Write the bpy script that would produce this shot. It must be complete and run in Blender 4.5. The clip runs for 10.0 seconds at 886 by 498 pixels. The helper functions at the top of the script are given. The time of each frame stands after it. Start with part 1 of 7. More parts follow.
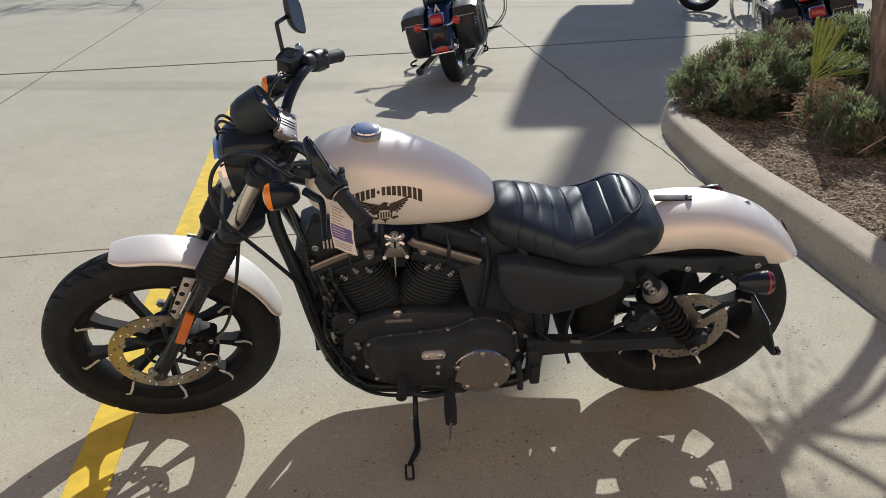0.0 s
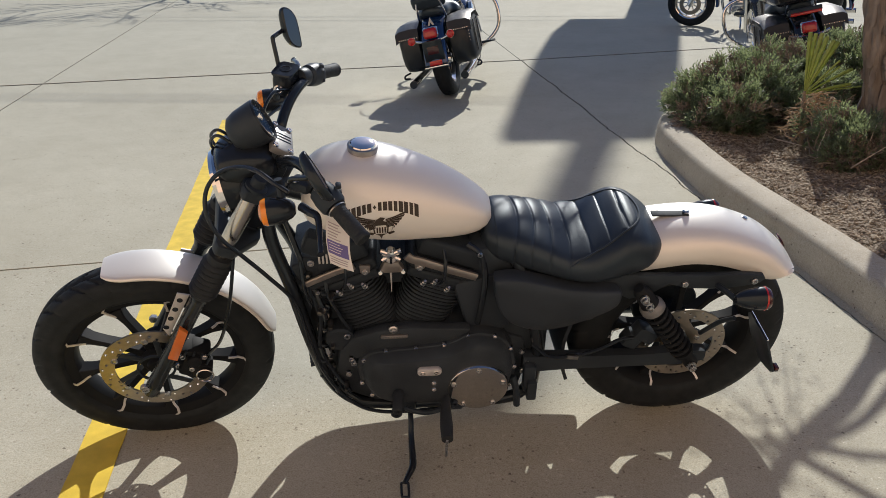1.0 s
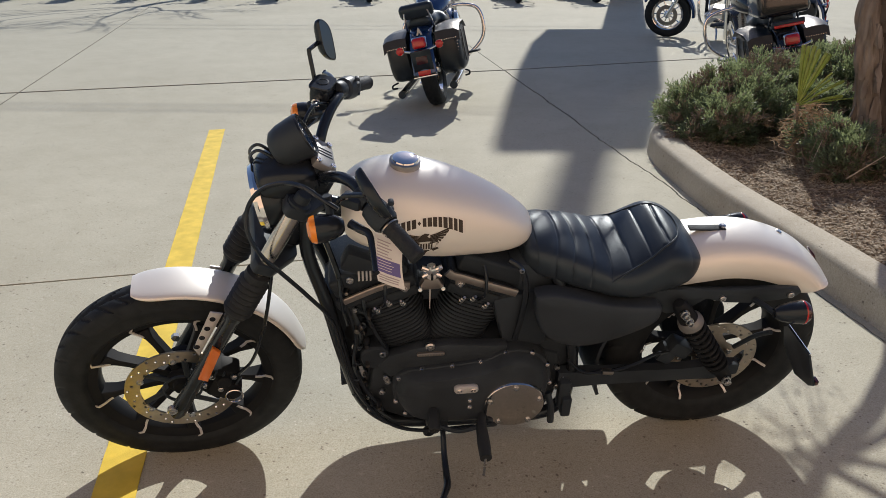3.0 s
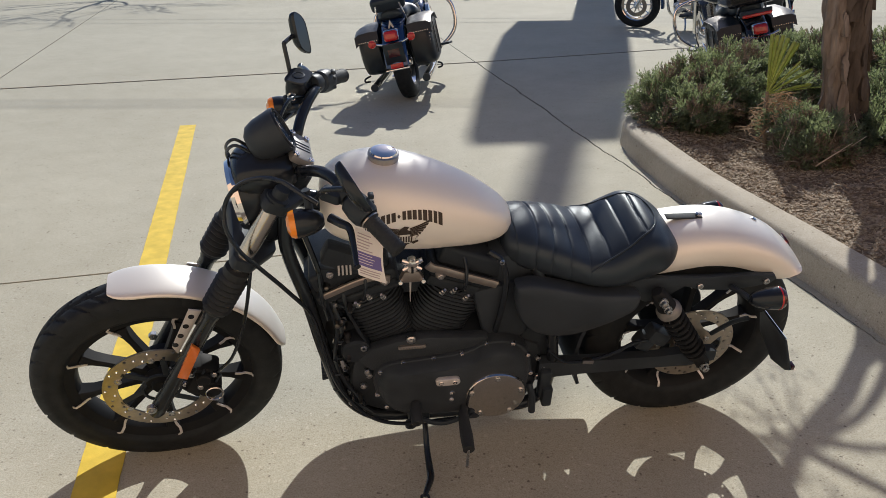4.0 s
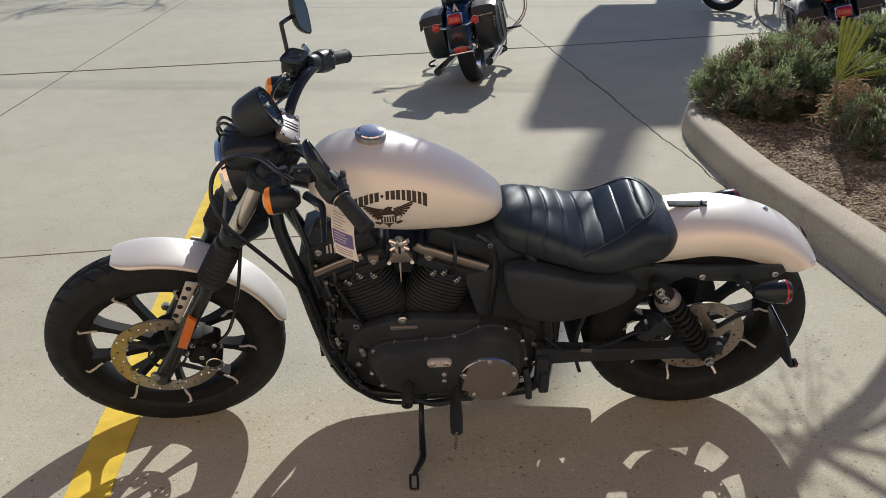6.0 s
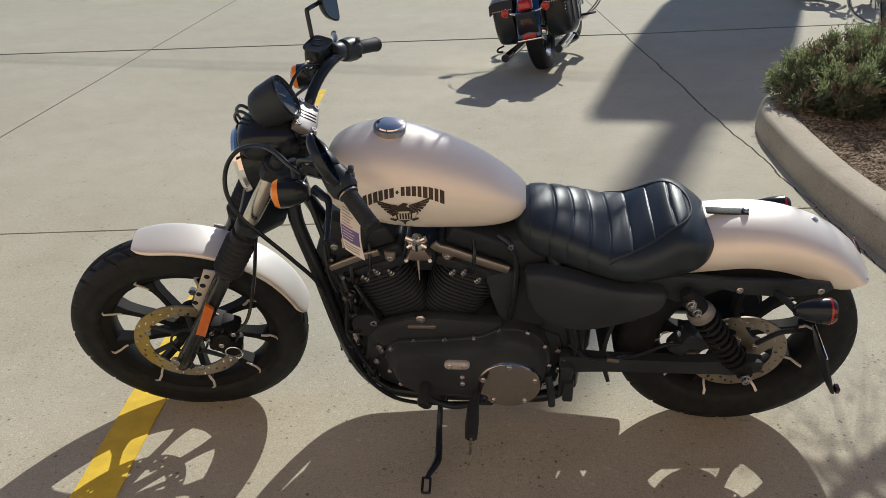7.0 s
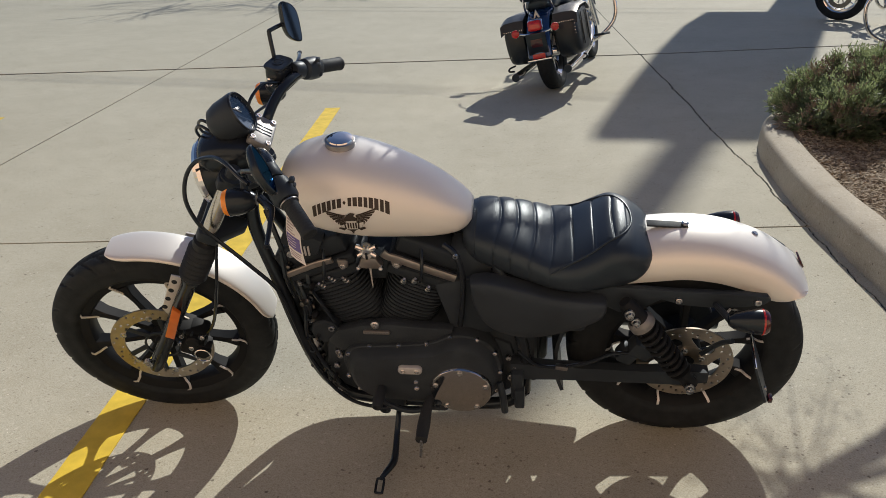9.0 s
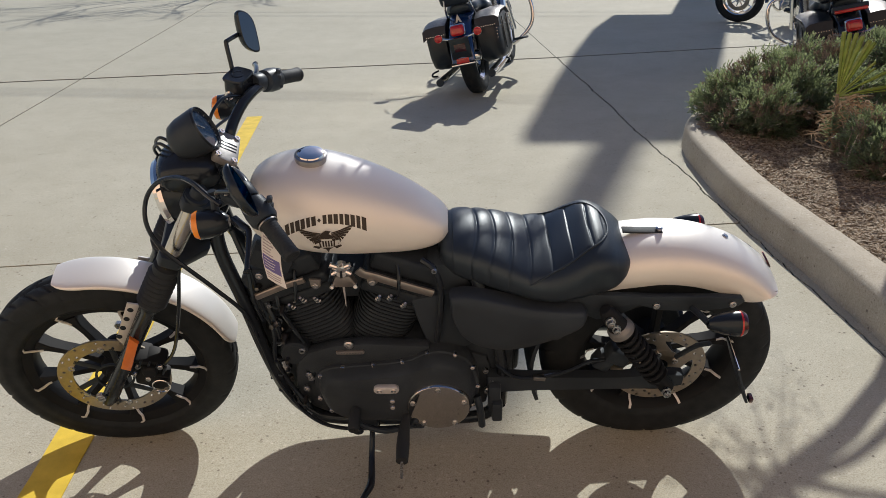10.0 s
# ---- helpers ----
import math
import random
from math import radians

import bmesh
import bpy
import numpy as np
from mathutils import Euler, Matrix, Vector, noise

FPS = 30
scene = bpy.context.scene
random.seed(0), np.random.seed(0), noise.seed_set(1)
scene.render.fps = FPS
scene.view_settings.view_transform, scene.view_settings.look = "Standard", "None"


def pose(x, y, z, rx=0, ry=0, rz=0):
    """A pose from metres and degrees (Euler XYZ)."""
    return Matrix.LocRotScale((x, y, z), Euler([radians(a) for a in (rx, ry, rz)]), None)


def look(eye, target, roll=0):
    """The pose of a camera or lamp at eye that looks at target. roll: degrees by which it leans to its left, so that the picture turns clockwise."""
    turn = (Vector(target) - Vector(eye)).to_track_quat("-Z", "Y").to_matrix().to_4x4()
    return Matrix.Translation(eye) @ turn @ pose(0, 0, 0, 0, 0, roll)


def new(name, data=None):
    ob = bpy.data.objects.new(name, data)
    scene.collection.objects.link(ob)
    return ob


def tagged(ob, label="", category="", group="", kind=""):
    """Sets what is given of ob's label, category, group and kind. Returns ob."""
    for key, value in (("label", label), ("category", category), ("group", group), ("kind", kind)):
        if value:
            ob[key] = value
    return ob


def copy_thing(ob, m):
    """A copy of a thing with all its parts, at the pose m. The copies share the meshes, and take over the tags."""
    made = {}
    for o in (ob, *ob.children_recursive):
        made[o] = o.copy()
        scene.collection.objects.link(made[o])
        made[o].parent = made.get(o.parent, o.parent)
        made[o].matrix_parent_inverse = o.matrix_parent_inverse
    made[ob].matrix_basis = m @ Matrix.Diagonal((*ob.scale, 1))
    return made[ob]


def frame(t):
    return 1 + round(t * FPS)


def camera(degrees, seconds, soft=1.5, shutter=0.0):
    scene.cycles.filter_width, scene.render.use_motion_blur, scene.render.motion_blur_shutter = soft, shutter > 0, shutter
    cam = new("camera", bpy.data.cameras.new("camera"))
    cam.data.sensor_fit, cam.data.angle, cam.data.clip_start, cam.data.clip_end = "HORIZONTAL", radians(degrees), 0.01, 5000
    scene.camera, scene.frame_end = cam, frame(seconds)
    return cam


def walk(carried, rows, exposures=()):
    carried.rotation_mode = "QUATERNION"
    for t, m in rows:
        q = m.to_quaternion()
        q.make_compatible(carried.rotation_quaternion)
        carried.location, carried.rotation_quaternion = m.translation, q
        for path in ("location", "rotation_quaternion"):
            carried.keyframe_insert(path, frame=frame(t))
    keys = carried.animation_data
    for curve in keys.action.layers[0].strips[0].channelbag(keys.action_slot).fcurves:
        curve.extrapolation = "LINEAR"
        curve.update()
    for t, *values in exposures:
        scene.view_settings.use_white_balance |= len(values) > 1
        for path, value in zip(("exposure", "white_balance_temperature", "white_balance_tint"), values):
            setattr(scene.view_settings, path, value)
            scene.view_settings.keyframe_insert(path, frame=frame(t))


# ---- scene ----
cam = camera(58.1, 10.0, soft=0.8)
PATH = [
    (0, (0.149, -1.965, 1.407), (0.087, -0.127, 0.621), -1.4),
    (0.5, (0.157, -1.964, 1.41), (0.098, -0.119, 0.639), -1.3),
    (1, (0.139, -1.949, 1.409), (0.096, -0.099, 0.651), -1.1),
    (1.5, (0.097, -1.927, 1.413), (0.083, -0.069, 0.672), -0.9),
    (2, (0.049, -1.911, 1.415), (0.04, -0.052, 0.678), -1.0),
    (3.5, (-0.057, -1.912, 1.418), (0.019, -0.058, 0.671), -0.4),
    (4, (-0.055, -1.91, 1.416), (0.048, -0.062, 0.659), -0.7),
    (4.5, (-0.017, -1.913, 1.412), (0.086, -0.067, 0.649), -0.8),
    (5, (0.053, -1.927, 1.41), (0.087, -0.079, 0.645), -1.0),
    (5.5, (0.134, -1.947, 1.402), (0.09, -0.102, 0.632), -1.3),
    (7, (0.313, -1.819, 1.4), (0.01, -0.019, 0.584), -1.5),
    (7.5, (0.439, -1.853, 1.401), (0.022, -0.074, 0.589), -1.0),
    (8, (0.509, -1.874, 1.403), (0.054, -0.096, 0.609), -1.2),
    (8.5, (0.535, -1.875, 1.405), (0.078, -0.091, 0.626), -1.6),
    (9, (0.536, -1.87, 1.407), (0.144, -0.066, 0.637), -1.9),
    (9.5, (0.481, -1.857, 1.413), (0.185, -0.033, 0.648), -1.9),
    (10, (0.371, -1.836, 1.416), (0.198, 0.002, 0.648), -1.5),
]
walk(cam, [(t, look(eye, target, roll)) for t, eye, target, roll in PATH],
     exposures=((0, 0.0, 6500, 10), (5.5, 0.0, 6500, 10), (7, -0.10, 6700, 9), (9.2, -0.12, 6680, 9), (10, -0.02, 6500, 10)))

# ---- light ----
SUN_WAY = Vector((0.33, 1.35, 1.0)).normalized()          # towards the sun
sun_data = bpy.data.lights.new("sun", "SUN")
sun_data.energy, sun_data.angle, sun_data.color = 4.6, radians(0.53), (1.0, 0.955, 0.885)
sun = new("sun", sun_data)
sun.matrix_world = look(SUN_WAY * 30, (0, 0, 0))
world = bpy.data.worlds.new("sky")
world.use_nodes = True
scene.world = world
wn, wl = world.node_tree.nodes, world.node_tree.links
sky = wn.new("ShaderNodeTexSky")
sky.sky_type, sky.sun_disc = "NISHITA", False
sky.ozone_density, sky.dust_density = 3.0, 0.6
sky.sun_elevation = math.asin(SUN_WAY.z)
sky.sun_rotation = math.atan2(SUN_WAY.x, SUN_WAY.y)
wn["Background"].inputs["Strength"].default_value = 0.088
sky_tint = wn.new("ShaderNodeMix")
sky_tint.data_type, sky_tint.blend_type = "RGBA", "MULTIPLY"
sky_tint.inputs["Factor"].default_value = 1.0
sky_tint.inputs["B"].default_value = (1.035, 0.98, 1.02, 1)      # rosy tint on the sky light, so shade turns less green
wl.new(sky.outputs["Color"], sky_tint.inputs["A"])
wl.new(sky_tint.outputs["Result"], wn["Background"].inputs["Color"])

# ---- materials ----


def mat(name, color, rough=0.5, metal=0.0, vary=0.12, scale=8.0, bump=0.0, bump_scale=120.0, coat=0.0, color2=None, rvary=0.08, per_object=0.0, spec=0.5, coat_rough=0.06, stretch=1.0):
    """A surface with colour drift at two scales, uneven gloss and fine relief."""
    m = bpy.data.materials.new(name)
    m.use_nodes = True
    n, l = m.node_tree.nodes, m.node_tree.links
    b = n["Principled BSDF"]
    co = n.new("ShaderNodeTexCoord")
    big = n.new("ShaderNodeTexNoise")
    big.inputs["Scale"].default_value, big.inputs["Detail"].default_value = scale, 6
    fine = n.new("ShaderNodeTexNoise")
    fine.inputs["Scale"].default_value, fine.inputs["Detail"].default_value = bump_scale, 4
    mp = n.new("ShaderNodeMapping")
    mp.inputs["Scale"].default_value = (1, 1, stretch)
    l.new(co.outputs["Object"], mp.inputs["Vector"])
    for t in (big, fine):
        l.new(mp.outputs["Vector"], t.inputs["Vector"])
    mix = n.new("ShaderNodeMix")
    mix.data_type = "RGBA"
    c2 = color2 or tuple(max(0, c * (1 - vary)) for c in color)
    c1 = color if color2 else tuple(min(1, c * (1 + vary * 0.6)) for c in color)
    mix.inputs["A"].default_value, mix.inputs["B"].default_value = (*c1, 1), (*c2, 1)
    add = n.new("ShaderNodeMath")
    add.operation = "MULTIPLY_ADD"
    add.inputs[1].default_value = 0.35
    l.new(fine.outputs["Fac"], add.inputs[0])
    sc = n.new("ShaderNodeMapRange")
    sc.inputs["From Min"].default_value, sc.inputs["From Max"].default_value = 0.3, 0.7
    sc.inputs["To Max"].default_value = 0.75
    l.new(big.outputs["Fac"], sc.inputs["Value"])
    l.new(sc.outputs["Result"], add.inputs[2])
    l.new(add.outputs[0], mix.inputs["Factor"])
    out = mix.outputs["Result"]
    if per_object:
        info = n.new("ShaderNodeObjectInfo")
        hsv = n.new("ShaderNodeHueSaturation")
        mr = n.new("ShaderNodeMapRange")
        mr.inputs["To Min"].default_value, mr.inputs["To Max"].default_value = 1 - per_object, 1 + per_object
        l.new(info.outputs["Random"], mr.inputs["Value"])
        l.new(mr.outputs["Result"], hsv.inputs["Value"])
        l.new(out, hsv.inputs["Color"])
        out = hsv.outputs["Color"]
    l.new(out, b.inputs["Base Color"])
    rr = n.new("ShaderNodeMapRange")
    rr.inputs["To Min"].default_value, rr.inputs["To Max"].default_value = max(0, rough - rvary), min(1, rough + rvary)
    l.new(big.outputs["Fac"], rr.inputs["Value"])
    l.new(rr.outputs["Result"], b.inputs["Roughness"])
    b.inputs["Metallic"].default_value = metal
    b.inputs["Coat Weight"].default_value = coat
    b.inputs["Specular IOR Level"].default_value = spec
    b.inputs["Coat Roughness"].default_value = coat_rough
    if bump:
        bp = n.new("ShaderNodeBump")
        bp.inputs["Strength"].default_value, bp.inputs["Distance"].default_value = bump, 0.002
        l.new(fine.outputs["Fac"], bp.inputs["Height"])
        l.new(bp.outputs["Normal"], b.inputs["Normal"])
    return m


def lens_mat(name, color, rough=0.12):
    m = mat(name, color, rough, vary=0.1, scale=60, bump=0.15, bump_scale=260, coat=0.6)
    m.node_tree.nodes["Principled BSDF"].inputs["Subsurface Weight"].default_value = 0.15
    return m


def glass_mat(name, color=(1, 1, 1), rough=0.02):
    m = bpy.data.materials.new(name)
    m.use_nodes = True
    b = m.node_tree.nodes["Principled BSDF"]
    b.inputs["Base Color"].default_value = (*color, 1)
    b.inputs["Transmission Weight"].default_value = 1.0
    b.inputs["Roughness"].default_value = rough
    return m


def concrete_mat(name, light, dark, speck=1.0, stain=0.35, relief=0.35):
    """Broom-finished concrete: broad stains, sandy grain, dark specks and small pits."""
    m = bpy.data.materials.new(name)
    m.use_nodes = True
    n, l = m.node_tree.nodes, m.node_tree.links
    b = n["Principled BSDF"]
    co = n.new("ShaderNodeTexCoord")

    def noise_tex(scale, detail=6, rough=0.6):
        t = n.new("ShaderNodeTexNoise")
        t.inputs["Scale"].default_value, t.inputs["Detail"].default_value, t.inputs["Roughness"].default_value = scale, detail, rough
        l.new(co.outputs["Object"], t.inputs["Vector"])
        return t

    def ramp(src, lo, hi, a=0.0, z=1.0):
        r = n.new("ShaderNodeMapRange")
        r.inputs["From Min"].default_value, r.inputs["From Max"].default_value = lo, hi
        r.inputs["To Min"].default_value, r.inputs["To Max"].default_value = a, z
        l.new(src, r.inputs["Value"])
        return r.outputs["Result"]

    def blend(kind, fac, a, c):
        x = n.new("ShaderNodeMix")
        x.data_type, x.blend_type = "RGBA", kind
        for key, v in (("Factor", fac), ("A", a), ("B", c)):
            if isinstance(v, (tuple, float)):
                x.inputs[key].default_value = v
            else:
                l.new(v, x.inputs[key])
        return x.outputs["Result"]

    broad, mid, grain = noise_tex(0.55, 8, 0.65), noise_tex(4.5, 8, 0.7), noise_tex(210, 3)
    col = blend("MIX", ramp(broad.outputs["Fac"], 0.32, 0.7), (*light, 1), (*dark, 1))
    col = blend("MULTIPLY", ramp(mid.outputs["Fac"], 0.4, 0.75, 0.0, stain), col, (0.72, 0.68, 0.62, 1))
    col = blend("MULTIPLY", ramp(grain.outputs["Fac"], 0.40, 0.66, 0.0, 0.64), col, (0.62, 0.6, 0.57, 1))
    sand = noise_tex(70, 4, 0.7)
    col = blend("MULTIPLY", ramp(sand.outputs["Fac"], 0.50, 0.68, 0.0, 0.43), col, (0.70, 0.67, 0.62, 1))
    col = blend("MIX", ramp(noise_tex(48, 3, 0.6).outputs["Fac"], 0.60, 0.72, 0.0, 0.35), col, (0.70, 0.68, 0.60, 1))
    specks = n.new("ShaderNodeTexVoronoi")
    specks.inputs["Scale"].default_value = 26
    l.new(co.outputs["Object"], specks.inputs["Vector"])
    gate = noise_tex(9, 3)
    ragged = noise_tex(150, 4)
    wobble = noise_tex(14, 2)

    def torn(src, amount=0.30):
        """Unevens the round cells, so that pits differ in size and edge."""
        a, b2 = n.new("ShaderNodeMath"), n.new("ShaderNodeMath")
        a.operation = b2.operation = "MULTIPLY_ADD"
        a.inputs[1].default_value, b2.inputs[1].default_value = amount, amount
        l.new(ragged.outputs["Fac"], a.inputs[0])
        l.new(src, a.inputs[2])
        l.new(wobble.outputs["Fac"], b2.inputs[0])
        l.new(a.outputs[0], b2.inputs[2])
        return b2.outputs[0]

    sp = ramp(torn(specks.outputs["Distance"]), 0.37, 0.44, 1.0, 0.0)
    gt = ramp(gate.outputs["Fac"], 0.515, 0.57)
    mul = n.new("ShaderNodeMath")
    mul.operation = "MULTIPLY"
    l.new(sp, mul.inputs[0])
    l.new(gt, mul.inputs[1])
    fade = n.new("ShaderNodeMath")
    fade.operation = "MULTIPLY"
    fade.inputs[1].default_value = 0.72 * speck
    l.new(mul.outputs[0], fade.inputs[0])
    col = blend("MIX", fade.outputs[0], col, (0.07, 0.055, 0.045, 1))
    for scale, lo, hi, gate_scale, g0, amount, tone in ((40, 0.11, 0.20, 5.0, 0.46, 0.75, (0.13, 0.105, 0.085, 1)), (85, 0.14, 0.26, 3.0, 0.42, 0.5, (0.20, 0.17, 0.14, 1)), (44, 0.09, 0.16, 7.0, 0.50, 0.7, (0.82, 0.80, 0.74, 1))):
        vor = n.new("ShaderNodeTexVoronoi")
        vor.inputs["Scale"].default_value = scale
        l.new(co.outputs["Object"], vor.inputs["Vector"])
        both = n.new("ShaderNodeMath")
        both.operation = "MULTIPLY"
        l.new(ramp(torn(vor.outputs["Distance"]), lo + 0.25, hi + 0.29, amount * speck, 0.0), both.inputs[0])
        l.new(ramp(noise_tex(gate_scale, 5).outputs["Fac"], g0, g0 + 0.1), both.inputs[1])
        col = blend("MIX", both.outputs[0], col, tone)
    l.new(col, b.inputs["Base Color"])
    b.inputs["Roughness"].default_value = 0.85
    b.inputs["Specular IOR Level"].default_value = 0.3
    bp = n.new("ShaderNodeBump")
    bp.inputs["Strength"].default_value, bp.inputs["Distance"].default_value = relief, 0.003
    l.new(grain.outputs["Fac"], bp.inputs["Height"])
    l.new(bp.outputs["Normal"], b.inputs["Normal"])
    return m


CONCRETE = concrete_mat("concrete", (0.532, 0.524, 0.431), (0.449, 0.439, 0.355))
KERB = concrete_mat("kerb concrete", (0.57, 0.535, 0.445), (0.43, 0.395, 0.32), 1.0, 0.5, 0.7)
JOINT = mat("joint filler", (0.022, 0.020, 0.018), 0.9, vary=0.3, bump=0.5)
YELLOW = mat("worn yellow road paint", (0.75, 0.545, 0.045), 0.7, vary=0.22, scale=14, bump=0.3, bump_scale=300, rvary=0.1)
WHITE = mat("satin pearl white paint", (0.785, 0.795, 0.775), 0.46, 0.36, vary=0.03, scale=3, coat=0.25, coat_rough=0.28, rvary=0.04)
BLACK = mat("gloss black paint", (0.016, 0.020, 0.027), 0.2, spec=0.36, vary=0.3, coat=0.12, rvary=0.06)
SATIN = mat("satin black paint", (0.030, 0.039, 0.051), 0.42, spec=0.24, vary=0.3, bump=0.08, bump_scale=400)
WRINKLE = mat("wrinkle black engine finish", (0.036, 0.045, 0.057), 0.45, spec=0.22, vary=0.35, bump=0.55, bump_scale=700)
FIN = mat("deep black cast finish", (0.026, 0.033, 0.043), 0.45, spec=0.2, vary=0.35, bump=0.4, bump_scale=700)
PLASTIC = mat("textured black plastic", (0.033, 0.042, 0.055), 0.47, spec=0.24, vary=0.25, bump=0.3, bump_scale=900)
WHEELBLACK = mat("satin black wheel paint", (0.012, 0.015, 0.019), 0.6, spec=0.14, vary=0.3, bump=0.08, bump_scale=400)
RUBBER = mat("tyre rubber", (0.0185, 0.021, 0.024), 0.62, spec=0.22, vary=0.35, scale=30, bump=0.25, bump_scale=500)
GRIP = mat("grip rubber", (0.027, 0.031, 0.036), 0.6, spec=0.25, vary=0.25, bump=0.4, bump_scale=800)
LEATHER = mat("black seat vinyl", (0.022, 0.030, 0.042), 0.37, spec=0.46, vary=0.25, bump=0.16, bump_scale=620, rvary=0.06)
for m in (BLACK, SATIN, WRINKLE, FIN, PLASTIC, RUBBER, LEATHER, GRIP):
    m.node_tree.nodes["Principled BSDF"].inputs["Specular Tint"].default_value = (0.62, 0.84, 1.0, 1)   # blue-black
CHROME = mat("chrome", (0.78, 0.78, 0.79), 0.08, 1.0, vary=0.04, rvary=0.04)
ALU = mat("bright cut aluminium", (0.64, 0.65, 0.67), 0.38, 0.45, vary=0.10, scale=40, bump=0.1, bump_scale=600)
SILVER = mat("machined aluminium", (0.70, 0.68, 0.65), 0.2, 1.0, vary=0.12, scale=40, bump=0.1, bump_scale=600)
BRUSHED = mat("brushed grey metal", (0.42, 0.41, 0.40), 0.34, 1.0, vary=0.15, scale=60, bump=0.1, bump_scale=900)
DISC = mat("ground steel", (0.50, 0.45, 0.38), 0.34, 1.0, vary=0.12, scale=90, bump=0.12, bump_scale=700)
STEEL = mat("zinc steel", (0.50, 0.52, 0.545), 0.28, 1.0, vary=0.2, scale=120)
DARKSTEEL = mat("dark steel", (0.16, 0.155, 0.15), 0.35, 1.0, vary=0.2, scale=60)
AMBER = lens_mat("amber lens", (0.85, 0.27, 0.02))
RED = lens_mat("red lens", (0.45, 0.012, 0.012))
SMOKE = lens_mat("smoked red lens", (0.05, 0.008, 0.010))
REFLECT = lens_mat("amber reflector", (0.62, 0.17, 0.03), 0.25)
MIRROR = mat("dim tinted mirror", (0.10, 0.115, 0.145), 0.03, 1.0, vary=0.02, rvary=0.01)
MIRROR.node_tree.nodes["Principled BSDF"].inputs["Specular Tint"].default_value = (0.22, 0.23, 0.25, 1)
GLASS = glass_mat("clear glass")
DIALGLASS = mat("blue-tinted dial glass", (0.02, 0.04, 0.08), 0.05, vary=0.1, coat=1.0, rvary=0.02)
INK = mat("black-brown tank print", (0.035, 0.026, 0.02), 0.5, vary=0.3, scale=60)
PAPER = mat("white tag paper", (0.78, 0.77, 0.76), 0.7, vary=0.05)
PURPLE = mat("purple print", (0.15, 0.13, 0.36), 0.7, vary=0.1)
PRINT = mat("grey print", (0.42, 0.36, 0.40), 0.7, vary=0.1)
NAVY = mat("deep blue metallic paint", (0.012, 0.05, 0.16), 0.18, 0.3, vary=0.2, scale=4, coat=0.9)
BAG = mat("black bag leather", (0.011, 0.017, 0.024), 0.36, spec=0.45, vary=0.3, scale=12, bump=0.4, bump_scale=300)
BARK = mat("rough grey-brown bark", (0.138, 0.118, 0.10), 0.95, color2=(0.03, 0.023, 0.019), scale=22, bump=1.0, bump_scale=60, stretch=0.22)
MULCH = mat("brown bark mulch", (0.33, 0.25, 0.17), 0.95, color2=(0.09, 0.062, 0.042), scale=30, bump=1.0, bump_scale=150)
CHIP = mat("dry mulch chips", (0.56, 0.475, 0.35), 0.9, color2=(0.10, 0.072, 0.05), scale=30, bump=0.3, bump_scale=90)
LEAF = mat("juniper grey-green", (0.185, 0.22, 0.15), 0.5, color2=(0.036, 0.05, 0.038), scale=38, spec=0.45)
for m in (LEAF,):
    n, l = m.node_tree.nodes, m.node_tree.links
    b = n["Principled BSDF"]
    tr, mx = n.new("ShaderNodeBsdfTranslucent"), n.new("ShaderNodeMixShader")
    tr.inputs["Color"].default_value = (0.34, 0.42, 0.19, 1)
    mx.inputs[0].default_value = 0.42
    l.new(b.outputs[0], mx.inputs[1])
    l.new(tr.outputs[0], mx.inputs[2])
    l.new(mx.outputs[0], n["Material Output"].inputs["Surface"])
GREYMETAL = mat("matt grey cast clamp", (0.20, 0.21, 0.22), 0.42, 0.3, vary=0.15, scale=60, bump=0.2, bump_scale=500)
STRAW = mat("dry straw", (0.52, 0.38, 0.22), 0.9, color2=(0.22, 0.14, 0.08), scale=25)
DEEPBLACK = mat("black metallic paint", (0.018, 0.020, 0.026), 0.2, 0.2, vary=0.2, scale=4, coat=0.9)
TWIG = mat("dry grey twigs", (0.26, 0.21, 0.16), 0.9, vary=0.4, scale=20)
PALETWIG = mat("pale bare twigs", (0.52, 0.46, 0.38), 0.85, vary=0.3, scale=20)
PALEBARK = mat("pale peeling bark", (0.33, 0.295, 0.26), 0.95, color2=(0.09, 0.07, 0.055), scale=18, bump=1.0, bump_scale=60, stretch=0.25)
TRIM = mat("dull satin aluminium", (0.30, 0.285, 0.275), 0.36, 0.75, vary=0.15, scale=40, bump=0.1, bump_scale=600)
FROND = mat("yellow-green palm leaf", (0.30, 0.38, 0.075), 0.4, color2=(0.15, 0.22, 0.04), scale=30, spec=0.6)
STUCCO = mat("warm sand stucco", (0.77, 0.53, 0.365), 0.9, vary=0.12, scale=3, bump=0.5, bump_scale=90)

# ---- mesh helpers ----


def spline(ctrl, n):
    """n points along a smooth curve through the control points."""
    c = np.array(ctrl, float)
    if len(c) == 2:
        return c[0] + (c[1] - c[0]) * np.linspace(0, 1, n)[:, None]
    p = np.vstack([2 * c[0] - c[1], c, 2 * c[-1] - c[-2]])
    out = []
    for u in np.linspace(0, len(c) - 1, n):
        i = min(int(u), len(c) - 2)
        f = u - i
        a, b, d, e = p[i], p[i + 1], p[i + 2], p[i + 3]
        out.append(0.5 * (2 * b + (d - a) * f + (2 * a - 5 * b + 4 * d - e) * f * f + (3 * b - a - 3 * d + e) * f ** 3))
    return np.array(out)


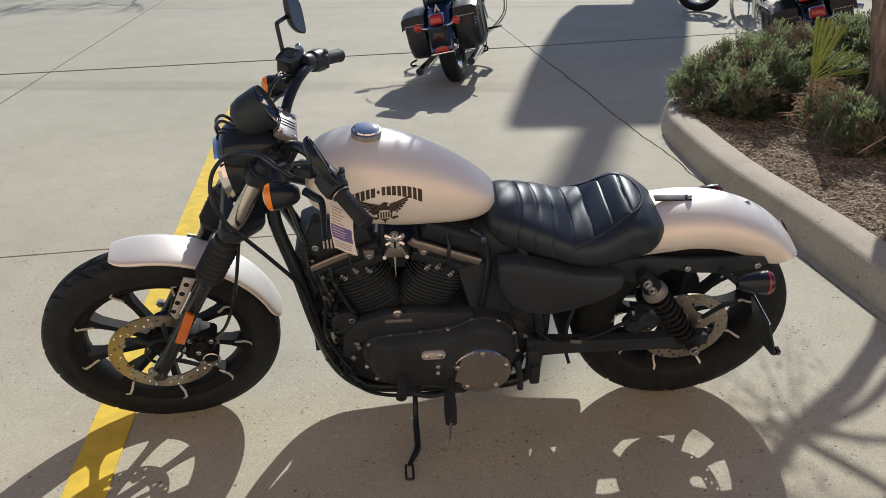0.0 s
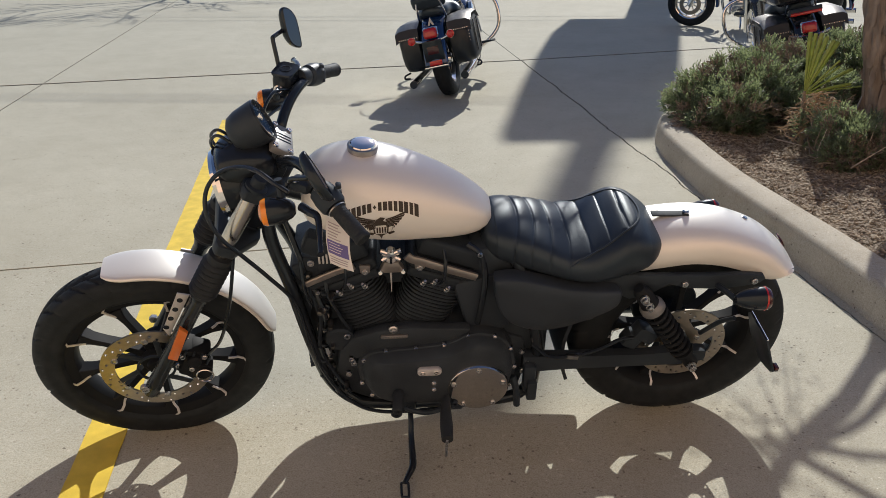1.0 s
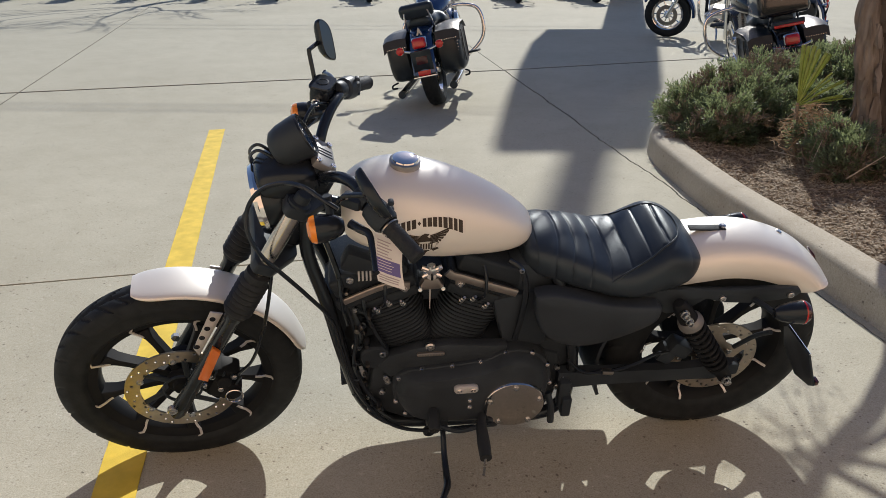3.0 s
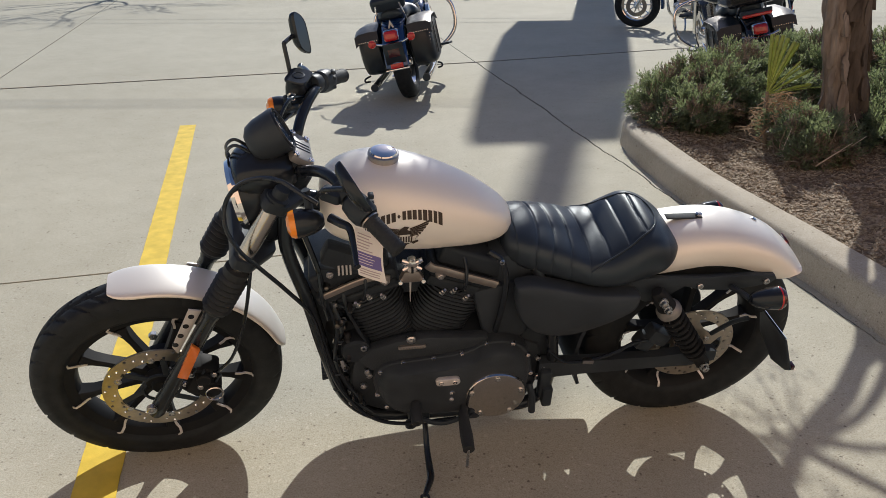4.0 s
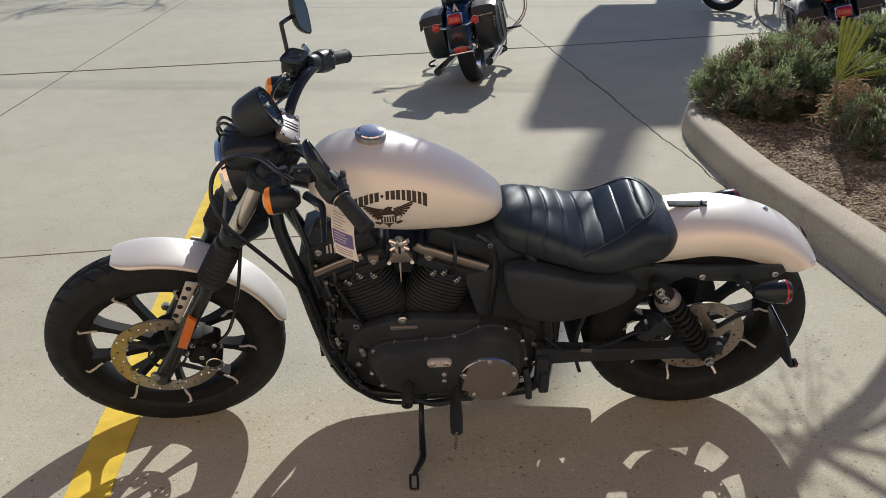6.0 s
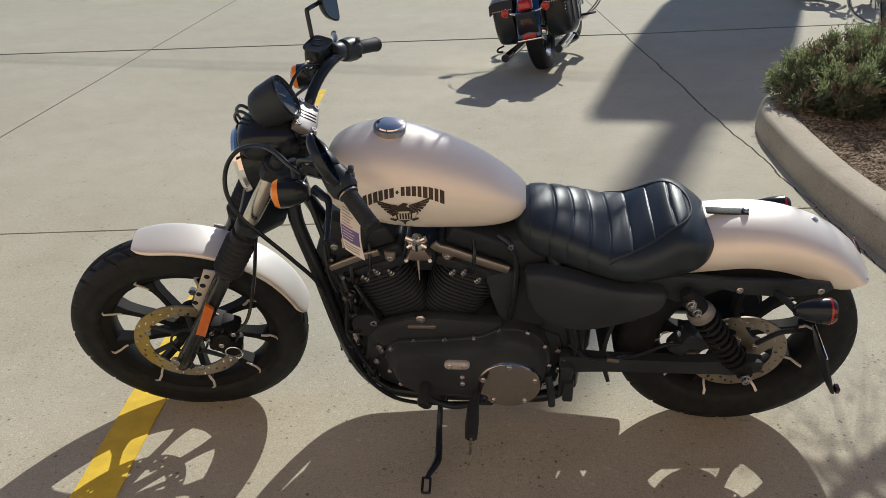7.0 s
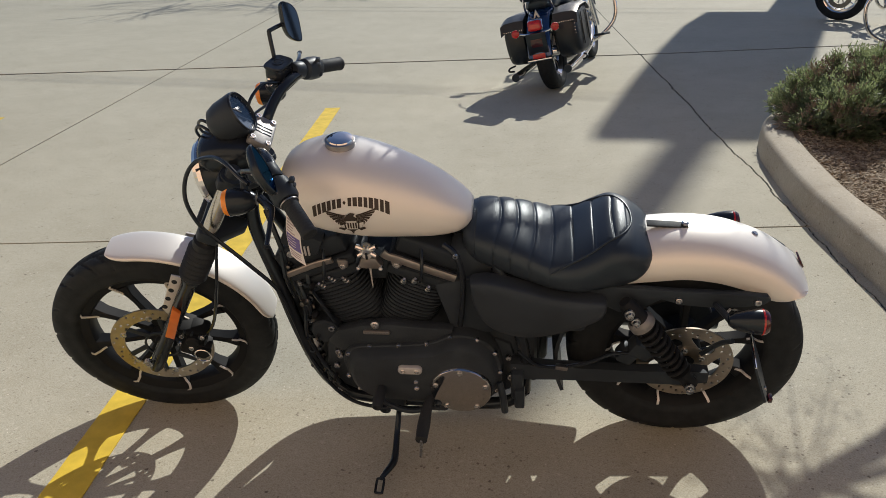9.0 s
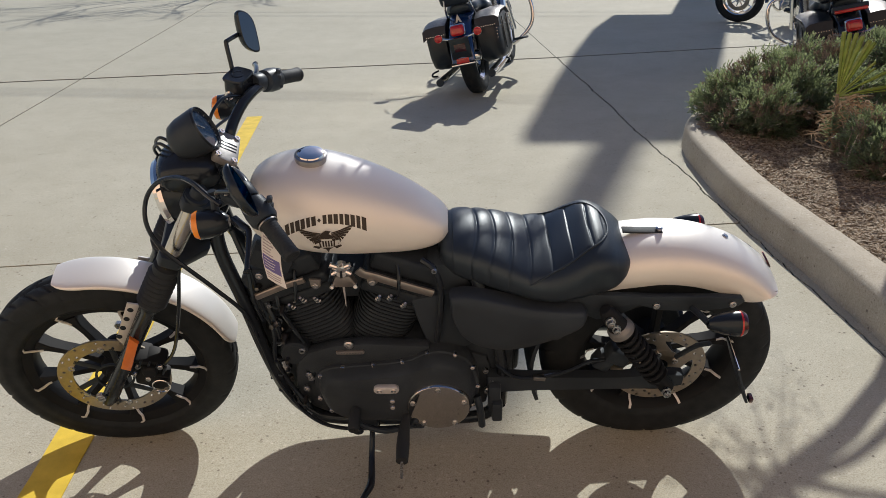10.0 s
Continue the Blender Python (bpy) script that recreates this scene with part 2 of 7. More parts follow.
def loft(rings, closed=True, cap=True, loop=False):
    bm = bmesh.new()
    rows = [[bm.verts.new(Vector(p)) for p in r] for r in rings]
    k = len(rows[0])
    pairs = list(zip(rows, rows[1:])) + ([(rows[-1], rows[0])] if loop else [])
    for a, b in pairs:
        for i in range(k if closed else k - 1):
            j = (i + 1) % k
            bm.faces.new((a[i], a[j], b[j], b[i]))
    if cap and closed and not loop:
        bm.faces.new(rows[0][::-1])
        bm.faces.new(rows[-1])
    bmesh.ops.recalc_face_normals(bm, faces=bm.faces)
    return bm


def tube(ctrl, r, n=10, steps=0, flat=1.0):
    pts = spline(ctrl, steps or (2 if len(ctrl) == 2 else len(ctrl) * 6))
    k = len(pts)
    rad = np.interp(np.linspace(0, 1, k), np.linspace(0, 1, len(r)), r) if isinstance(r, (list, tuple)) else [r] * k
    rings, up = [], None
    for i, p in enumerate(pts):
        d = Vector(pts[min(i + 1, k - 1)] - pts[max(i - 1, 0)]).normalized()
        if up is None:
            up = d.orthogonal().normalized()
        up = (up - d * up.dot(d)).normalized()
        side = d.cross(up)
        rings.append([Vector(p) + (up * math.cos(a) + side * math.sin(a) * flat) * rad[i] for a in (2 * math.pi * j / n for j in range(n))])
    return loft(rings)


def lathe(profile, at=(0, 0, 0), way=(0, 1, 0), n=40, loop=False):
    """Turns (radius, along) pairs round an axis; loop closes the profile on itself."""
    w = Vector(way).normalized()
    u = w.orthogonal().normalized()
    v = w.cross(u)
    c = Vector(at)
    rings = [[c + w * a + (u * math.cos(t) + v * math.sin(t)) * max(r, 1e-4) for t in (2 * math.pi * j / n for j in range(n))] for r, a in profile]
    bm = loft(rings, cap=not loop, loop=loop)
    return bm


def plate(outline, y0, y1, bevel=0.0, seg=2, axis="y"):
    """A flat shape given as (x, z), thick from y0 to y1."""
    bm = bmesh.new()
    lo = [bm.verts.new((x, y0, z)) for x, z in outline]
    f = bm.faces.new(lo)
    up = bmesh.ops.extrude_face_region(bm, geom=[f])
    bmesh.ops.translate(bm, verts=[g for g in up["geom"] if isinstance(g, bmesh.types.BMVert)], vec=(0, y1 - y0, 0))
    bmesh.ops.recalc_face_normals(bm, faces=bm.faces)
    if bevel:
        rim = [e for e in bm.edges if abs(e.verts[0].co.y - e.verts[1].co.y) < 1e-6]
        bmesh.ops.bevel(bm, geom=rim, offset=bevel, segments=seg, profile=0.5, affect="EDGES")
    return bm


def box(c, s, bevel=0.004, turn=(0, 0, 0), seg=2):
    bm = bmesh.new()
    bmesh.ops.create_cube(bm, size=1.0)
    bmesh.ops.scale(bm, vec=s, verts=bm.verts)
    if bevel:
        bmesh.ops.bevel(bm, geom=bm.edges, offset=bevel, segments=seg, profile=0.5, affect="EDGES")
    bmesh.ops.transform(bm, matrix=pose(*c, *turn), verts=bm.verts)
    return bm


def merge(*bms):
    out = bms[0]
    for b in bms[1:]:
        me = bpy.data.meshes.new("tmp")
        b.to_mesh(me)
        b.free()
        out.from_mesh(me)
        bpy.data.meshes.remove(me)
    return out


def bolt(p, way, r=0.007, h=0.006):
    """A socket-head screw."""
    return lathe([(r, 0), (r, h * 0.8), (r * 0.85, h), (r * 0.5, h), (r * 0.45, h * 0.5), (0, h * 0.5)], p, way, 12)


def stadium(x0, x1, z, r, n=10, r1=None):
    r1 = r1 or r
    a = [(x0 - r * math.sin(t), z + r * math.cos(t)) for t in np.linspace(0, math.pi, n)]
    b = [(x1 + r1 * math.sin(t), z - r1 * math.cos(t)) for t in np.linspace(0, math.pi, n)]
    return a + b


def mesh_of(bm, name, material, smooth=35):
    me = bpy.data.meshes.new(name)
    bm.to_mesh(me)
    bm.free()
    me.materials.append(material)
    if smooth:
        me.polygons.foreach_set("use_smooth", [True] * len(me.polygons))
        me.set_sharp_from_angle(angle=radians(smooth))
    return me


def part(name, bm, material, parent, label="", m=None, smooth=35):
    ob = new(name, mesh_of(bm, name, material, smooth))
    ob.parent = parent
    if m is not None:
        ob.matrix_basis = m
    return tagged(ob, label)


def thing(name, m, label, category, group="", kind=""):
    ob = new(name)
    ob.empty_display_size = 0.1
    ob.matrix_world = m
    return tagged(ob, label, category, group, kind)


def solid(name, bm, material, label="", category="", group="", kind="", smooth=35, m=None):
    ob = new(name, mesh_of(bm, name, material, smooth))
    if m is not None:
        ob.matrix_world = m
    return tagged(ob, label, category, group, kind)


# ---- ground ----
bm = bmesh.new()
bmesh.ops.create_grid(bm, x_segments=1, y_segments=1, size=600)
bmesh.ops.translate(bm, verts=bm.verts, vec=(0, 0, -0.005))
ground = solid("ground", bm, JOINT, "sunlit pale concrete parking lot with dark joints", "ground", kind="structure", smooth=0)

GA = radians(10.5)
GU, GV = Vector((math.cos(GA), math.sin(GA), 0)), Vector((-math.sin(GA), math.cos(GA), 0))


def slab_edge(a, b, rough):
    """Points from a to b along a joint, ragged where it has cracked."""
    k = max(2, int((b - a).length / 0.022)) if rough else 1
    side = Vector((-(b - a).y, (b - a).x, 0)).normalized()
    out = []
    for i in range(k):
        p = a.lerp(b, i / k)
        if rough and i:
            p = p + side * (0.022 * noise.noise(p * 2.3) + 0.010 * noise.noise(p * 9) + 0.010 * noise.noise(p * 31) + 0.006 * noise.noise(p * 71))
        out.append(p)
    return out


def lot_corner(i, j):
    """Crossing of the i-th long joint and the j-th cross joint."""
    v = (-60, -3.33, 1.62, 6.60, 90)[j]
    crack = Vector((1.66, 0.5, 0)) + Vector((-0.105, 0.80, 0)) * ((v - 0.19) / 0.806)
    if j == 3:                                # this joint runs a little askew beyond the crack
        return (Vector((-60, -5.3, 0)), Vector((-3.97, 5.90, 0)), Vector((0.82, 6.90, 0)), Vector((5.7, 8.24, 0)), Vector((59, 22.8, 0)))[i]
    if i == 2:
        return crack
    u = (-60, -2.83, 0, 6.6, 60)[i]
    return GU * u + GV * v


for i in range(4):
    for j in range(4):
        c = [lot_corner(i, j), lot_corner(i + 1, j), lot_corner(i + 1, j + 1), lot_corner(i, j + 1)]
        mid = (c[0] + c[1] + c[2] + c[3]) / 4
        near = j in (1, 2)
        ring = []
        for k in range(4):
            ring += slab_edge(c[k], c[(k + 1) % 4], near and ((i == 1 and k == 1) or (i == 2 and k == 3)))
        if near and i == 2:                       # both sides of the cracked joint follow one line
            left = slab_edge(c[0], c[3], True)
            ring = [c[0], c[1], c[2], c[3]] + left[:0:-1]
        bm = bmesh.new()
        top = []
        for q, p in enumerate(ring):
            e0, e1 = (p - ring[q - 1]), (ring[(q + 1) % len(ring)] - p)
            n = Vector((-e0.y, e0.x, 0)).normalized() + Vector((-e1.y, e1.x, 0)).normalized()
            n = n.normalized()
            top.append(bm.verts.new(p + GU * n.dot(GU) * (0.011 if p.dot(GU) < 0 else min(0.0065, 0.0028 + 0.0008 * max(0, p.y))) + GV * n.dot(GV) * (0.009 if p.dot(GV) < 4 else 0.040)))
        f = bm.faces.new(top)
        if f.normal.z < 0:
            f.normal_flip()
        low = bmesh.ops.extrude_face_region(bm, geom=[f])
        bmesh.ops.translate(bm, verts=[g for g in low["geom"] if isinstance(g, bmesh.types.BMVert)], vec=(0, 0, -0.0135))
        bmesh.ops.recalc_face_normals(bm, faces=bm.faces)
        bmesh.ops.triangulate(bm, faces=[g for g in bm.faces if len(g.verts) > 4])
        part("slab", bm, CONCRETE, ground, smooth=0)


def painted_line(a, b, w, rag):
    a, b = Vector(a), Vector(b)
    d = (b - a).normalized()
    side = Vector((-d.y, d.x, 0))
    k = int((b - a).length / 0.04)
    rows = []
    for i in range(k + 1):
        p = a.lerp(b, i / k)
        e0 = w / 2 + rag * noise.noise(p * 9) + rag * noise.noise(p * 40)
        e1 = w / 2 + rag * noise.noise(p * 9 + Vector((50, 0, 0))) + rag * noise.noise(p * 40 + Vector((50, 0, 0)))
        rows.append([p + side * e0, p - side * e1, p - side * e1 - Vector((0, 0, 0.003)), p + side * e0 - Vector((0, 0, 0.003))])
    return loft(rows)


solid("parking_line", painted_line((-1.66, 4.215, 0.0035), (-0.62, -1.75, 0.0035), 0.118, 0.0018), YELLOW,
      "worn yellow painted parking line on concrete", "line", kind="structure", smooth=0)
solid("parking_line", painted_line((-4.35, 3.68, 0.0035), (-3.30, -2.4, 0.0035), 0.118, 0.0018), YELLOW,
      "worn yellow painted parking line on concrete", "line", kind="structure", smooth=0)

# ---- planter island ----


def island(inset, n=16):
    """Outline of the planting bed, rounded at its nose."""
    left = [(1.775, -6.0), (1.74, -2.0), (1.69, 0.3), (1.62, 1.1), (1.548, 1.6), (1.482, 2.06), (1.448, 2.6), (1.437, 3.05)]
    nose = [(1.437, 3.05), (1.49, 3.45), (1.71, 3.85), (2.15, 4.12), (2.75, 4.2)]
    right = [(2.75, 4.2), (4.2, 4.22), (6.5, 4.2), (8.5, 4.2), (8.6, -6.0)]
    pts = [Vector((x, y, 0)) for x, y in list(map(tuple, spline(left, 26)[:-1])) + list(map(tuple, spline(nose, 24)[:-1])) + right]
    out = []
    for i, p in enumerate(pts):
        d = (pts[min(i + 1, len(pts) - 1)] - pts[max(i - 1, 0)]).normalized()
        out.append(p + Vector((d.y, -d.x, 0)) * inset)
    return out


KH = 0.152
prof = [(0.0, -0.012), (0.004, 0.04), (0.012, KH - 0.03), (0.02, KH - 0.01), (0.036, KH), (0.165, KH + 0.002), (0.18, KH - 0.008), (0.186, KH - 0.03), (0.188, 0.02)]
rows = [[Vector((p.x, p.y, z)) for p in island(o)] for o, z in prof]
bm = loft([[r[i] for r in rows] for i in range(len(rows[0]))], closed=False, cap=False)
kerb = solid("kerb", bm, KERB, "raised pale concrete kerb round the planting bed", "kerb", kind="structure", smooth=50)
bm = bmesh.new()
bed = island(0.17)
lo, hi = Vector((1.5, -6.0)), Vector((8.4, 4.2))
NX, NY = 90, 140


def bed_z(x, y):
    return 0.115 + 0.05 * noise.noise(Vector((x * 0.9, y * 0.9, 3))) + 0.018 * noise.noise(Vector((x * 7, y * 7, 1))) + 0.05 * min(1, max(0, (x - 1.9) / 1.2))


grid = [[bm.verts.new((lo.x + 0.165 + (hi.x - lo.x) * (i / NX) ** 1.6, lo.y + (hi.y - lo.y) * j / NY, 0)) for j in range(NY + 1)] for i in range(NX + 1)]
bx = np.array([p.x for p in bed]), np.array([p.y for p in bed])
left_x = [np.interp(lo.y + (hi.y - lo.y) * j / NY, bx[1][:46], bx[0][:46]) for j in range(NY + 1)]
for i in range(NX + 1):
    for j in range(NY + 1):
        v = grid[i][j].co
        v.x = left_x[j] + (8.4 - left_x[j]) * (i / NX) ** 1.8
        v.y = min(v.y, 4.06)
        v.z = bed_z(v.x, v.y)
for i in range(NX):
    for j in range(NY):
        bm.faces.new((grid[i][j], grid[i + 1][j], grid[i + 1][j + 1], grid[i][j + 1]))
solid("planting_bed", bm, MULCH, "brown bark mulch in the raised planting bed", "mulch", kind="structure", smooth=60)

# ---- the white motorcycle ----
# Its own space: x to the tail, y to its right, z up, from the rear tyre's contact.
BIKE = pose(0.7504, 0.2302, 0, 0, 0, 4.89) @ pose(0, 0, 0, 15.82) @ pose(0.009, 0, -0.006)
RAKE = Vector((0.5, 0, 0.8660254))
HEAD = Vector((-1.515, 0, 0.331)) + 0.064 * Vector((0.8660254, 0, -0.5))
STEER = Matrix.Translation(HEAD) @ Matrix.Rotation(radians(7.22), 4, RAKE) @ Matrix.Translation(-HEAD)
FORK = Vector((-1.499, 0, 0.297))


def on_fork(s, y=0.0, off=0.0):
    """A point s metres up the fork leg, off metres in front of it."""
    p = FORK + RAKE * s + Vector((-0.8660254, 0, 0.5)) * off
    return Vector((p.x, y, p.z))


def tyre(c, R, half, bead, lip, grooves, n=432):
    """Carcass with sidewalls and tread cut by slanting grooves; c is the wheel's centre."""
    ctrl = [(bead, -lip), (bead + 0.012, -lip - 0.010), (R - 0.62 * (R - bead), -half * 0.99), (R - 0.38 * (R - bead), -half), (R - 0.14 * (R - bead), -half * 0.83),
            (R - 0.045 * (R - bead), -half * 0.55), (R, 0)]
    p = spline(ctrl, 26)
    prof = [tuple(q) for q in p] + [(r, -a) for r, a in p[-2::-1]] + [(bead - 0.006, lip * 0.6), (bead - 0.006, -lip * 0.6)]
    w, u, v = Vector((0, 1, 0)), Vector((1, 0, 0)), Vector((0, 0, 1))
    rings = []
    for k in range(n):
        t = 2 * math.pi * k / n
        ring = []
        for r, a in prof:
            s = a / half
            if r > R - 0.42 * (R - bead):
                ph = (t * grooves / (2 * math.pi) + abs(s) * 1.15 + (0.5 if s > 0 else 0)) % 1.0
                long = int(t * grooves / (2 * math.pi)) % 2
                if (0.10 < abs(s) < (0.97 if long else 0.66) and ph < 0.17) or (abs(s) < 0.05):
                    r -= 0.0045
            ring.append(Vector(c) + w * a + (u * math.cos(t) + v * math.sin(t)) * r)
        rings.append(ring)
    return loft(rings, loop=True)


def drilled_disc(c, r0, r1, y0, y1, holes, hole_r, arms=0):
    """Brake rotor with real holes."""
    bm = bmesh.new()

    def circle(cx, cz, r, n):
        vs = [bm.verts.new((cx + r * math.cos(2 * math.pi * k / n), 0, cz + r * math.sin(2 * math.pi * k / n))) for k in range(n)]
        for k in range(n):
            bm.edges.new((vs[k], vs[(k + 1) % n]))

    circle(0, 0, r1, 72)
    circle(0, 0, r0, 60)
    for k in range(holes):
        a = 2 * math.pi * k / holes
        rr = r0 + (r1 - r0) * (0.25, 0.55, 0.8)[k % 3]
        circle(rr * math.cos(a), rr * math.sin(a), hole_r, 8)
    bmesh.ops.triangle_fill(bm, use_beauty=True, use_dissolve=False, edges=bm.edges)
    faces = [f for f in bm.faces if not any(False for _ in ())]
    keep = []
    for f in faces:
        m = f.calc_center_median()
        rad = math.hypot(m.x, m.z)
        inside_hole = any(math.hypot(m.x - (r0 + (r1 - r0) * (0.25, 0.55, 0.8)[k % 3]) * math.cos(2 * math.pi * k / holes),
                                     m.z - (r0 + (r1 - r0) * (0.25, 0.55, 0.8)[k % 3]) * math.sin(2 * math.pi * k / holes)) < hole_r * 0.9 for k in range(holes))
        if rad < r0 or inside_hole:
            keep.append(f)
    bmesh.ops.delete(bm, geom=keep, context="FACES")
    up = bmesh.ops.extrude_face_region(bm, geom=list(bm.faces))
    bmesh.ops.translate(bm, verts=[g for g in up["geom"] if isinstance(g, bmesh.types.BMVert)], vec=(0, y1 - y0, 0))
    bmesh.ops.translate(bm, verts=bm.verts, vec=(c[0], y0, c[2]))
    bmesh.ops.recalc_face_normals(bm, faces=bm.faces)
    return bm


def wheel(name, owner, m, c, R, half, bead, rim_in, spokes, disc_y, phase, label, rotor=1.0, solid=False):
    """Black cast wheel: rim, paired-edge spokes with bright tips, hub, tyre, drilled rotor."""
    c = Vector(c)
    lip = half * 0.78
    prof = [(bead + 0.012, -lip), (bead + 0.012, -lip + 0.006), (bead - 0.006, -lip + 0.012), (bead - 0.016, -lip * 0.5), (rim_in + 0.006, -lip * 0.35),
            (rim_in + 0.006, lip * 0.35), (bead - 0.016, lip * 0.5), (bead - 0.006, lip - 0.012), (bead + 0.012, lip - 0.006), (bead + 0.012, lip),
            (bead + 0.002, lip), (rim_in + 0.006, lip * 0.7), (rim_in, lip * 0.35), (rim_in, -lip * 0.35), (rim_in + 0.006, -lip * 0.7), (bead + 0.002, -lip)]
    w = part(name, lathe(prof, c, n=96, loop=True), WHEELBLACK, owner, label, m)
    part("tyre", tyre(c, R, half, bead, lip, 36), RUBBER, w, "black rubber road tyre with cut tread")
    hub = [(0.0, -0.062), (0.022, -0.062), (0.026, -0.05), (0.040, -0.042), (0.044, -0.03), (0.036, -0.012), (0.036, 0.02), (0.046, 0.04), (0.046, 0.055), (0.02, 0.06), (0, 0.06)]
    part("hub", lathe(hub, c, n=32), WHEELBLACK, w)
    for k in range(spokes):
        a = 2 * math.pi * (k + phase) / spokes
        d, s = Vector((math.cos(a), 0, math.sin(a))), Vector((-math.sin(a), 0, math.cos(a)))
        rings = []
        for r, hw, y0, y1 in ((0.034, 0.013, -0.026, 0.020), (0.07, 0.0095, -0.024, 0.014), (rim_in * 0.7, 0.0085, -0.025, 0.010), (rim_in - 0.03, 0.010, -0.028, 0.010), (rim_in + 0.004, 0.019, -0.031, 0.012)):
            p = c + d * r
            e = 0.003
            rings.append([p + s * x + Vector((0, y, 0)) for x, y in ((-hw + e, y0), (hw - e, y0), (hw, y0 + e), (hw, y1 - e), (hw - e, y1), (-hw + e, y1), (-hw, y1 - e), (-hw, y0 + e))])
        part("spoke", loft(rings), WHEELBLACK, w)
        # bright cut face on the edge of the spoke, turning out along the rim
        tip = []
        for r, x, y in ((rim_in - 0.018, 0.0082, -0.0300), (rim_in - 0.011, 0.0095, -0.0308), (rim_in - 0.002, 0.013, -0.0338), (rim_in + 0.008, 0.018, -lip * 0.90), (rim_in + 0.024, 0.020, -lip - 0.003), (rim_in + 0.030, 0.012, -lip - 0.004)):
            p = c + d * r + Vector((0, y, 0))
            tip.append([p + s * (x - 0.0034), p + s * (x + 0.0034), p + s * (x + 0.0034) + Vector((0, 0.003, 0)), p + s * (x - 0.0034) + Vector((0, 0.003, 0))])
        part("spoke_tip", loft(tip), ALU, w, "bright machined spoke edge")
    part("brake_disc", drilled_disc(c, 0.108 * rotor, 0.147 * rotor, disc_y - 0.0025, disc_y + 0.0025, 42, 0.0042), DISC, w, "drilled steel brake disc, lightly rusted")
    if solid:
        # one-piece rotor: a wide bolted centre with swept arms between five windows
        car = lathe([(0.026, disc_y - 0.003), (0.060, disc_y - 0.003), (0.061, disc_y), (0.060, disc_y + 0.003), (0.026, disc_y + 0.003)], c, n=40, loop=True)
        for k in range(5):
            rings = []
            for i in range(9):
                r = 0.055 + i * 0.0056
                a = 2 * math.pi * (k + 0.10) / 5 + (r - 0.055) * 9
                half_arc = (0.034 - 0.016 * math.sin(math.pi * i / 8)) * 0.5 / r * 1.6
                rings.append([c + Vector((math.cos(a + e) * r, disc_y + o, math.sin(a + e) * r)) for e, o in ((-half_arc, -0.0024), (half_arc, -0.0024), (half_arc, 0.0024), (-half_arc, 0.0024))])
            part("carrier_arm", loft(rings), DISC, w)
            a = 2 * math.pi * (k + 0.35) / 5
            p = c + Vector((math.cos(a) * 0.046, disc_y - 0.002, math.sin(a) * 0.046))
            part("disc_bolt", lathe([(0.0085, 0), (0.0085, 0.005), (0.006, 0.006), (0.005, 0.003), (0, 0.003)], p, (0, -1, 0), 14), STEEL, w)
        part("disc_carrier", car, DISC, w)
        part("hub_flange", lathe([(0.0, -0.060), (0.046, -0.060), (0.050, -0.052), (0.050, 0.055), (0.0, 0.060)], c, n=40), WHEELBLACK, w)
    else:
        car = lathe([(0.046, disc_y - 0.003), (0.052, disc_y - 0.003), (0.052, disc_y + 0.003), (0.046, disc_y + 0.003)], c, n=36, loop=True)
        for k in range(6):
            a = 2 * math.pi * (k + 0.25) / 6
            mid = c + Vector((math.cos(a), 0, math.sin(a))) * 0.082
            part("carrier_arm", box((mid.x, disc_y, mid.z), (0.07, 0.005, 0.016), 0.0015, (0, -math.degrees(a + 0.25), 0)), SATIN, w)
        part("disc_carrier", car, SATIN, w)
    for k in range(0 if solid else 6):
        a = 2 * math.pi * (k + 0.25) / 6 + 0.32
        p = c + Vector((math.cos(a), 0, math.sin(a))) * 0.112 * rotor
        part("disc_rivet", lathe([(0.0095, 0), (0.0095, 0.003), (0.006, 0.004), (0.0055, 0.002), (0, 0.002)], (p.x, disc_y - 0.002, p.z), (0, -1, 0), 14), STEEL, w)
    return w


bike = thing("motorcycle", BIKE, "white cruiser motorcycle with black engine, leaning on its side stand", "motorcycle")
wheel("front_wheel", bike, STEER, (-1.489, 0, 0.3205), 0.3225, 0.050, 0.238, 0.209, 9, -0.062, 0.70, "black cast front wheel with nine spokes")
wheel("rear_wheel", bike, None, (-0.009, 0, 0.3275), 0.3125, 0.072, 0.206, 0.186, 9, -0.079, 0.29, "black cast rear wheel with nine spokes", 0.857, True)

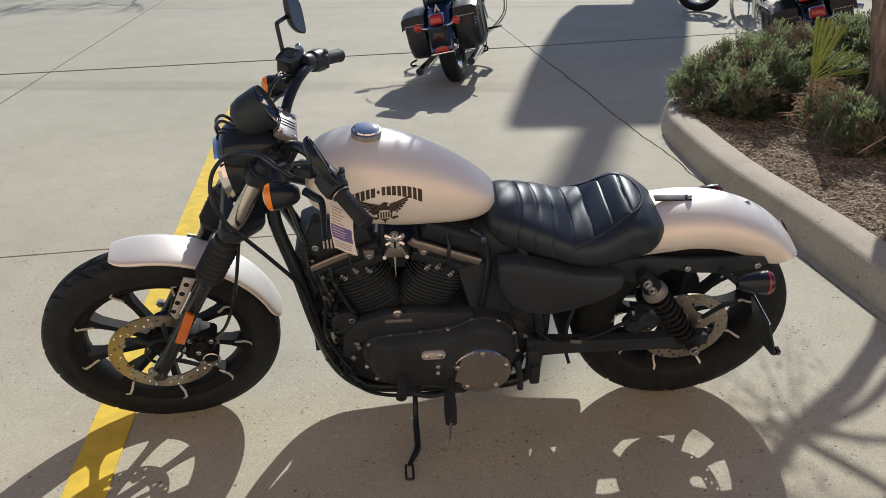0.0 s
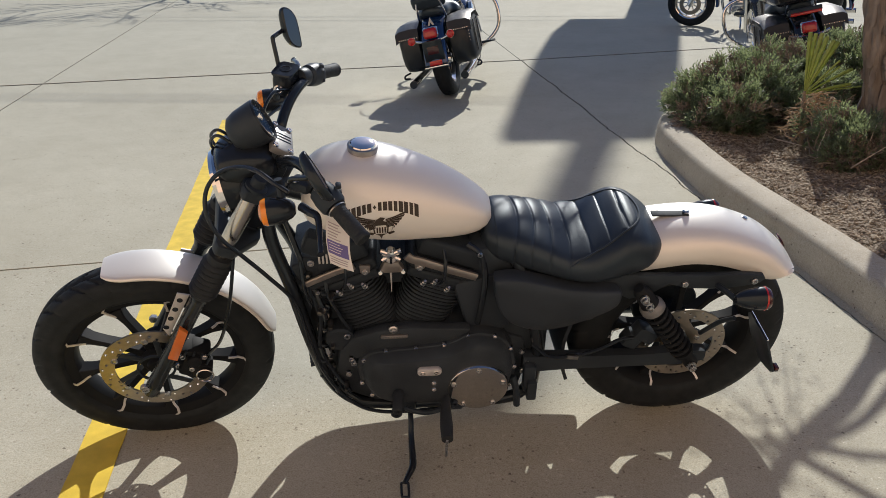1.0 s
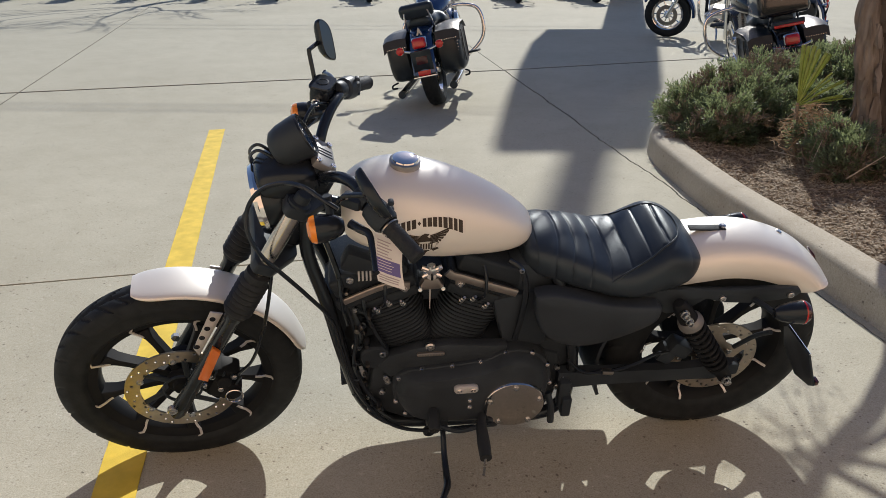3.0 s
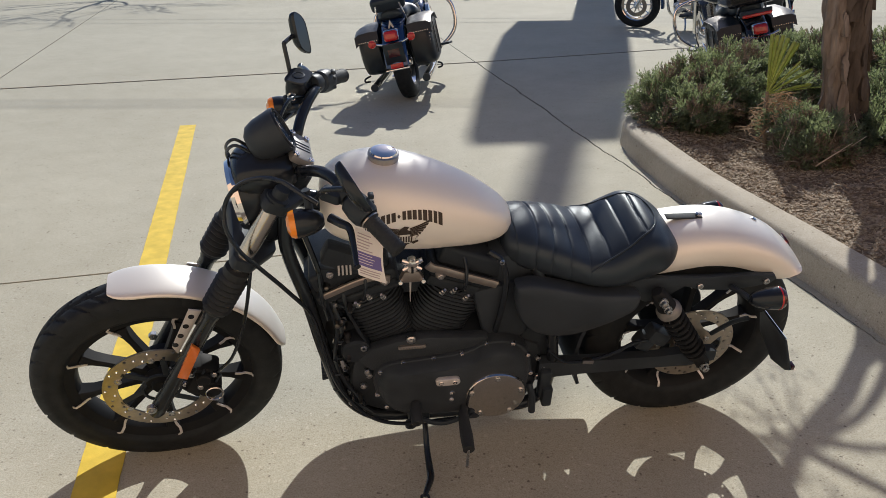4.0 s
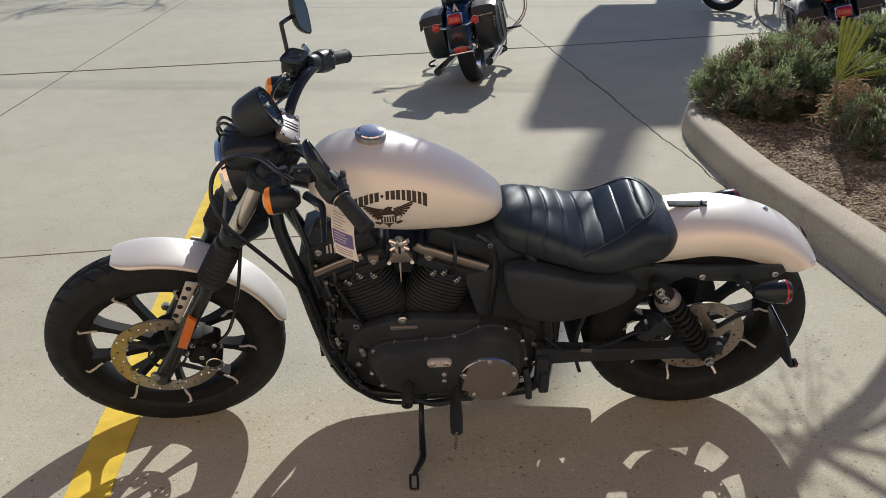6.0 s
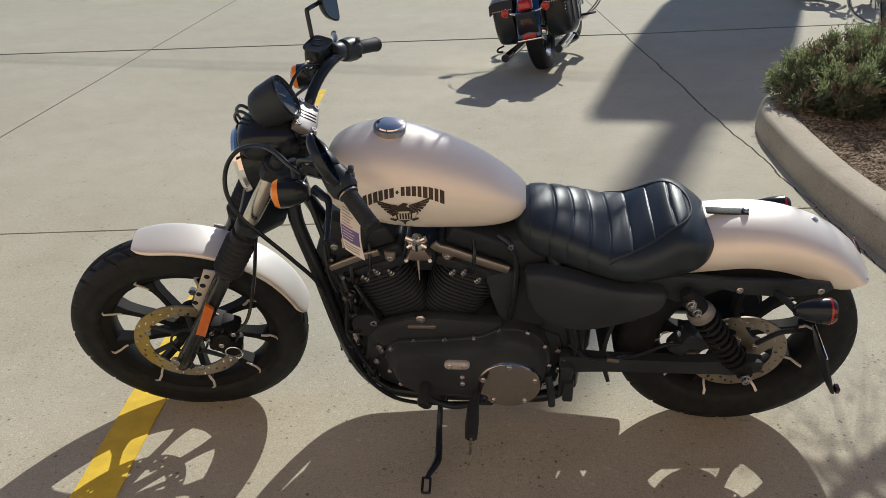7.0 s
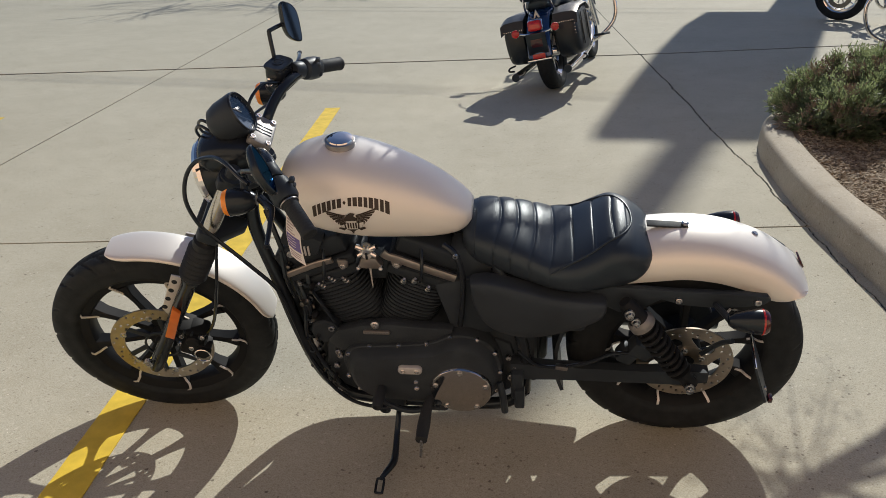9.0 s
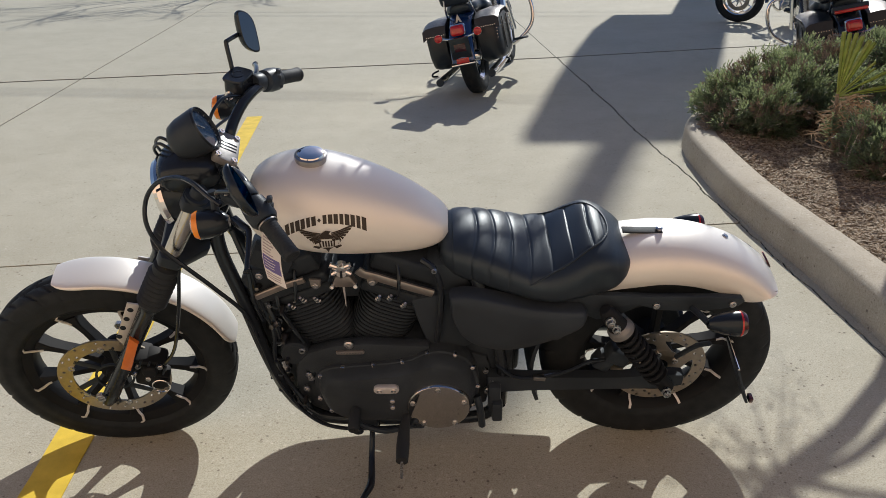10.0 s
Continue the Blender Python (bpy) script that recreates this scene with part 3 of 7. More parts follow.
# forks
for side in (-1, 1):
    y = 0.107 * side
    low = lathe([(0.0, -0.03), (0.016, -0.028), (0.021, -0.012), (0.022, 0.02), (0.0205, 0.06), (0.0205, 0.355), (0.024, 0.362), (0.024, 0.38), (0, 0.38)], on_fork(0, y), RAKE, 28)
    leg = part("fork_leg", low, BLACK, bike, "black fork slider" , STEER)
    gai = [(0.022, 0.376), (0.030, 0.378), (0.031, 0.386)]
    for k in range(7):
        s = 0.389 + k * 0.0158
        gai += [(0.0345, s), (0.0372, s + 0.004), (0.0345, s + 0.008), (0.0285, s + 0.0120)]
    gai += [(0.031, 0.502), (0.031, 0.518), (0.022, 0.520)]
    part("fork_gaiter", lathe(gai, on_fork(0, y), RAKE, 28), GRIP, leg, "ribbed black rubber gaiter")
    part("fork_tube", lathe([(0.0195, 0.52), (0.0205, 0.545), (0.0205, 0.70), (0.0200, 0.712), (0.018, 0.713)], on_fork(0, y), RAKE, 28), SILVER, leg, "brushed grey metal fork cover")
    part("fork_cap", lathe([(0.0, 0.765), (0.016, 0.765), (0.018, 0.760), (0.018, 0.745), (0.026, 0.742), (0.026, 0.71), (0, 0.71)], on_fork(0, y), RAKE, 24), SATIN, leg)
    part("axle_nut", lathe([(0.013, 0), (0.013, 0.012), (0.010, 0.014), (0.006, 0.014), (0.005, 0.009), (0, 0.009)], (-1.513, y + 0.018 * side, 0.322), (0, side, 0), 6 if side > 0 else 20), STEEL, leg)
    # side reflector
    if side < 0:
        d = RAKE
        n = Vector((-0.8660254, 0, 0.5))
        a, b = on_fork(0.155, y, -0.004), on_fork(0.275, y, 0.006)
        c4 = [a + n * 0.013, a - n * 0.013, b - n * 0.013 - d * 0.012, b + n * 0.013]
        out = [(p.x, p.z) for p in c4]
        part("reflector", plate(out, y - 0.034, y - 0.021, 0.003), REFLECT, leg, "long amber side reflector")
    # fender bracket with round holes
    outline = [on_fork(0.185, y, 0.018), on_fork(0.205, y, 0.041), on_fork(0.34, y, 0.050), on_fork(0.345, y, 0.020)]
    part("fender_bracket", plate([(p.x, p.z) for p in outline], y * 0.80 - 0.0025, y * 0.80 + 0.0025, 0.001), ALU, leg, "drilled aluminium fender bracket")
    for k in range(4):
        p = on_fork(0.215 + k * 0.035, y, 0.036)
        part("bracket_hole", lathe([(0.0075, 0), (0.0075, 0.0032), (0, 0.0032)], (p.x, y * 0.80, p.z), (0, side, 0), 16), BLACK, leg)
for s in (0.545, 0.722):
    bm = loft([[on_fork(s + dz, yy, ff) for yy, ff in ((-0.133, -0.022), (-0.133, 0.022), (-0.112, 0.030), (-0.07, 0.026), (0.07, 0.026), (0.112, 0.030), (0.133, 0.022), (0.133, -0.022), (0.05, -0.085), (-0.05, -0.085))] for dz in (-0.015, 0.015)])
    bmesh.ops.bevel(bm, geom=bm.edges, offset=0.005, segments=2, profile=0.5, affect="EDGES")
    part("fork_clamp", bm, SATIN, bike, m=STEER)
part("steering_stem", lathe([(0.028, 0.50), (0.028, 0.76), (0.02, 0.77), (0, 0.77)], on_fork(0, 0, -0.060), RAKE, 24), SATIN, bike)

# front fender
AXF = Vector((-1.489, 0, 0.3205))


def fender_front():
    rings = []
    A = np.linspace(radians(11), radians(101), 50)
    for k, a in enumerate(A):
        end = min(1, (k + 0.4) / 5.0, (len(A) - 0.6 - k) / 7.0)
        taper = math.sqrt(max(0.0, 1 - (1 - end) ** 2))
        hw = 0.059 * (0.45 + 0.55 * taper)
        rin = 0.3285
        drop = 0.009 * taper + 0.002
        rin += 0.016 * (1 - taper)
        outer, inner = [], []
        for t in np.linspace(-1, 1, 15):
            y = hw * math.sin(t * math.pi / 2)
            r = rin + drop * math.cos(t * math.pi / 2) ** 0.75 if abs(t) < 1 else rin
            outer.append((r, y))
            inner.append((r - 0.004, y * 0.955))
        ring = outer + inner[::-1]
        rings.append([AXF + Vector((math.cos(a) * r, y, math.sin(a) * r)) for r, y in ring])
    return loft(rings)


part("front_fender", fender_front(), WHITE, bike, "white front fender", STEER, smooth=60)

# brake caliper with hose
cal = merge(box((-1.378, -0.075, 0.362), (0.062, 0.062, 0.105), 0.012, (0, 28, 0)), box((-1.362, -0.092, 0.338), (0.05, 0.05, 0.06), 0.012, (0, 28, 0)),
            lathe([(0.019, 0), (0.019, 0.014), (0.015, 0.018), (0, 0.018)], (-1.372, -0.105, 0.385), (0, -1, 0), 24), lathe([(0.019, 0), (0.019, 0.014), (0.015, 0.018), (0, 0.018)], (-1.352, -0.105, 0.338), (0, -1, 0), 24))
cp = part("brake_caliper", cal, WHEELBLACK, bike, "black brake caliper", STEER)
for p in ((-1.400, -0.105, 0.402), (-1.345, -0.106, 0.392), (-1.385, -0.107, 0.352), (-1.425, -0.082, 0.345)):
    part("caliper_bolt", bolt(p, (0, -1, 0), 0.008, 0.007), STEEL, cp)
for k in range(4):
    part("caliper_rib", box((-1.392 + 0.018 * k, -0.108, 0.412 - 0.012 * k), (0.006, 0.010, 0.03), 0.002, (0, 28, 0)), SATIN, cp)
part("caliper_bridge", box((-1.392, -0.075, 0.418), (0.05, 0.07, 0.016), 0.005, (0, 28, 0)), WHEELBLACK, cp)
part("lock_ring", tube([(-1.352 + 0.022 * math.cos(a), -0.128 - 0.002 * math.sin(a), 0.338 + 0.026 * math.sin(a)) for a in np.linspace(0, 2 * math.pi, 13)], 0.0022, 6), CHROME, cp, "bright wire ring")
part("brake_hose", tube([(-1.335, -0.105, 0.395), (-1.288, -0.125, 0.47), (-1.245, -0.135, 0.60), (-1.215, -0.12, 0.73), (-1.20, -0.09, 0.80)], 0.0045, 8, 40), BLACK, bike, "thin black brake hose", STEER)

# headlamp
hl = part("headlamp", lathe([(0.0, 0.115), (0.028, 0.112), (0.055, 0.095), (0.074, 0.062), (0.082, 0.03), (0.084, 0.0), (0.082, -0.012), (0.076, -0.016), (0.074, -0.006), (0.0, 0.012)],
          (-1.198, 0, 0.884), (0.985, 0, 0.17), 48), BLACK, bike, "gloss black headlamp shell", STEER)
part("headlamp_rim", lathe([(0.0765, -0.006), (0.086, -0.006), (0.088, -0.016), (0.083, -0.026), (0.0755, -0.024)], (-1.198, 0, 0.884), (0.985, 0, 0.17), 48, loop=True), CHROME, hl, "bright chrome trim ring")
part("headlamp_lens", lathe([(0.0, -0.034), (0.03, -0.032), (0.06, -0.026), (0.0752, -0.016), (0.0752, -0.012), (0.06, -0.022), (0.03, -0.028), (0.0, -0.030)], (-1.198, 0, 0.884), (0.985, 0, 0.17), 40), GLASS, hl, "clear domed glass")
part("reflector_bowl", lathe([(0.0745, -0.011), (0.06, 0.012), (0.035, 0.03), (0.012, 0.036), (0.0, 0.036)], (-1.198, 0, 0.884), (0.985, 0, 0.17), 40), CHROME, hl)
brow = []
for x, w, zt in spline([(-1.226, 0.020, 0.958), (-1.221, 0.048, 0.972), (-1.205, 0.068, 0.988), (-1.17, 0.080, 0.999), (-1.13, 0.080, 1.000), (-1.095, 0.066, 0.990), (-1.075, 0.040, 0.972)], 28):
    zb = 0.935
    brow.append([(x, w * math.copysign(abs(math.cos(t)) ** 0.8, math.cos(t)), (zb + (zt - zb) * math.sin(t) ** 0.8) if math.sin(t) >= 0 else zb - 0.012 * abs(math.sin(t))) for t in (2 * math.pi * j / 40 for j in range(40))])
part("headlamp_visor", loft(brow), BLACK, bike, "smooth gloss black headlamp brow", STEER, smooth=60)

# speedometer
SW = Vector((0.90, 0.06, 0.46)).normalized()
sp0 = Vector((-1.156, 0, 1.014))
spd = part("speedometer", lathe([(0.0, -0.02), (0.030, -0.018), (0.044, -0.006), (0.050, 0.015), (0.052, 0.05), (0.0525, 0.062), (0.050, 0.067), (0.046, 0.066), (0.045, 0.060), (0.0, 0.060)], sp0, SW, 48), SATIN, bike, "round black speedometer pod", STEER)
part("dial", lathe([(0.0, 0.0615), (0.045, 0.0615), (0.0452, 0.0605), (0.0, 0.0605)], sp0, SW, 48), DIALGLASS, spd, "dial behind blue-tinted glass")
part("bezel", lathe([(0.0455, 0.0625), (0.0475, 0.0685), (0.0505, 0.0685), (0.0520, 0.064), (0.0505, 0.0625)], sp0, SW, 48, loop=True), BLACK, spd)
SU = SW.cross(Vector((0, 1, 0))).normalized()
for k in range(11):
    a = radians(-130 + 26 * k)
    p = sp0 + SW * 0.0625 + (Vector((0, 1, 0)) * math.sin(a) - SU * math.cos(a)) * 0.037
    q = sp0 + SW * 0.0625 + (Vector((0, 1, 0)) * math.sin(a) - SU * math.cos(a)) * 0.042
    part("dial_mark", tube([p, q], 0.0006, 4), BRUSHED, spd)
part("needle", tube([sp0 + SW * 0.063, sp0 + SW * 0.063 + (Vector((0, -0.6, 0)) + SU * 0.8) * 0.032], [0.0012, 0.0005], 6), BRUSHED, spd)
for o in (-0.012, 0.012):
    part("speedometer_cable", tube([(-1.175, o, 0.998), (-1.205, o + 0.01, 1.015), (-1.226, o + 0.03, 0.99), (-1.225, o + 0.05, 0.95), (-1.20, o + 0.05, 0.90)], 0.0038, 8, 30), BLACK, bike, m=STEER)

# handlebar with clamp, grips and controls
bar = [(-1.070, -0.055, 0.964), (-1.062, -0.078, 0.980), (-1.050, -0.105, 0.998), (-1.032, -0.138, 1.015), (-1.012, -0.175, 1.022), (-0.995, -0.215, 1.016), (-0.976, -0.265, 0.999), (-0.950, -0.300, 0.987), (-0.922, -0.345, 0.966)]
full = bar[::-1] + [(x, -y, z) for x, y, z in bar]
part("handlebar", tube(full, 0.0130, 14, 110), BLACK, bike, "gloss black low handlebar", STEER)
cl = part("bar_clamp", box((-1.066, 0.006, 0.980), (0.058, 0.108, 0.020), 0.006, (0, 36, 0)), GREYMETAL, bike, "grooved grey handlebar clamp", STEER)
part("riser", merge(box((-1.073, 0, 0.955), (0.046, 0.09, 0.06), 0.008, (0, 24, 0)), box((-1.09, 0, 0.92), (0.05, 0.075, 0.05), 0.008, (0, 30, 0))), SATIN, bike, m=STEER)
CT = pose(-1.066, 0.006, 0.981, 0, 36, 0)
for k in range(3):
    part("clamp_groove", box((0.0, -0.012 + 0.012 * k, 0.0092), (0.044, 0.0035, 0.0025), 0.0008), BLACK, cl, m=CT)
for x in (-0.019, 0.019):
    for y in (-0.044, 0.044):
        part("clamp_bolt", bolt((x, y, 0.0085), (0, 0, 1), 0.0075, 0.005), CHROME, cl, m=CT)
for side in (-1, 1):
    a, b = Vector((-0.958, 0.287 * side, 0.993)), Vector((-0.911, 0.358 * side, 0.961))
    d = (b - a).normalized()
    L = (b - a).length
    prof = [(0.0, 0.0), (0.020, 0.0), (0.021, 0.004), (0.0175, 0.008)]
    for k in range(10):
        s = 0.01 + (L - 0.022) * k / 10
        prof += [(0.0172, s), (0.0175, s + 0.002), (0.0175, s + 0.006), (0.0171, s + 0.0075)]
    prof += [(0.0175, L - 0.010), (0.0185, L - 0.006), (0.0185, L - 0.001), (0.0165, L + 0.002), (0.0, L + 0.003)]
    part("grip", lathe(prof, a, d, 26), GRIP, bike, "black rubber handlebar grip", STEER)
    if side < 0:
        part("grip_ring", lathe([(0.0205, -0.002), (0.0215, -0.002), (0.0215, 0.001), (0.0205, 0.001)], a + d * 0.004, d, 24, loop=True), BRUSHED, bike, m=STEER)
    # switch housing
    h0 = a - d * 0.002
    hs = part("switch_housing", lathe([(0.0, -0.058), (0.020, -0.058), (0.027, -0.052), (0.030, -0.030), (0.029, -0.008), (0.024, 0.0), (0, 0)], h0, d, 24), SATIN, bike, m=STEER)
    up = Vector((0.35, 0, 0.94))
    for k, o in enumerate((-0.02, 0.004, 0.02)):
        part("switch", box(tuple(h0 - d * 0.030 + Vector((0.026, -0.004 * side, 0.006 + o))), (0.012, 0.016, 0.010), 0.003), PLASTIC, hs)
    # lever
    pv = h0 - d * 0.075 + Vector((-0.038, 0, 0.0))
    lv = [Vector((x, y * side, z)) for x, y, z in ((-1.032, 0.238, 0.995), (-1.014, 0.264, 1.008), (-1.008, 0.290, 1.011), (-1.012, 0.335, 1.002), (-1.019, 0.370, 0.991), (-1.020, 0.380, 0.988)) if side > 0] or [Vector((x, y * side, z)) for x, y, z in ((-1.032, 0.238, 0.970), (-1.014, 0.264, 0.973), (-0.999, 0.286, 0.974), (-0.998, 0.325, 0.966), (-1.000, 0.372, 0.955), (-1.000, 0.382, 0.953))]
    part("lever", tube(lv, [0.010, 0.0095, 0.008, 0.007, 0.006, 0.0085], 12, 36, 0.75), BLACK, bike, "black hand lever", STEER)
    part("lever_perch", merge(box(tuple(pv + Vector((0.012, 0, 0.0))), (0.05, 0.034, 0.026), 0.008, (0, 0, 40 * side)), lathe([(0.021, -0.018), (0.023, -0.014), (0.023, 0.014), (0.021, 0.018), (0, 0.018)], h0 - d * 0.08, d, 22)), SATIN, bike, m=STEER)
    part("perch_bolt", bolt(tuple(pv + Vector((0.0, -0.005, 0.013))), (0, 0, 1), 0.007, 0.004), STEEL, bike, m=STEER)
# master cylinder on the right, with its lid and sight glass
def reservoir(z0, z1, grow, bevel):
    bm = bmesh.new()
    rows = []
    for f, z in ((1.0 - bevel, z0), (1.0, z0 + 0.3 * (z1 - z0)), (1.0, z0 + 0.7 * (z1 - z0)), (1.0 - bevel, z1)):
        rows.append([Vector((0.030 * grow * f * math.copysign(abs(math.cos(t)) ** 0.45, math.cos(t)), 0.036 * grow * f * math.copysign(abs(math.sin(t)) ** 0.45, math.sin(t)), z)) for t in (2 * math.pi * j / 40 for j in range(40))])
    bm = loft(rows)
    bmesh.ops.transform(bm, matrix=pose(-1.040, 0.203, 1.034, 0, 4, -28), verts=bm.verts)
    return bm


mc = part("master_cylinder", reservoir(-0.034, 0.017, 0.90, 0.05), BLACK, bike, "black brake fluid reservoir", STEER)
part("reservoir_lid", reservoir(0.0172, 0.026, 0.95, 0.06), BLACK, mc)
part("lid_mark", lathe([(0.015, 0), (0.015, 0.0012), (0.012, 0.0016), (0.012, 0.0008), (0, 0.0008)], (-1.0385, 0.203, 1.0596), (0.07, 0, 1), 24), BLACK, mc)
part("sight_glass", lathe([(0.0125, -0.01), (0.0125, 0.005), (0.0085, 0.006), (0.007, 0.003), (0, 0.003)], (-1.060, 0.168, 1.024), (-0.3, -1, 0.1), 20), CHROME, mc, "round sight glass in a metal ring")

# mirrors
for side, c, tilt in ((1, Vector((-1.015, 0.330, 1.105)), (0, 0, 0)), (-1, Vector((-0.989, -0.309, 1.096)), (0, 0, 0))):
    base = Vector((-1.054, 0.233 * side, 1.025))
    kink = Vector((-1.062, 0.270, 1.112)) if side > 0 else Vector((-1.046, -0.262, 1.062))
    back = c + Vector((-0.016, 0, -0.002))
    part("mirror_stem", tube([base, base.lerp(kink, 0.5), kink + Vector((0, 0, -0.006)), kink + (back - kink).normalized() * 0.008, back], [0.0055] * 5, 10, 26), BLACK, bike, m=STEER)
    out = []
    for k in range(28):
        t = 2 * math.pi * k / 28
        w = 0.033 * math.cos(t) + 0.010 * math.cos(2 * t) * math.sin(t) + 0.006 * side * math.sin(t)
        w, h = (w * 0.88, 0.056 * math.sin(t)) if side > 0 else (w * 0.86, 0.057 * math.sin(t))
        out.append((w * (1 - 0.25 * abs(math.sin(t)) ** 3), h))
    if side > 0:
        n = Vector((0.82, -0.47, 0.32)).normalized()
        r = Vector((0, 0, 1)).cross(n).normalized()
    else:                                     # the left one is swung down along the grip
        n = Vector((0.84, 0.17, 0.40)).normalized()
        r = n.cross(Vector((0.38, -0.79, -0.48))).normalized()
    u = n.cross(r)
    rings = [[c + (r * x * f + u * z * f) + n * o for x, z in out] for f, o in ((0.35, -0.020), (0.75, -0.016), (0.95, -0.008), (1.0, 0.0), (1.0, 0.004), (0.95, 0.0055), (0.93, 0.004))]
    mr = part("mirror", loft(rings), BLACK, bike, "teardrop black rear-view mirror", STEER)
    part("mirror_glass", loft([[c + (r * x * 0.93 + u * z * 0.93) + n * o for x, z in out] for o in (0.0035, 0.0045)]), MIRROR, mr, "mirror glass")

# turn signals in front
for side in (-1, 1):
    p = Vector((-1.098, 0.229 * side, 0.957))
    sg = part("turn_signal", lathe([(0.0, 0.056), (0.012, 0.054), (0.020, 0.046), (0.027, 0.030), (0.031, 0.010), (0.031, -0.006), (0.027, -0.006), (0.0, -0.002)], p, (1, 0, 0.05), 30), BLACK, bike, "black bullet turn signal", STEER)
    part("lens", lathe([(0.0305, -0.002), (0.0305, -0.010), (0.027, -0.018), (0.015, -0.024), (0, -0.025)], p, (1, 0, 0.05), 30), AMBER, sg, "amber lens")
    part("signal_stalk", tube([p + Vector((0.028, -0.010 * side, 0.01)), p + Vector((0.026, -0.035 * side, 0.035)), p + Vector((0.024, -0.04 * side, 0.055))], 0.009, 10, 12), SATIN, bike, m=STEER)

# cables
part("clutch_cable", tube([(-1.03, -0.222, 0.985), (-1.061, -0.20, 0.996), (-1.10, -0.165, 1.006), (-1.141, -0.132, 0.997), (-1.194, -0.112, 0.972), (-1.231, -0.110, 0.925), (-1.237, -0.130, 0.872), (-1.212, -0.147, 0.816), (-1.176, -0.144, 0.764), (-1.12, -0.13, 0.675), (-1.07, -0.115, 0.58), (-1.05, -0.11, 0.47), (-1.02, -0.12, 0.33), (-0.95, -0.15, 0.235), (-0.86, -0.17, 0.205), (-0.70, -0.17, 0.205)], 0.0052, 8, 130), BLACK, bike, "long black clutch cable looping past the headlamp")
part("throttle_cable", tube([(-1.0, 0.262, 0.985), (-1.06, 0.21, 0.955), (-1.12, 0.12, 0.95), (-1.13, 0.06, 0.90), (-1.06, 0.03, 0.85)], 0.004, 8, 40), DARKSTEEL, bike, m=STEER)
part("clutch_lever_cable", tube([(-1.03, 0.17, 1.02), (-1.07, 0.12, 1.045), (-1.10, 0.07, 1.02), (-1.09, 0.06, 0.97)], 0.004, 8, 24), BLACK, bike, m=STEER)

# frame
for side in (-1, 1):
    part("frame_tube", tube([(-1.115, 0.03 * side, 0.84), (-1.115, 0.055 * side, 0.74), (-1.077, 0.085 * side, 0.60), (-1.043, 0.098 * side, 0.42), (-1.009, 0.10 * side, 0.28), (-0.955, 0.10 * side, 0.197), (-0.885, 0.10 * side, 0.166), (-0.70, 0.10 * side, 0.157), (-0.50, 0.10 * side, 0.160), (-0.43, 0.10 * side, 0.22)], 0.0175, 14, 70), BLACK, bike, "black tubular frame")
    part("frame_rail", tube([(-0.43, 0.10 * side, 0.22), (-0.43, 0.115 * side, 0.36), (-0.46, 0.12 * side, 0.52), (-0.50, 0.10 * side, 0.66), (-0.56, 0.06 * side, 0.74)], 0.016, 12, 40), BLACK, bike)
part("backbone", tube([(-1.09, 0, 0.86), (-0.95, 0, 0.815), (-0.75, 0, 0.76), (-0.56, 0, 0.70), (-0.40, 0, 0.66), (-0.22, 0, 0.64)], 0.024, 14, 40), BLACK, bike)
part("head_tube", lathe([(0.034, 0.57), (0.036, 0.58), (0.033, 0.60), (0.033, 0.68), (0.036, 0.70), (0.034, 0.708)], on_fork(0, 0, -0.060), RAKE, 24), BLACK, bike)

# tank
TX = [(-1.030, 0.818, 0.880, 0.045), (-1.022, 0.800, 0.905, 0.078), (-1.005, 0.788, 0.925, 0.100), (-0.975, 0.777, 0.942, 0.118), (-0.93, 0.766, 0.954, 0.131), (-0.87, 0.752, 0.955, 0.136), (-0.80, 0.742, 0.938, 0.131), (-0.73, 0.736, 0.910, 0.117), (-0.66, 0.730, 0.872, 0.098), (-0.61, 0.732, 0.836, 0.079), (-0.58, 0.742, 0.810, 0.060), (-0.565, 0.757, 0.792, 0.040)]


def tank_ring(zb, zt, w, x, n=56):
    zw = zb + 0.36 * (zt - zb)
    ring = []
    for k in range(n):
        t = 2 * math.pi * k / n
        c, s = math.cos(t), math.sin(t)
        if s >= 0:
            y, z = w * math.copysign(abs(c) ** 0.92, c), zw + (zt - zw) * s ** 0.96
        else:
            y, z = w * math.copysign(abs(c) ** 0.62, c), zw + (zw - zb) * -(abs(s) ** 0.72)
        ring.append((x, y, z))
    return ring


ts = spline(TX, 60)
part("fuel_tank", loft([tank_ring(zb, zt, w, x) for x, zb, zt, w in ts]), WHITE, bike, "satin white peanut fuel tank", smooth=70)
tank = bpy.data.objects["fuel_tank"]
fc = part("fuel_cap", lathe([(0.034, -0.012), (0.036, 0.0), (0.037, 0.010), (0.0365, 0.014), (0.033, 0.016), (0.0, 0.016)], (-0.876, 0, 0.952), (0.06, 0, 1), 48), BRUSHED, tank, "round chrome fuel cap")
part("cap_dome", lathe([(0.0315, 0.016), (0.030, 0.019), (0.022, 0.0225), (0.012, 0.0238), (0, 0.024)], (-0.876, 0, 0.952), (0.06, 0, 1), 48), CHROME, fc, "polished cap dome")


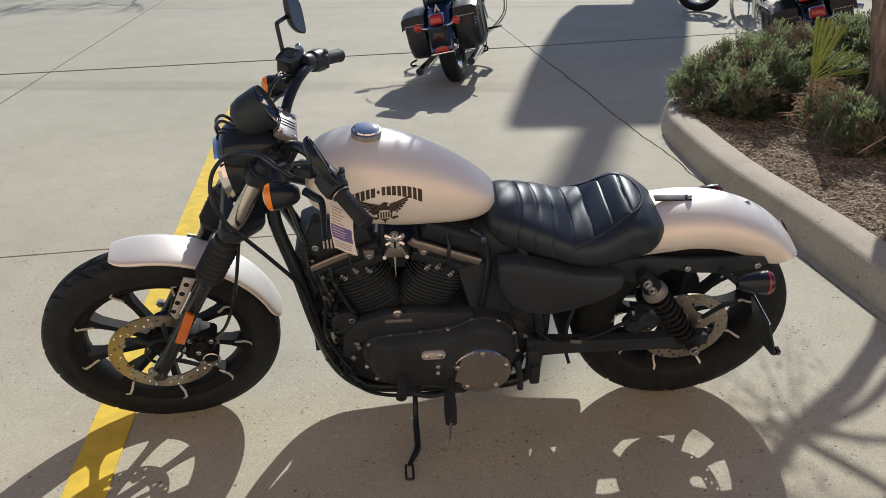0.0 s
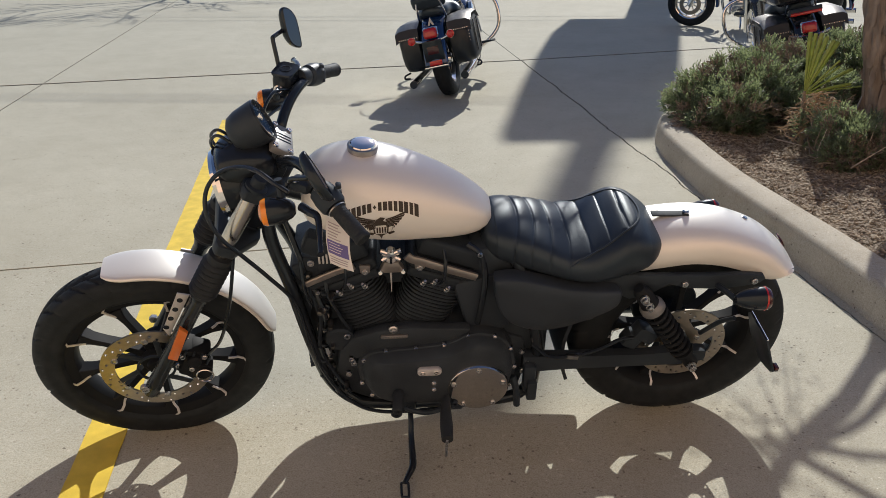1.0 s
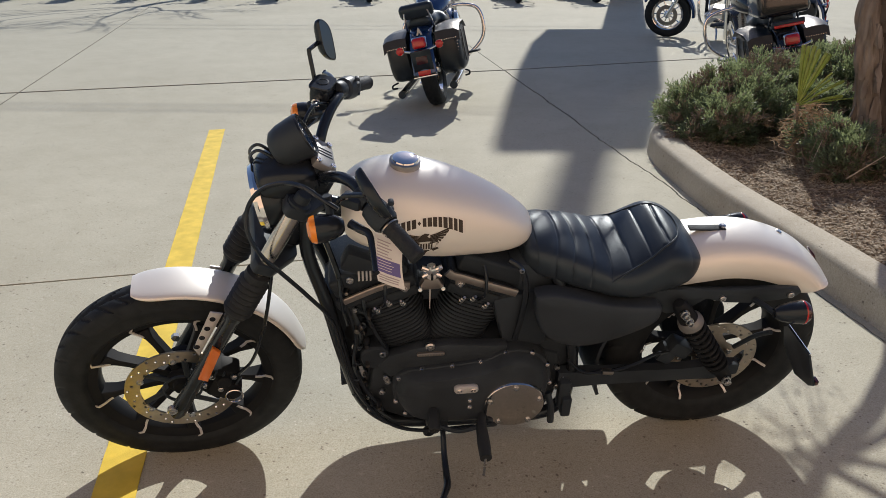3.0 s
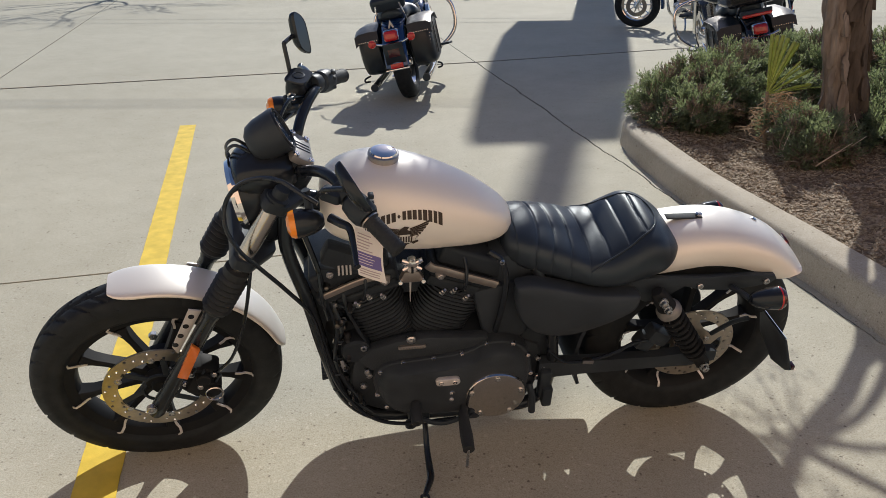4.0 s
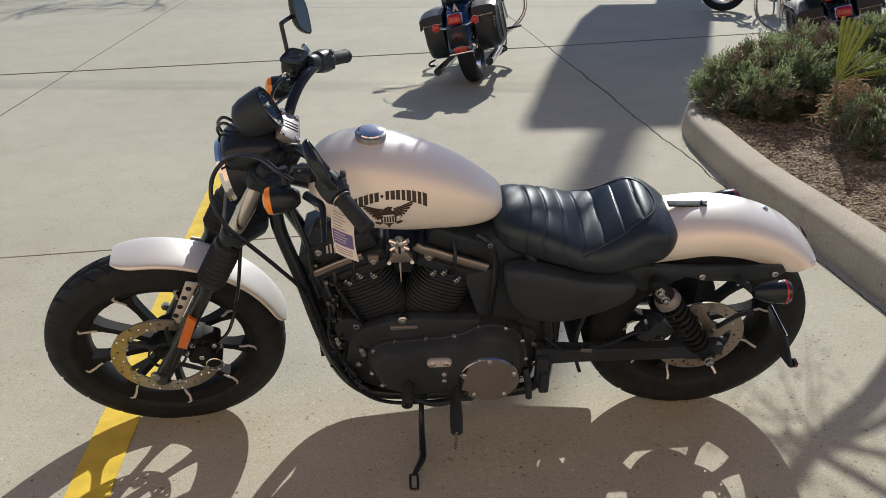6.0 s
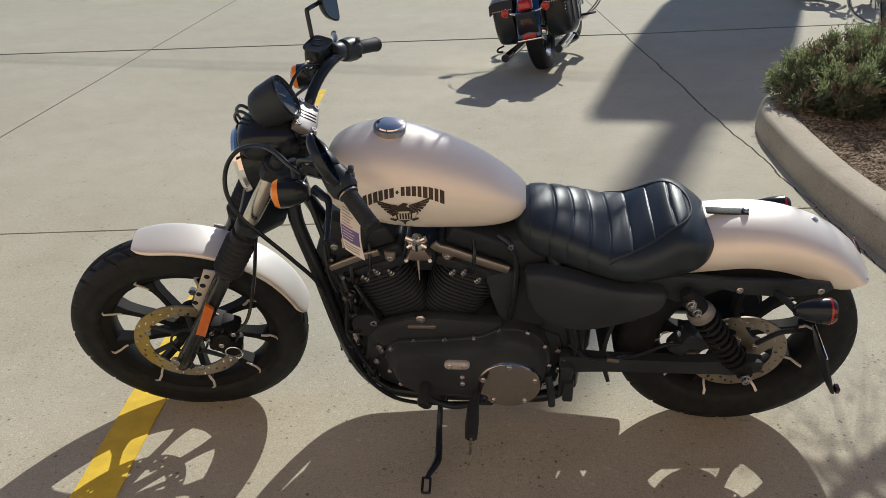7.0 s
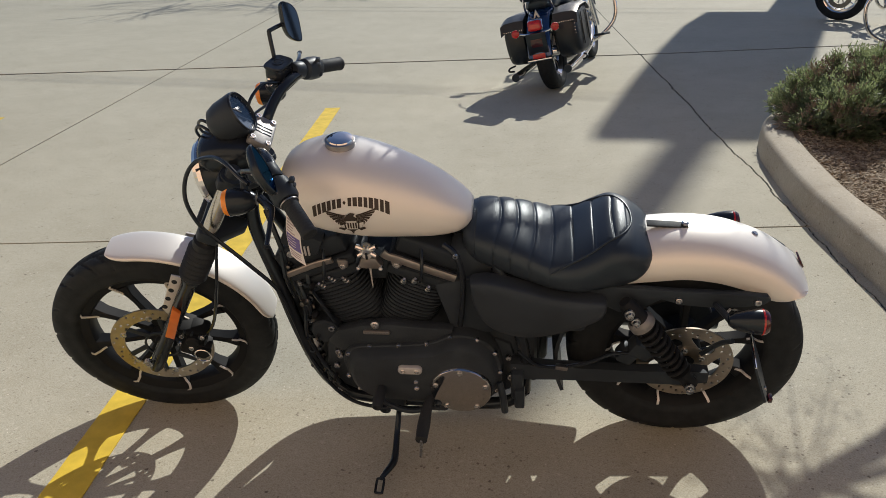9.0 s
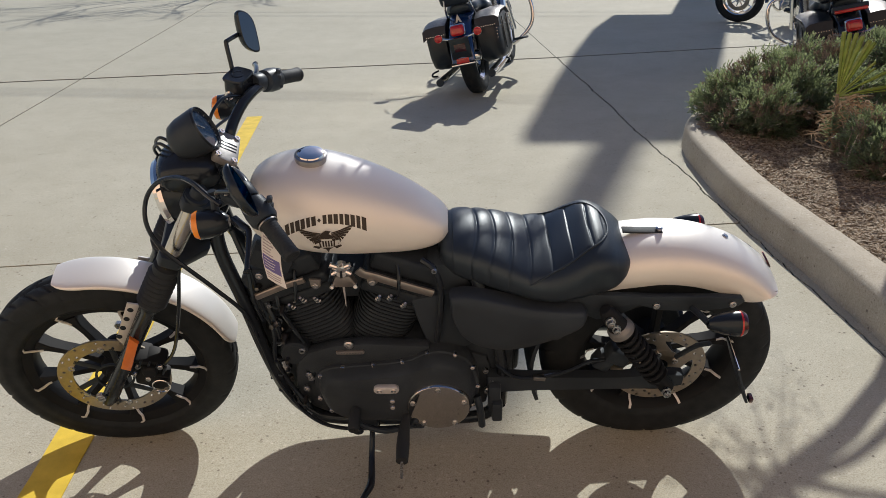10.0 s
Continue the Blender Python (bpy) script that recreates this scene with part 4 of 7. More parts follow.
def tank_skin(x, z, lift=0.0012):
    """The point of the tank's left side at x and z, and its outward way."""
    def y_at(xx, zz):
        zb, zt, w = (np.interp(xx, ts[:, 0], ts[:, i]) for i in (1, 2, 3))
        zw = zb + 0.36 * (zt - zb)
        if zz >= zw:
            s = min(0.999, (zz - zw) / (zt - zw)) ** (1 / 0.96)
            return -w * math.sqrt(1 - s * s) ** 0.92
        s = min(0.999, (zw - zz) / (zw - zb)) ** (1 / 0.72)
        return -w * math.sqrt(1 - s * s) ** 0.62
    e = 0.002
    y = y_at(x, z)
    n = Vector(((y_at(x + e, z) - y_at(x - e, z)) / (2 * e), -1, (y_at(x, z + e) - y_at(x, z - e)) / (2 * e))).normalized()
    return Vector((x, y, z)) + n * lift


def decal(shapes, name, label):
    """Flat print laid on the tank's side: shapes are closed outlines in (x, z)."""
    bm = bmesh.new()
    for sh in shapes:
        up = [bm.verts.new(tank_skin(x, z)) for x, z in sh]
        try:
            bm.faces.new(up)
        except ValueError:
            pass
    bmesh.ops.triangulate(bm, faces=bm.faces)
    return part(name, bm, INK, tank, label, smooth=0)


# the name becomes an arch of plain dark blocks, the badge a winged shield
LX, LZ = -0.840, 0.843


def arch(q, grow=0.0):
    return LZ - 0.006 + 0.026 * (1 - q * q) + grow


def print_part(shapes, name, owner=None):
    ob = decal(shapes, name, "")
    if owner:
        ob.parent = owner
    return ob


letters = None
N = 15
for k in range(N):
    u = (k - 7) / 7.2
    if k == 6:
        sh = [[(LX + 0.088 * u + dx, arch(u) + 0.009 + dz) for dx, dz in ((-0.004, 0), (0, -0.005), (0.004, 0), (0, 0.005))]]
        print_part(sh, "letter_block", letters)
        continue
    hw = (0.053, 0.047, 0.056)[k % 3]
    hgt = 0.0185 + 0.007 * abs(u) ** 1.5
    q0, q1 = u - hw, u + hw
    sh = [[(LX + 0.088 * q0, arch(q0, -0.003 * abs(u))), (LX + 0.088 * q1, arch(q1, -0.003 * abs(u))), (LX + 0.088 * q1, arch(q1) + hgt), (LX + 0.088 * q0, arch(q0) + hgt)]]
    if letters is None:
        letters = decal(sh, "tank_lettering", "arched dark lettering")
    else:
        print_part(sh, "letter_block", letters)
badge = decal([[(LX + x, LZ - 0.006 + z) for x, z in ((-0.016, -0.006), (-0.010, 0.004), (0.0, 0.010), (0.011, 0.007), (0.006, 0.001), (0.016, -0.006), (0.014, -0.012), (-0.014, -0.012))]], "tank_badge", "dark winged shield print")
for sgn in (-1, 1):
    for r in range(7):
        a0 = 0.004 - 0.0034 * r
        reach = 0.064 - 0.0062 * r
        rise = 0.018 - 0.0072 * r
        print_part([[(LX + sgn * x, LZ - 0.006 + z) for x, z in ((0.012, a0), (0.030, a0 + 0.004), (reach, rise), (reach - 0.003, rise - 0.0058), (0.030, a0 + 0.0008), (0.012, a0 - 0.0026))]], "feather", badge)
    print_part([[(LX + sgn * x, LZ - 0.006 + z) for x, z in ((0.016, -0.012), (0.019, -0.012), (0.017, -0.036), (0.013, -0.036))]], "shield_edge", badge)
    print_part([[(LX + sgn * x, LZ - 0.006 + z) for x, z in ((0.014, -0.034), (0.030, -0.030), (0.033, -0.035), (0.020, -0.041))]], "ribbon", badge)
for r in range(4):
    x = LX - 0.0105 + r * 0.0062
    print_part([[(x, LZ - 0.023), (x + 0.0036, LZ - 0.023), (x + 0.0036, LZ - 0.040), (x, LZ - 0.040)]], "shield_bar", badge)
print_part([[(LX - 0.014, LZ - 0.043), (LX + 0.014, LZ - 0.043), (LX + 0.004, LZ - 0.049), (LX, LZ - 0.062), (LX - 0.004, LZ - 0.049)]], "shield_tip", badge)

# seat
SX = [(-0.59, 0.712, 0.727, 0.05), (-0.582, 0.686, 0.749, 0.078), (-0.564, 0.67, 0.756, 0.096), (-0.535, 0.656, 0.757, 0.109), (-0.494, 0.643, 0.75, 0.119), (-0.451, 0.63, 0.737, 0.129), (-0.408, 0.62, 0.721, 0.138), (-0.364, 0.61, 0.705, 0.146), (-0.316, 0.603, 0.709, 0.151), (-0.268, 0.599, 0.733, 0.151), (-0.225, 0.6, 0.754, 0.145), (-0.185, 0.61, 0.749, 0.134), (-0.15, 0.632, 0.727, 0.115), (-0.128, 0.658, 0.706, 0.088), (-0.118, 0.678, 0.691, 0.056)]
# each pleat seam: its place on the crown, and how far it runs tailwards down the side
PLEATS = ((-0.494, -0.016), (-0.451, -0.018), (-0.408, -0.014), (-0.364, -0.008), (-0.316, 0.0), (-0.268, 0.004), (-0.224, 0.012))


FLANK = ((-0.372, 0.141), (-0.350, 0.133), (-0.325, 0.122), (-0.295, 0.114), (-0.268, 0.108), (-0.242, 0.098), (-0.220, 0.088), (-0.200, 0.070), (-0.186, 0.046), (-0.179, 0.022), (-0.177, 0.0))


def seat_ring(x, zb, zt, w, n=112):
    zw = zt - 0.60 * min(zt - zb, 0.115)
    ring = []
    for k in range(n):
        t = 2 * math.pi * k / n
        c, s = math.cos(t), math.sin(t)
        if s >= 0:
            y, z = w * math.copysign(abs(c) ** 0.74, c), zw + (zt - zw) * s ** 0.62
        else:
            y, z = w * (1 - 0.10 * abs(s)) * math.copysign(abs(c) ** 0.5, c), zw - (zw - zb) * abs(s) ** 0.6
        side = min(1.0, abs(y) / max(0.05, w))
        lower = 0.640
        inside = x < -0.372 or (s > 0 and abs(y) < np.interp(x, [q[0] for q in FLANK], [q[1] for q in FLANK]) - 0.004)
        if z > lower and inside and -0.555 < x < -0.19:
            d = min(abs(x - p - run * side * side) for p, run in PLEATS)
            fade = min(1, (z - lower) / 0.05)
            pull = 0.0032 * math.exp(-(d / 0.0024) ** 2) - 0.0026 * math.sin(min(1, d / 0.02) * math.pi / 2)
            f = 1 - fade * pull / max(0.05, math.hypot(y, z - zw))
            y, z = y * f, zw + (z - zw) * f
        ring.append((x, y, z))
    return ring


ss = spline(SX, 290)
seat = part("seat", loft([seat_ring(*q) for q in ss]), LEATHER, bike, "black pleated solo seat", smooth=80)


def seat_skin(x, y, lift=0.0012):
    """The point of the seat's upper side at x and y."""
    zb, zt, w = (np.interp(x, ss[:, 0], ss[:, i]) for i in (1, 2, 3))
    zw = zt - 0.60 * min(zt - zb, 0.115)
    c = min(0.999, abs(y) / w) ** (1 / 0.74)
    return Vector((x, y, zw + (zt - zw) * math.sqrt(1 - c * c) ** 0.62 + lift))


for sgn in (-1, 1):
    part("piping", tube([seat_skin(x, y * sgn) for x, y in FLANK], 0.0024, 8, 70), LEATHER, seat)

# rear fender
FT = [(-0.3, 0.668), (-0.24, 0.691), (-0.18, 0.709), (-0.11, 0.721), (-0.04, 0.725), (0.04, 0.717), (0.11, 0.696), (0.175, 0.665), (0.226, 0.625), (0.255, 0.595), (0.264, 0.580)]
FL = [(-0.30, 0.600), (-0.24, 0.612), (-0.18, 0.621), (-0.11, 0.630), (-0.04, 0.637), (0.03, 0.629), (0.09, 0.611), (0.138, 0.590), (0.172, 0.575), (0.205, 0.574), (0.236, 0.592)]


def fender_rear():
    rings = []
    a, b = spline(FT, 56), spline(FL, 56)
    for k in range(56):
        end = min(1.0, (55 - k + 0.4) / 5.0)
        e = math.sqrt(max(0.02, 1 - (1 - end) ** 2))
        w = 0.104 * (0.72 + 0.28 * e)
        tx, tz = a[k]
        lx, lz = b[k]
        outer, inner = [], []
        for t in np.linspace(-1, 1, 23):
            c = math.cos(t * math.pi / 2)
            y = w * math.sin(t * math.pi / 2) if abs(t) < 0.6 else w * (math.sin(0.3 * math.pi) + (1 - math.sin(0.3 * math.pi)) * math.sin((abs(t) - 0.6) / 0.4 * math.pi / 2) ** 0.8) * math.copysign(1, t)
            h = c ** 0.62
            outer.append(Vector((lx + (tx - lx) * h, y, lz + (tz - lz) * h)))
        inner = [Vector((p.x - 0.002, p.y * 0.955, p.z - 0.0045)) for p in outer]
        rings.append(outer + inner[::-1])
    return loft(rings)


rf = part("rear_fender", fender_rear(), WHITE, bike, "white bobbed rear fender", smooth=60)
part("fender_bolt", lathe([(0.0085, -0.002), (0.0085, 0.003), (0.006, 0.005), (0, 0.005)], (0.128, 0.018, 0.687), (0.4, 0, 1), 16), STEEL, rf)
strap = part("seat_strap", box((-0.088, 0.0, 0.7265), (0.10, 0.024, 0.005), 0.002, (0, 3, 0)), GRIP, bike, "black seat tongue screwed to the fender")
part("strap_screw", lathe([(0.009, 0), (0.009, 0.004), (0.005, 0.007), (0, 0.007)], (-0.046, 0.0, 0.7285), (0, 0, 1), 14), STEEL, strap)
part("rear_reflector", box((0.2560, 0.030, 0.598), (0.005, 0.04, 0.024), 0.002, (0, -30, 0)), SMOKE, rf, "slim dark red rear reflector")

# fender struts, bolts, rear signals
for side in (-1, 1):
    y = 0.112 * side
    st = part("fender_strut", plate([(-0.30, 0.628), (-0.20, 0.622), (-0.06, 0.612), (0.10, 0.607), (0.150, 0.601), (0.158, 0.590), (0.145, 0.576), (0.10, 0.566), (0.02, 0.562), (-0.05, 0.568), (-0.10, 0.585), (-0.15, 0.55), (-0.20, 0.54), (-0.235, 0.56), (-0.30, 0.57)], y - 0.009, y + 0.009, 0.004), SATIN, bike, "black fender support strut")
    for x, z in ((-0.059, 0.586), (0.127, 0.586)):
        part("strut_bolt", bolt((x, y + 0.008 * side, z), (0, side, 0), 0.009, 0.008), STEEL, st)
    part("signal_arm", tube([(0.03, y + 0.01 * side, 0.575), (0.04, 0.16 * side, 0.585), (0.05, 0.19 * side, 0.588)], 0.008, 10, 12), SATIN, bike)
    sg = part("turn_signal", lathe([(0.0, -0.074), (0.012, -0.072), (0.020, -0.060), (0.0265, -0.036), (0.0305, -0.012), (0.031, 0.0), (0.028, 0.004), (0.0, 0.004)], (0.118, 0.196 * side, 0.591), (1, 0, -0.02), 30), BLACK, bike, "black bullet turn signal")
    part("lens", lathe([(0.0308, 0.001), (0.0308, 0.008), (0.026, 0.016), (0.014, 0.021), (0, 0.022)], (0.118, 0.196 * side, 0.591), (1, 0, -0.02), 30), SMOKE, sg, "smoked red lens")
    part("lens_ring", lathe([(0.0312, 0.000), (0.0318, 0.002), (0.0312, 0.0045), (0.0300, 0.0045)], (0.118, 0.196 * side, 0.591), (1, 0, -0.02), 30, loop=True), RED, sg)

# shocks and swingarm
for side in (-1, 1):
    y = 0.152 * side
    a, b = Vector((-0.181, y, 0.589)), Vector((-0.010, y, 0.335))
    d = (b - a).normalized()
    L = (b - a).length
    sh = part("shock_absorber", lathe([(0.0, -0.022), (0.014, -0.020), (0.020, -0.008), (0.023, 0.012), (0.025, 0.045), (0.031, 0.055), (0.032, 0.074), (0.016, 0.076), (0.016, 0.10), (0.013, 0.13), (0.013, L - 0.05), (0.030, L - 0.048), (0.030, L - 0.04), (0.020, L - 0.036), (0.020, L + 0.016), (0, L + 0.018)], a, d, 28), WHEELBLACK, bike, "black rear shock absorber")
    part("preload_collar", lathe([(0.026, 0.046), (0.0325, 0.054), (0.0335, 0.060), (0.0335, 0.070), (0.026, 0.072)], a, d, 28, loop=True), GREYMETAL, sh, "dull grey preload collar")
    coil = []
    u = d.orthogonal().normalized()
    v = d.cross(u)
    turns = 8.5
    for k in range(171):
        f = k / 170
        t = 2 * math.pi * turns * f
        coil.append(a + d * (0.076 + (L - 0.126) * f) + (u * math.cos(t) + v * math.sin(t)) * 0.0275)
    part("spring", tube(coil, 0.0052, 8, 171), WHEELBLACK, sh, "black coil spring")
    for p, r in ((a, 0.0095), (a + d * 0.030, 0.0085), (b, 0.010)):
        part("shock_bolt", merge(lathe([(r * 1.3, 0.024), (r * 1.3, 0.030), (r, 0.031), (r, 0.040), (r * 0.6, 0.041), (r * 0.5, 0.036), (0, 0.036)], p, (0, side, 0), 14)), STEEL, sh)
    part("swingarm", loft([[(x, 0.118 * side + dy * hh, z + dz * hv) for dy, dz in ((-1, -1), (1, -1), (1.15, 0), (1, 1), (-1, 1), (-1.15, 0))] for x, z, hh, hv in ((-0.47, 0.325, 0.016, 0.030), (-0.35, 0.322, 0.014, 0.024), (-0.12, 0.318, 0.014, 0.022), (-0.02, 0.323, 0.016, 0.026), (0.045, 0.325, 0.014, 0.018))]), SATIN, bike, "black steel swingarm")
    part("rear_axle_nut", lathe([(0.016, 0.13), (0.016, 0.150), (0.010, 0.152), (0, 0.152)], (0, 0, 0.323), (0, side, 0), 6), STEEL, bike)
part("rear_caliper", merge(box((-0.130, -0.098, 0.395), (0.065, 0.05, 0.045), 0.010, (0, 30, 0)), box((-0.165, -0.098, 0.375), (0.05, 0.045, 0.05), 0.010, (0, 30, 0))), SATIN, bike, "black rear brake caliper")
part("brake_line", tube([(-0.165, -0.118, 0.395), (-0.21, -0.13, 0.40), (-0.26, -0.135, 0.375), (-0.33, -0.135, 0.352), (-0.40, -0.135, 0.355), (-0.45, -0.13, 0.40)], 0.0055, 8, 36), BLACK, bike)
part("line_clip", box((-0.335, -0.137, 0.353), (0.032, 0.014, 0.013), 0.002, (0, 8, 0)), BRUSHED, bike)
part("fender_inner", loft([[(math.cos(a) * r, y, 0.323 + math.sin(a) * r) for r, y in ((0.355, -0.085), (0.362, 0.085), (0.352, 0.085), (0.345, -0.085))] for a in np.linspace(radians(50), radians(200), 26)]), PLASTIC, bike)

# belt sprocket and guard on the far side
part("belt_sprocket", lathe([(0.030, 0.080), (0.094, 0.080), (0.098, 0.084), (0.098, 0.104), (0.094, 0.108), (0.030, 0.108)], (-0.009, 0, 0.3275), (0, 1, 0), 60, loop=True), FIN, bike, "black toothed belt sprocket")
part("drive_belt", tube([(-0.009, 0.095, 0.430), (-0.25, 0.095, 0.415), (-0.50, 0.095, 0.400)], 0.008, 8, 12, 1.6), RUBBER, bike, "black rubber drive belt")
part("belt_guard", box((-0.26, 0.10, 0.442), (0.36, 0.035, 0.035), 0.008, (0, 6, 0)), SATIN, bike)

# side cover, oil tank side and battery box
SC = [(-0.566, 0.655), (-0.562, 0.60), (-0.545, 0.545), (-0.515, 0.508), (-0.47, 0.486), (-0.42, 0.480), (-0.36, 0.492), (-0.29, 0.520), (-0.245, 0.548), (-0.232, 0.575), (-0.240, 0.600), (-0.30, 0.608), (-0.37, 0.618), (-0.45, 0.642), (-0.52, 0.660)]


def side_cover(side):
    mid = Vector((-0.41, 0, 0.57))
    rings = []
    for f, y in ((0.97, 0.115), (1.0, 0.135), (0.995, 0.153), (0.975, 0.160), (0.93, 0.1645), (0.6, 0.170), (0.15, 0.172)):
        rings.append([(mid.x + (x - mid.x) * f, y * side, mid.z + (z - mid.z) * f) for x, z in map(tuple, spline(SC + SC[:1], 61)[:-1])])
    return loft(rings)


for side in (-1, 1):
    part("side_cover", side_cover(side), PLASTIC, bike, "black side cover", smooth=50)
part("battery_box", box((-0.40, 0, 0.54), (0.26, 0.20, 0.20), 0.02), PLASTIC, bike)
part("oil_tank", box((-0.55, 0.0, 0.60), (0.15, 0.19, 0.22), 0.03), SATIN, bike, "black oil tank")
part("gearbox", box((-0.475, 0.0, 0.37), (0.15, 0.19, 0.19), 0.03), WRINKLE, bike, "black gearbox housing")

# engine
V0 = Vector((-0.815, 0, 0.305))                 # crankshaft
part("crankcase", plate([(-0.985, 0.30), (-0.975, 0.38), (-0.93, 0.44), (-0.86, 0.462), (-0.76, 0.462), (-0.66, 0.455), (-0.56, 0.44), (-0.47, 0.40), (-0.45, 0.32), (-0.47, 0.22), (-0.55, 0.175), (-0.72, 0.165), (-0.88, 0.175), (-0.95, 0.215)], -0.105, 0.12, 0.012), WRINKLE, bike, "black engine crankcase")
for sgn, nm in ((-1, "front"), (1, "rear")):
    a = radians(22.5) * sgn
    up = Vector((math.sin(a), 0, math.cos(a)))
    fw = Vector((math.cos(a), 0, -math.sin(a)))
    core = [[V0 + up * h + fw * (0.0785 * math.copysign(abs(math.cos(t)) ** 0.62, math.cos(t))) + Vector((0, 0.0945 * math.copysign(abs(math.sin(t)) ** 0.62, math.sin(t)), 0)) for t in (2 * math.pi * j / 36 for j in range(36))] for h in (0.12, 0.325)]
    cyl = part("cylinder", loft(core), WRINKLE, bike, "black finned engine cylinder")
    for k in range(15):
        h = 0.140 + k * 0.0118
        w = 0.082 if k < 10 else 0.090
        ring = [V0 + up * h + fw * (w * math.copysign(abs(math.cos(t)) ** 0.62, math.cos(t))) + Vector((0, 0.098 * math.copysign(abs(math.sin(t)) ** 0.62, math.sin(t)), 0)) for t in (2 * math.pi * j / 36 for j in range(36))]
        part("cooling_fin", loft([ring, [p + up * 0.0042 for p in ring]]), FIN, cyl)
    # rocker box, stacked in three
    for (h0, h1, w, d, mt) in ((0.318, 0.350, 0.100, 0.100, FIN), (0.352, 0.384, 0.106, 0.104, FIN), (0.386, 0.440, 0.098, 0.094, FIN)):
        bm = bmesh.new()
        bmesh.ops.create_cube(bm, size=1)
        bmesh.ops.scale(bm, vec=(2 * w, 2 * d, h1 - h0), verts=bm.verts)
        bmesh.ops.bevel(bm, geom=bm.edges, offset=0.010, segments=3, profile=0.5, affect="EDGES")
        c = V0 + up * (h0 + h1) / 2
        bmesh.ops.transform(bm, matrix=pose(c.x, 0, c.z, 0, math.degrees(a), 0), verts=bm.verts)
        part("rocker_box", bm, mt, cyl)
    c = V0 + up * 0.366
    trim = [(-1.036, 0.634), (-0.998, 0.652), (-0.956, 0.671), (-0.912, 0.686)] if sgn < 0 else [(-0.782, 0.712), (-0.768, 0.700), (-0.745, 0.692), (-0.683, 0.665), (-0.605, 0.633)]
    pts = spline(trim, 26)
    rings = []
    for i, q in enumerate(pts):
        dd = pts[min(i + 1, 25)] - pts[max(i - 1, 0)]
        nn = Vector((-dd[1], 0, dd[0])).normalized() * (0.0085 if sgn < 0 else 0.0105)
        p = Vector((q[0], -0.109, q[1]))
        rings.append([p - nn, p - nn + Vector((0, -0.006, 0)), p - nn * 0.7 + Vector((0, -0.008, 0)), p + nn * 0.7 + Vector((0, -0.008, 0)), p + nn + Vector((0, -0.006, 0)), p + nn])
    part("rocker_trim", loft(rings), TRIM, cyl, "bright rocker box trim strip")
    ex, ez = (-0.886, 0.672) if sgn < 0 else (-0.749, 0.678)
    tb = part("trim_tab", plate([(ex - 0.014, ez + 0.016), (ex + 0.014, ez + 0.014), (ex + 0.012, ez - 0.006), (ex + 0.006, ez - 0.012), (ex - 0.006, ez - 0.012), (ex - 0.012, ez - 0.006)], -0.116, -0.106, 0.003), TRIM, cyl)
    part("tab_bolt", bolt((ex, -0.116, ez - 0.002), (0, -1, 0), 0.0075, 0.006), STEEL, tb)
    for x, z in (((-0.955, 0.585), (-0.925, 0.607), (-0.890, 0.606)) if sgn < 0 else ((-0.741, 0.607), (-0.713, 0.608), (-0.680, 0.582))):
        part("head_bolt", lathe([(0.0078, -0.012), (0.0078, 0.0), (0.0060, 0.002), (0.0060, 0.012), (0.0040, 0.014), (0.0036, 0.022), (0, 0.022)], (x, -0.096, z), (0.25 * sgn, -0.55, 0.8), 14), STEEL, cyl)
    p = V0 + up * 0.325 - fw * 0.01
    part("spark_plug_lead", tube([(p.x, -0.10, p.z), (p.x + 0.01, -0.125, p.z + 0.03), (p.x + 0.015, -0.118, p.z + 0.075), (p.x + 0.01, -0.08, p.z + 0.11)], 0.0045, 8, 24), BLACK, cyl)
    if sgn < 0:
        for k in range(4):
            x = -0.998 + 0.0093 * k
            part("cover_rib", plate([(x, 0.698), (x + 0.0045, 0.699), (x + 0.0045, 0.727), (x, 0.726)], -0.114, -0.106, 0.001), ALU, cyl)
        part("cover_screw", bolt((-1.018, -0.108, 0.699), (0, -1, 0), 0.009, 0.006), STEEL, cyl)
# chrome star bracket between the heads
cb = part("centre_bracket", lathe([(0.016, -0.01), (0.016, 0.0), (0.012, 0.008), (0.006, 0.010), (0, 0.010)], (-0.820, -0.112, 0.719), (0, -1, 0), 24), CHROME, bike, "chrome star-shaped engine bracket")
for ang, L in ((28, 0.030), (152, 0.030), (90, 0.022), (215, 0.026), (325, 0.026)):
    a = radians(ang)
    part("bracket_arm", tube([(-0.820 + 0.010 * math.cos(a), -0.115, 0.719 + 0.010 * math.sin(a)), (-0.820 + L * math.cos(a), -0.116, 0.719 + L * math.sin(a))], [0.0055, 0.0075, 0.0068], 10, 6), CHROME, cb)
part("bracket_slot", box((-0.820, -0.1235, 0.707), (0.006, 0.003, 0.018), 0.001), BLACK, cb)
part("bracket_tongue", plate(stadium(-0.823, -0.817, 0.707, 0.010), -0.121, -0.112, 0.003), ALU, cb)
part("bracket_foot", plate([(-0.838, 0.690), (-0.802, 0.690), (-0.788, 0.662), (-0.800, 0.655), (-0.840, 0.655), (-0.850, 0.662)], -0.110, -0.085, 0.006), TRIM, cb)
for x in (-0.848, -0.791):
    part("foot_bolt", bolt((x, -0.108, 0.660), (0, -1, 0.3), 0.006, 0.008), CHROME, cb)
# pale spear put in for the sunlit ground showing through the engine's V
part("lit_gap", lathe([(0.001, 0.0), (0.0018, 0.03), (0.003, 0.065), (0, 0.065)], (-0.822, -0.098, 0.585), (0, 0, 1), 12), ALU, bike, "bright spear standing in for lit ground between the cylinders")
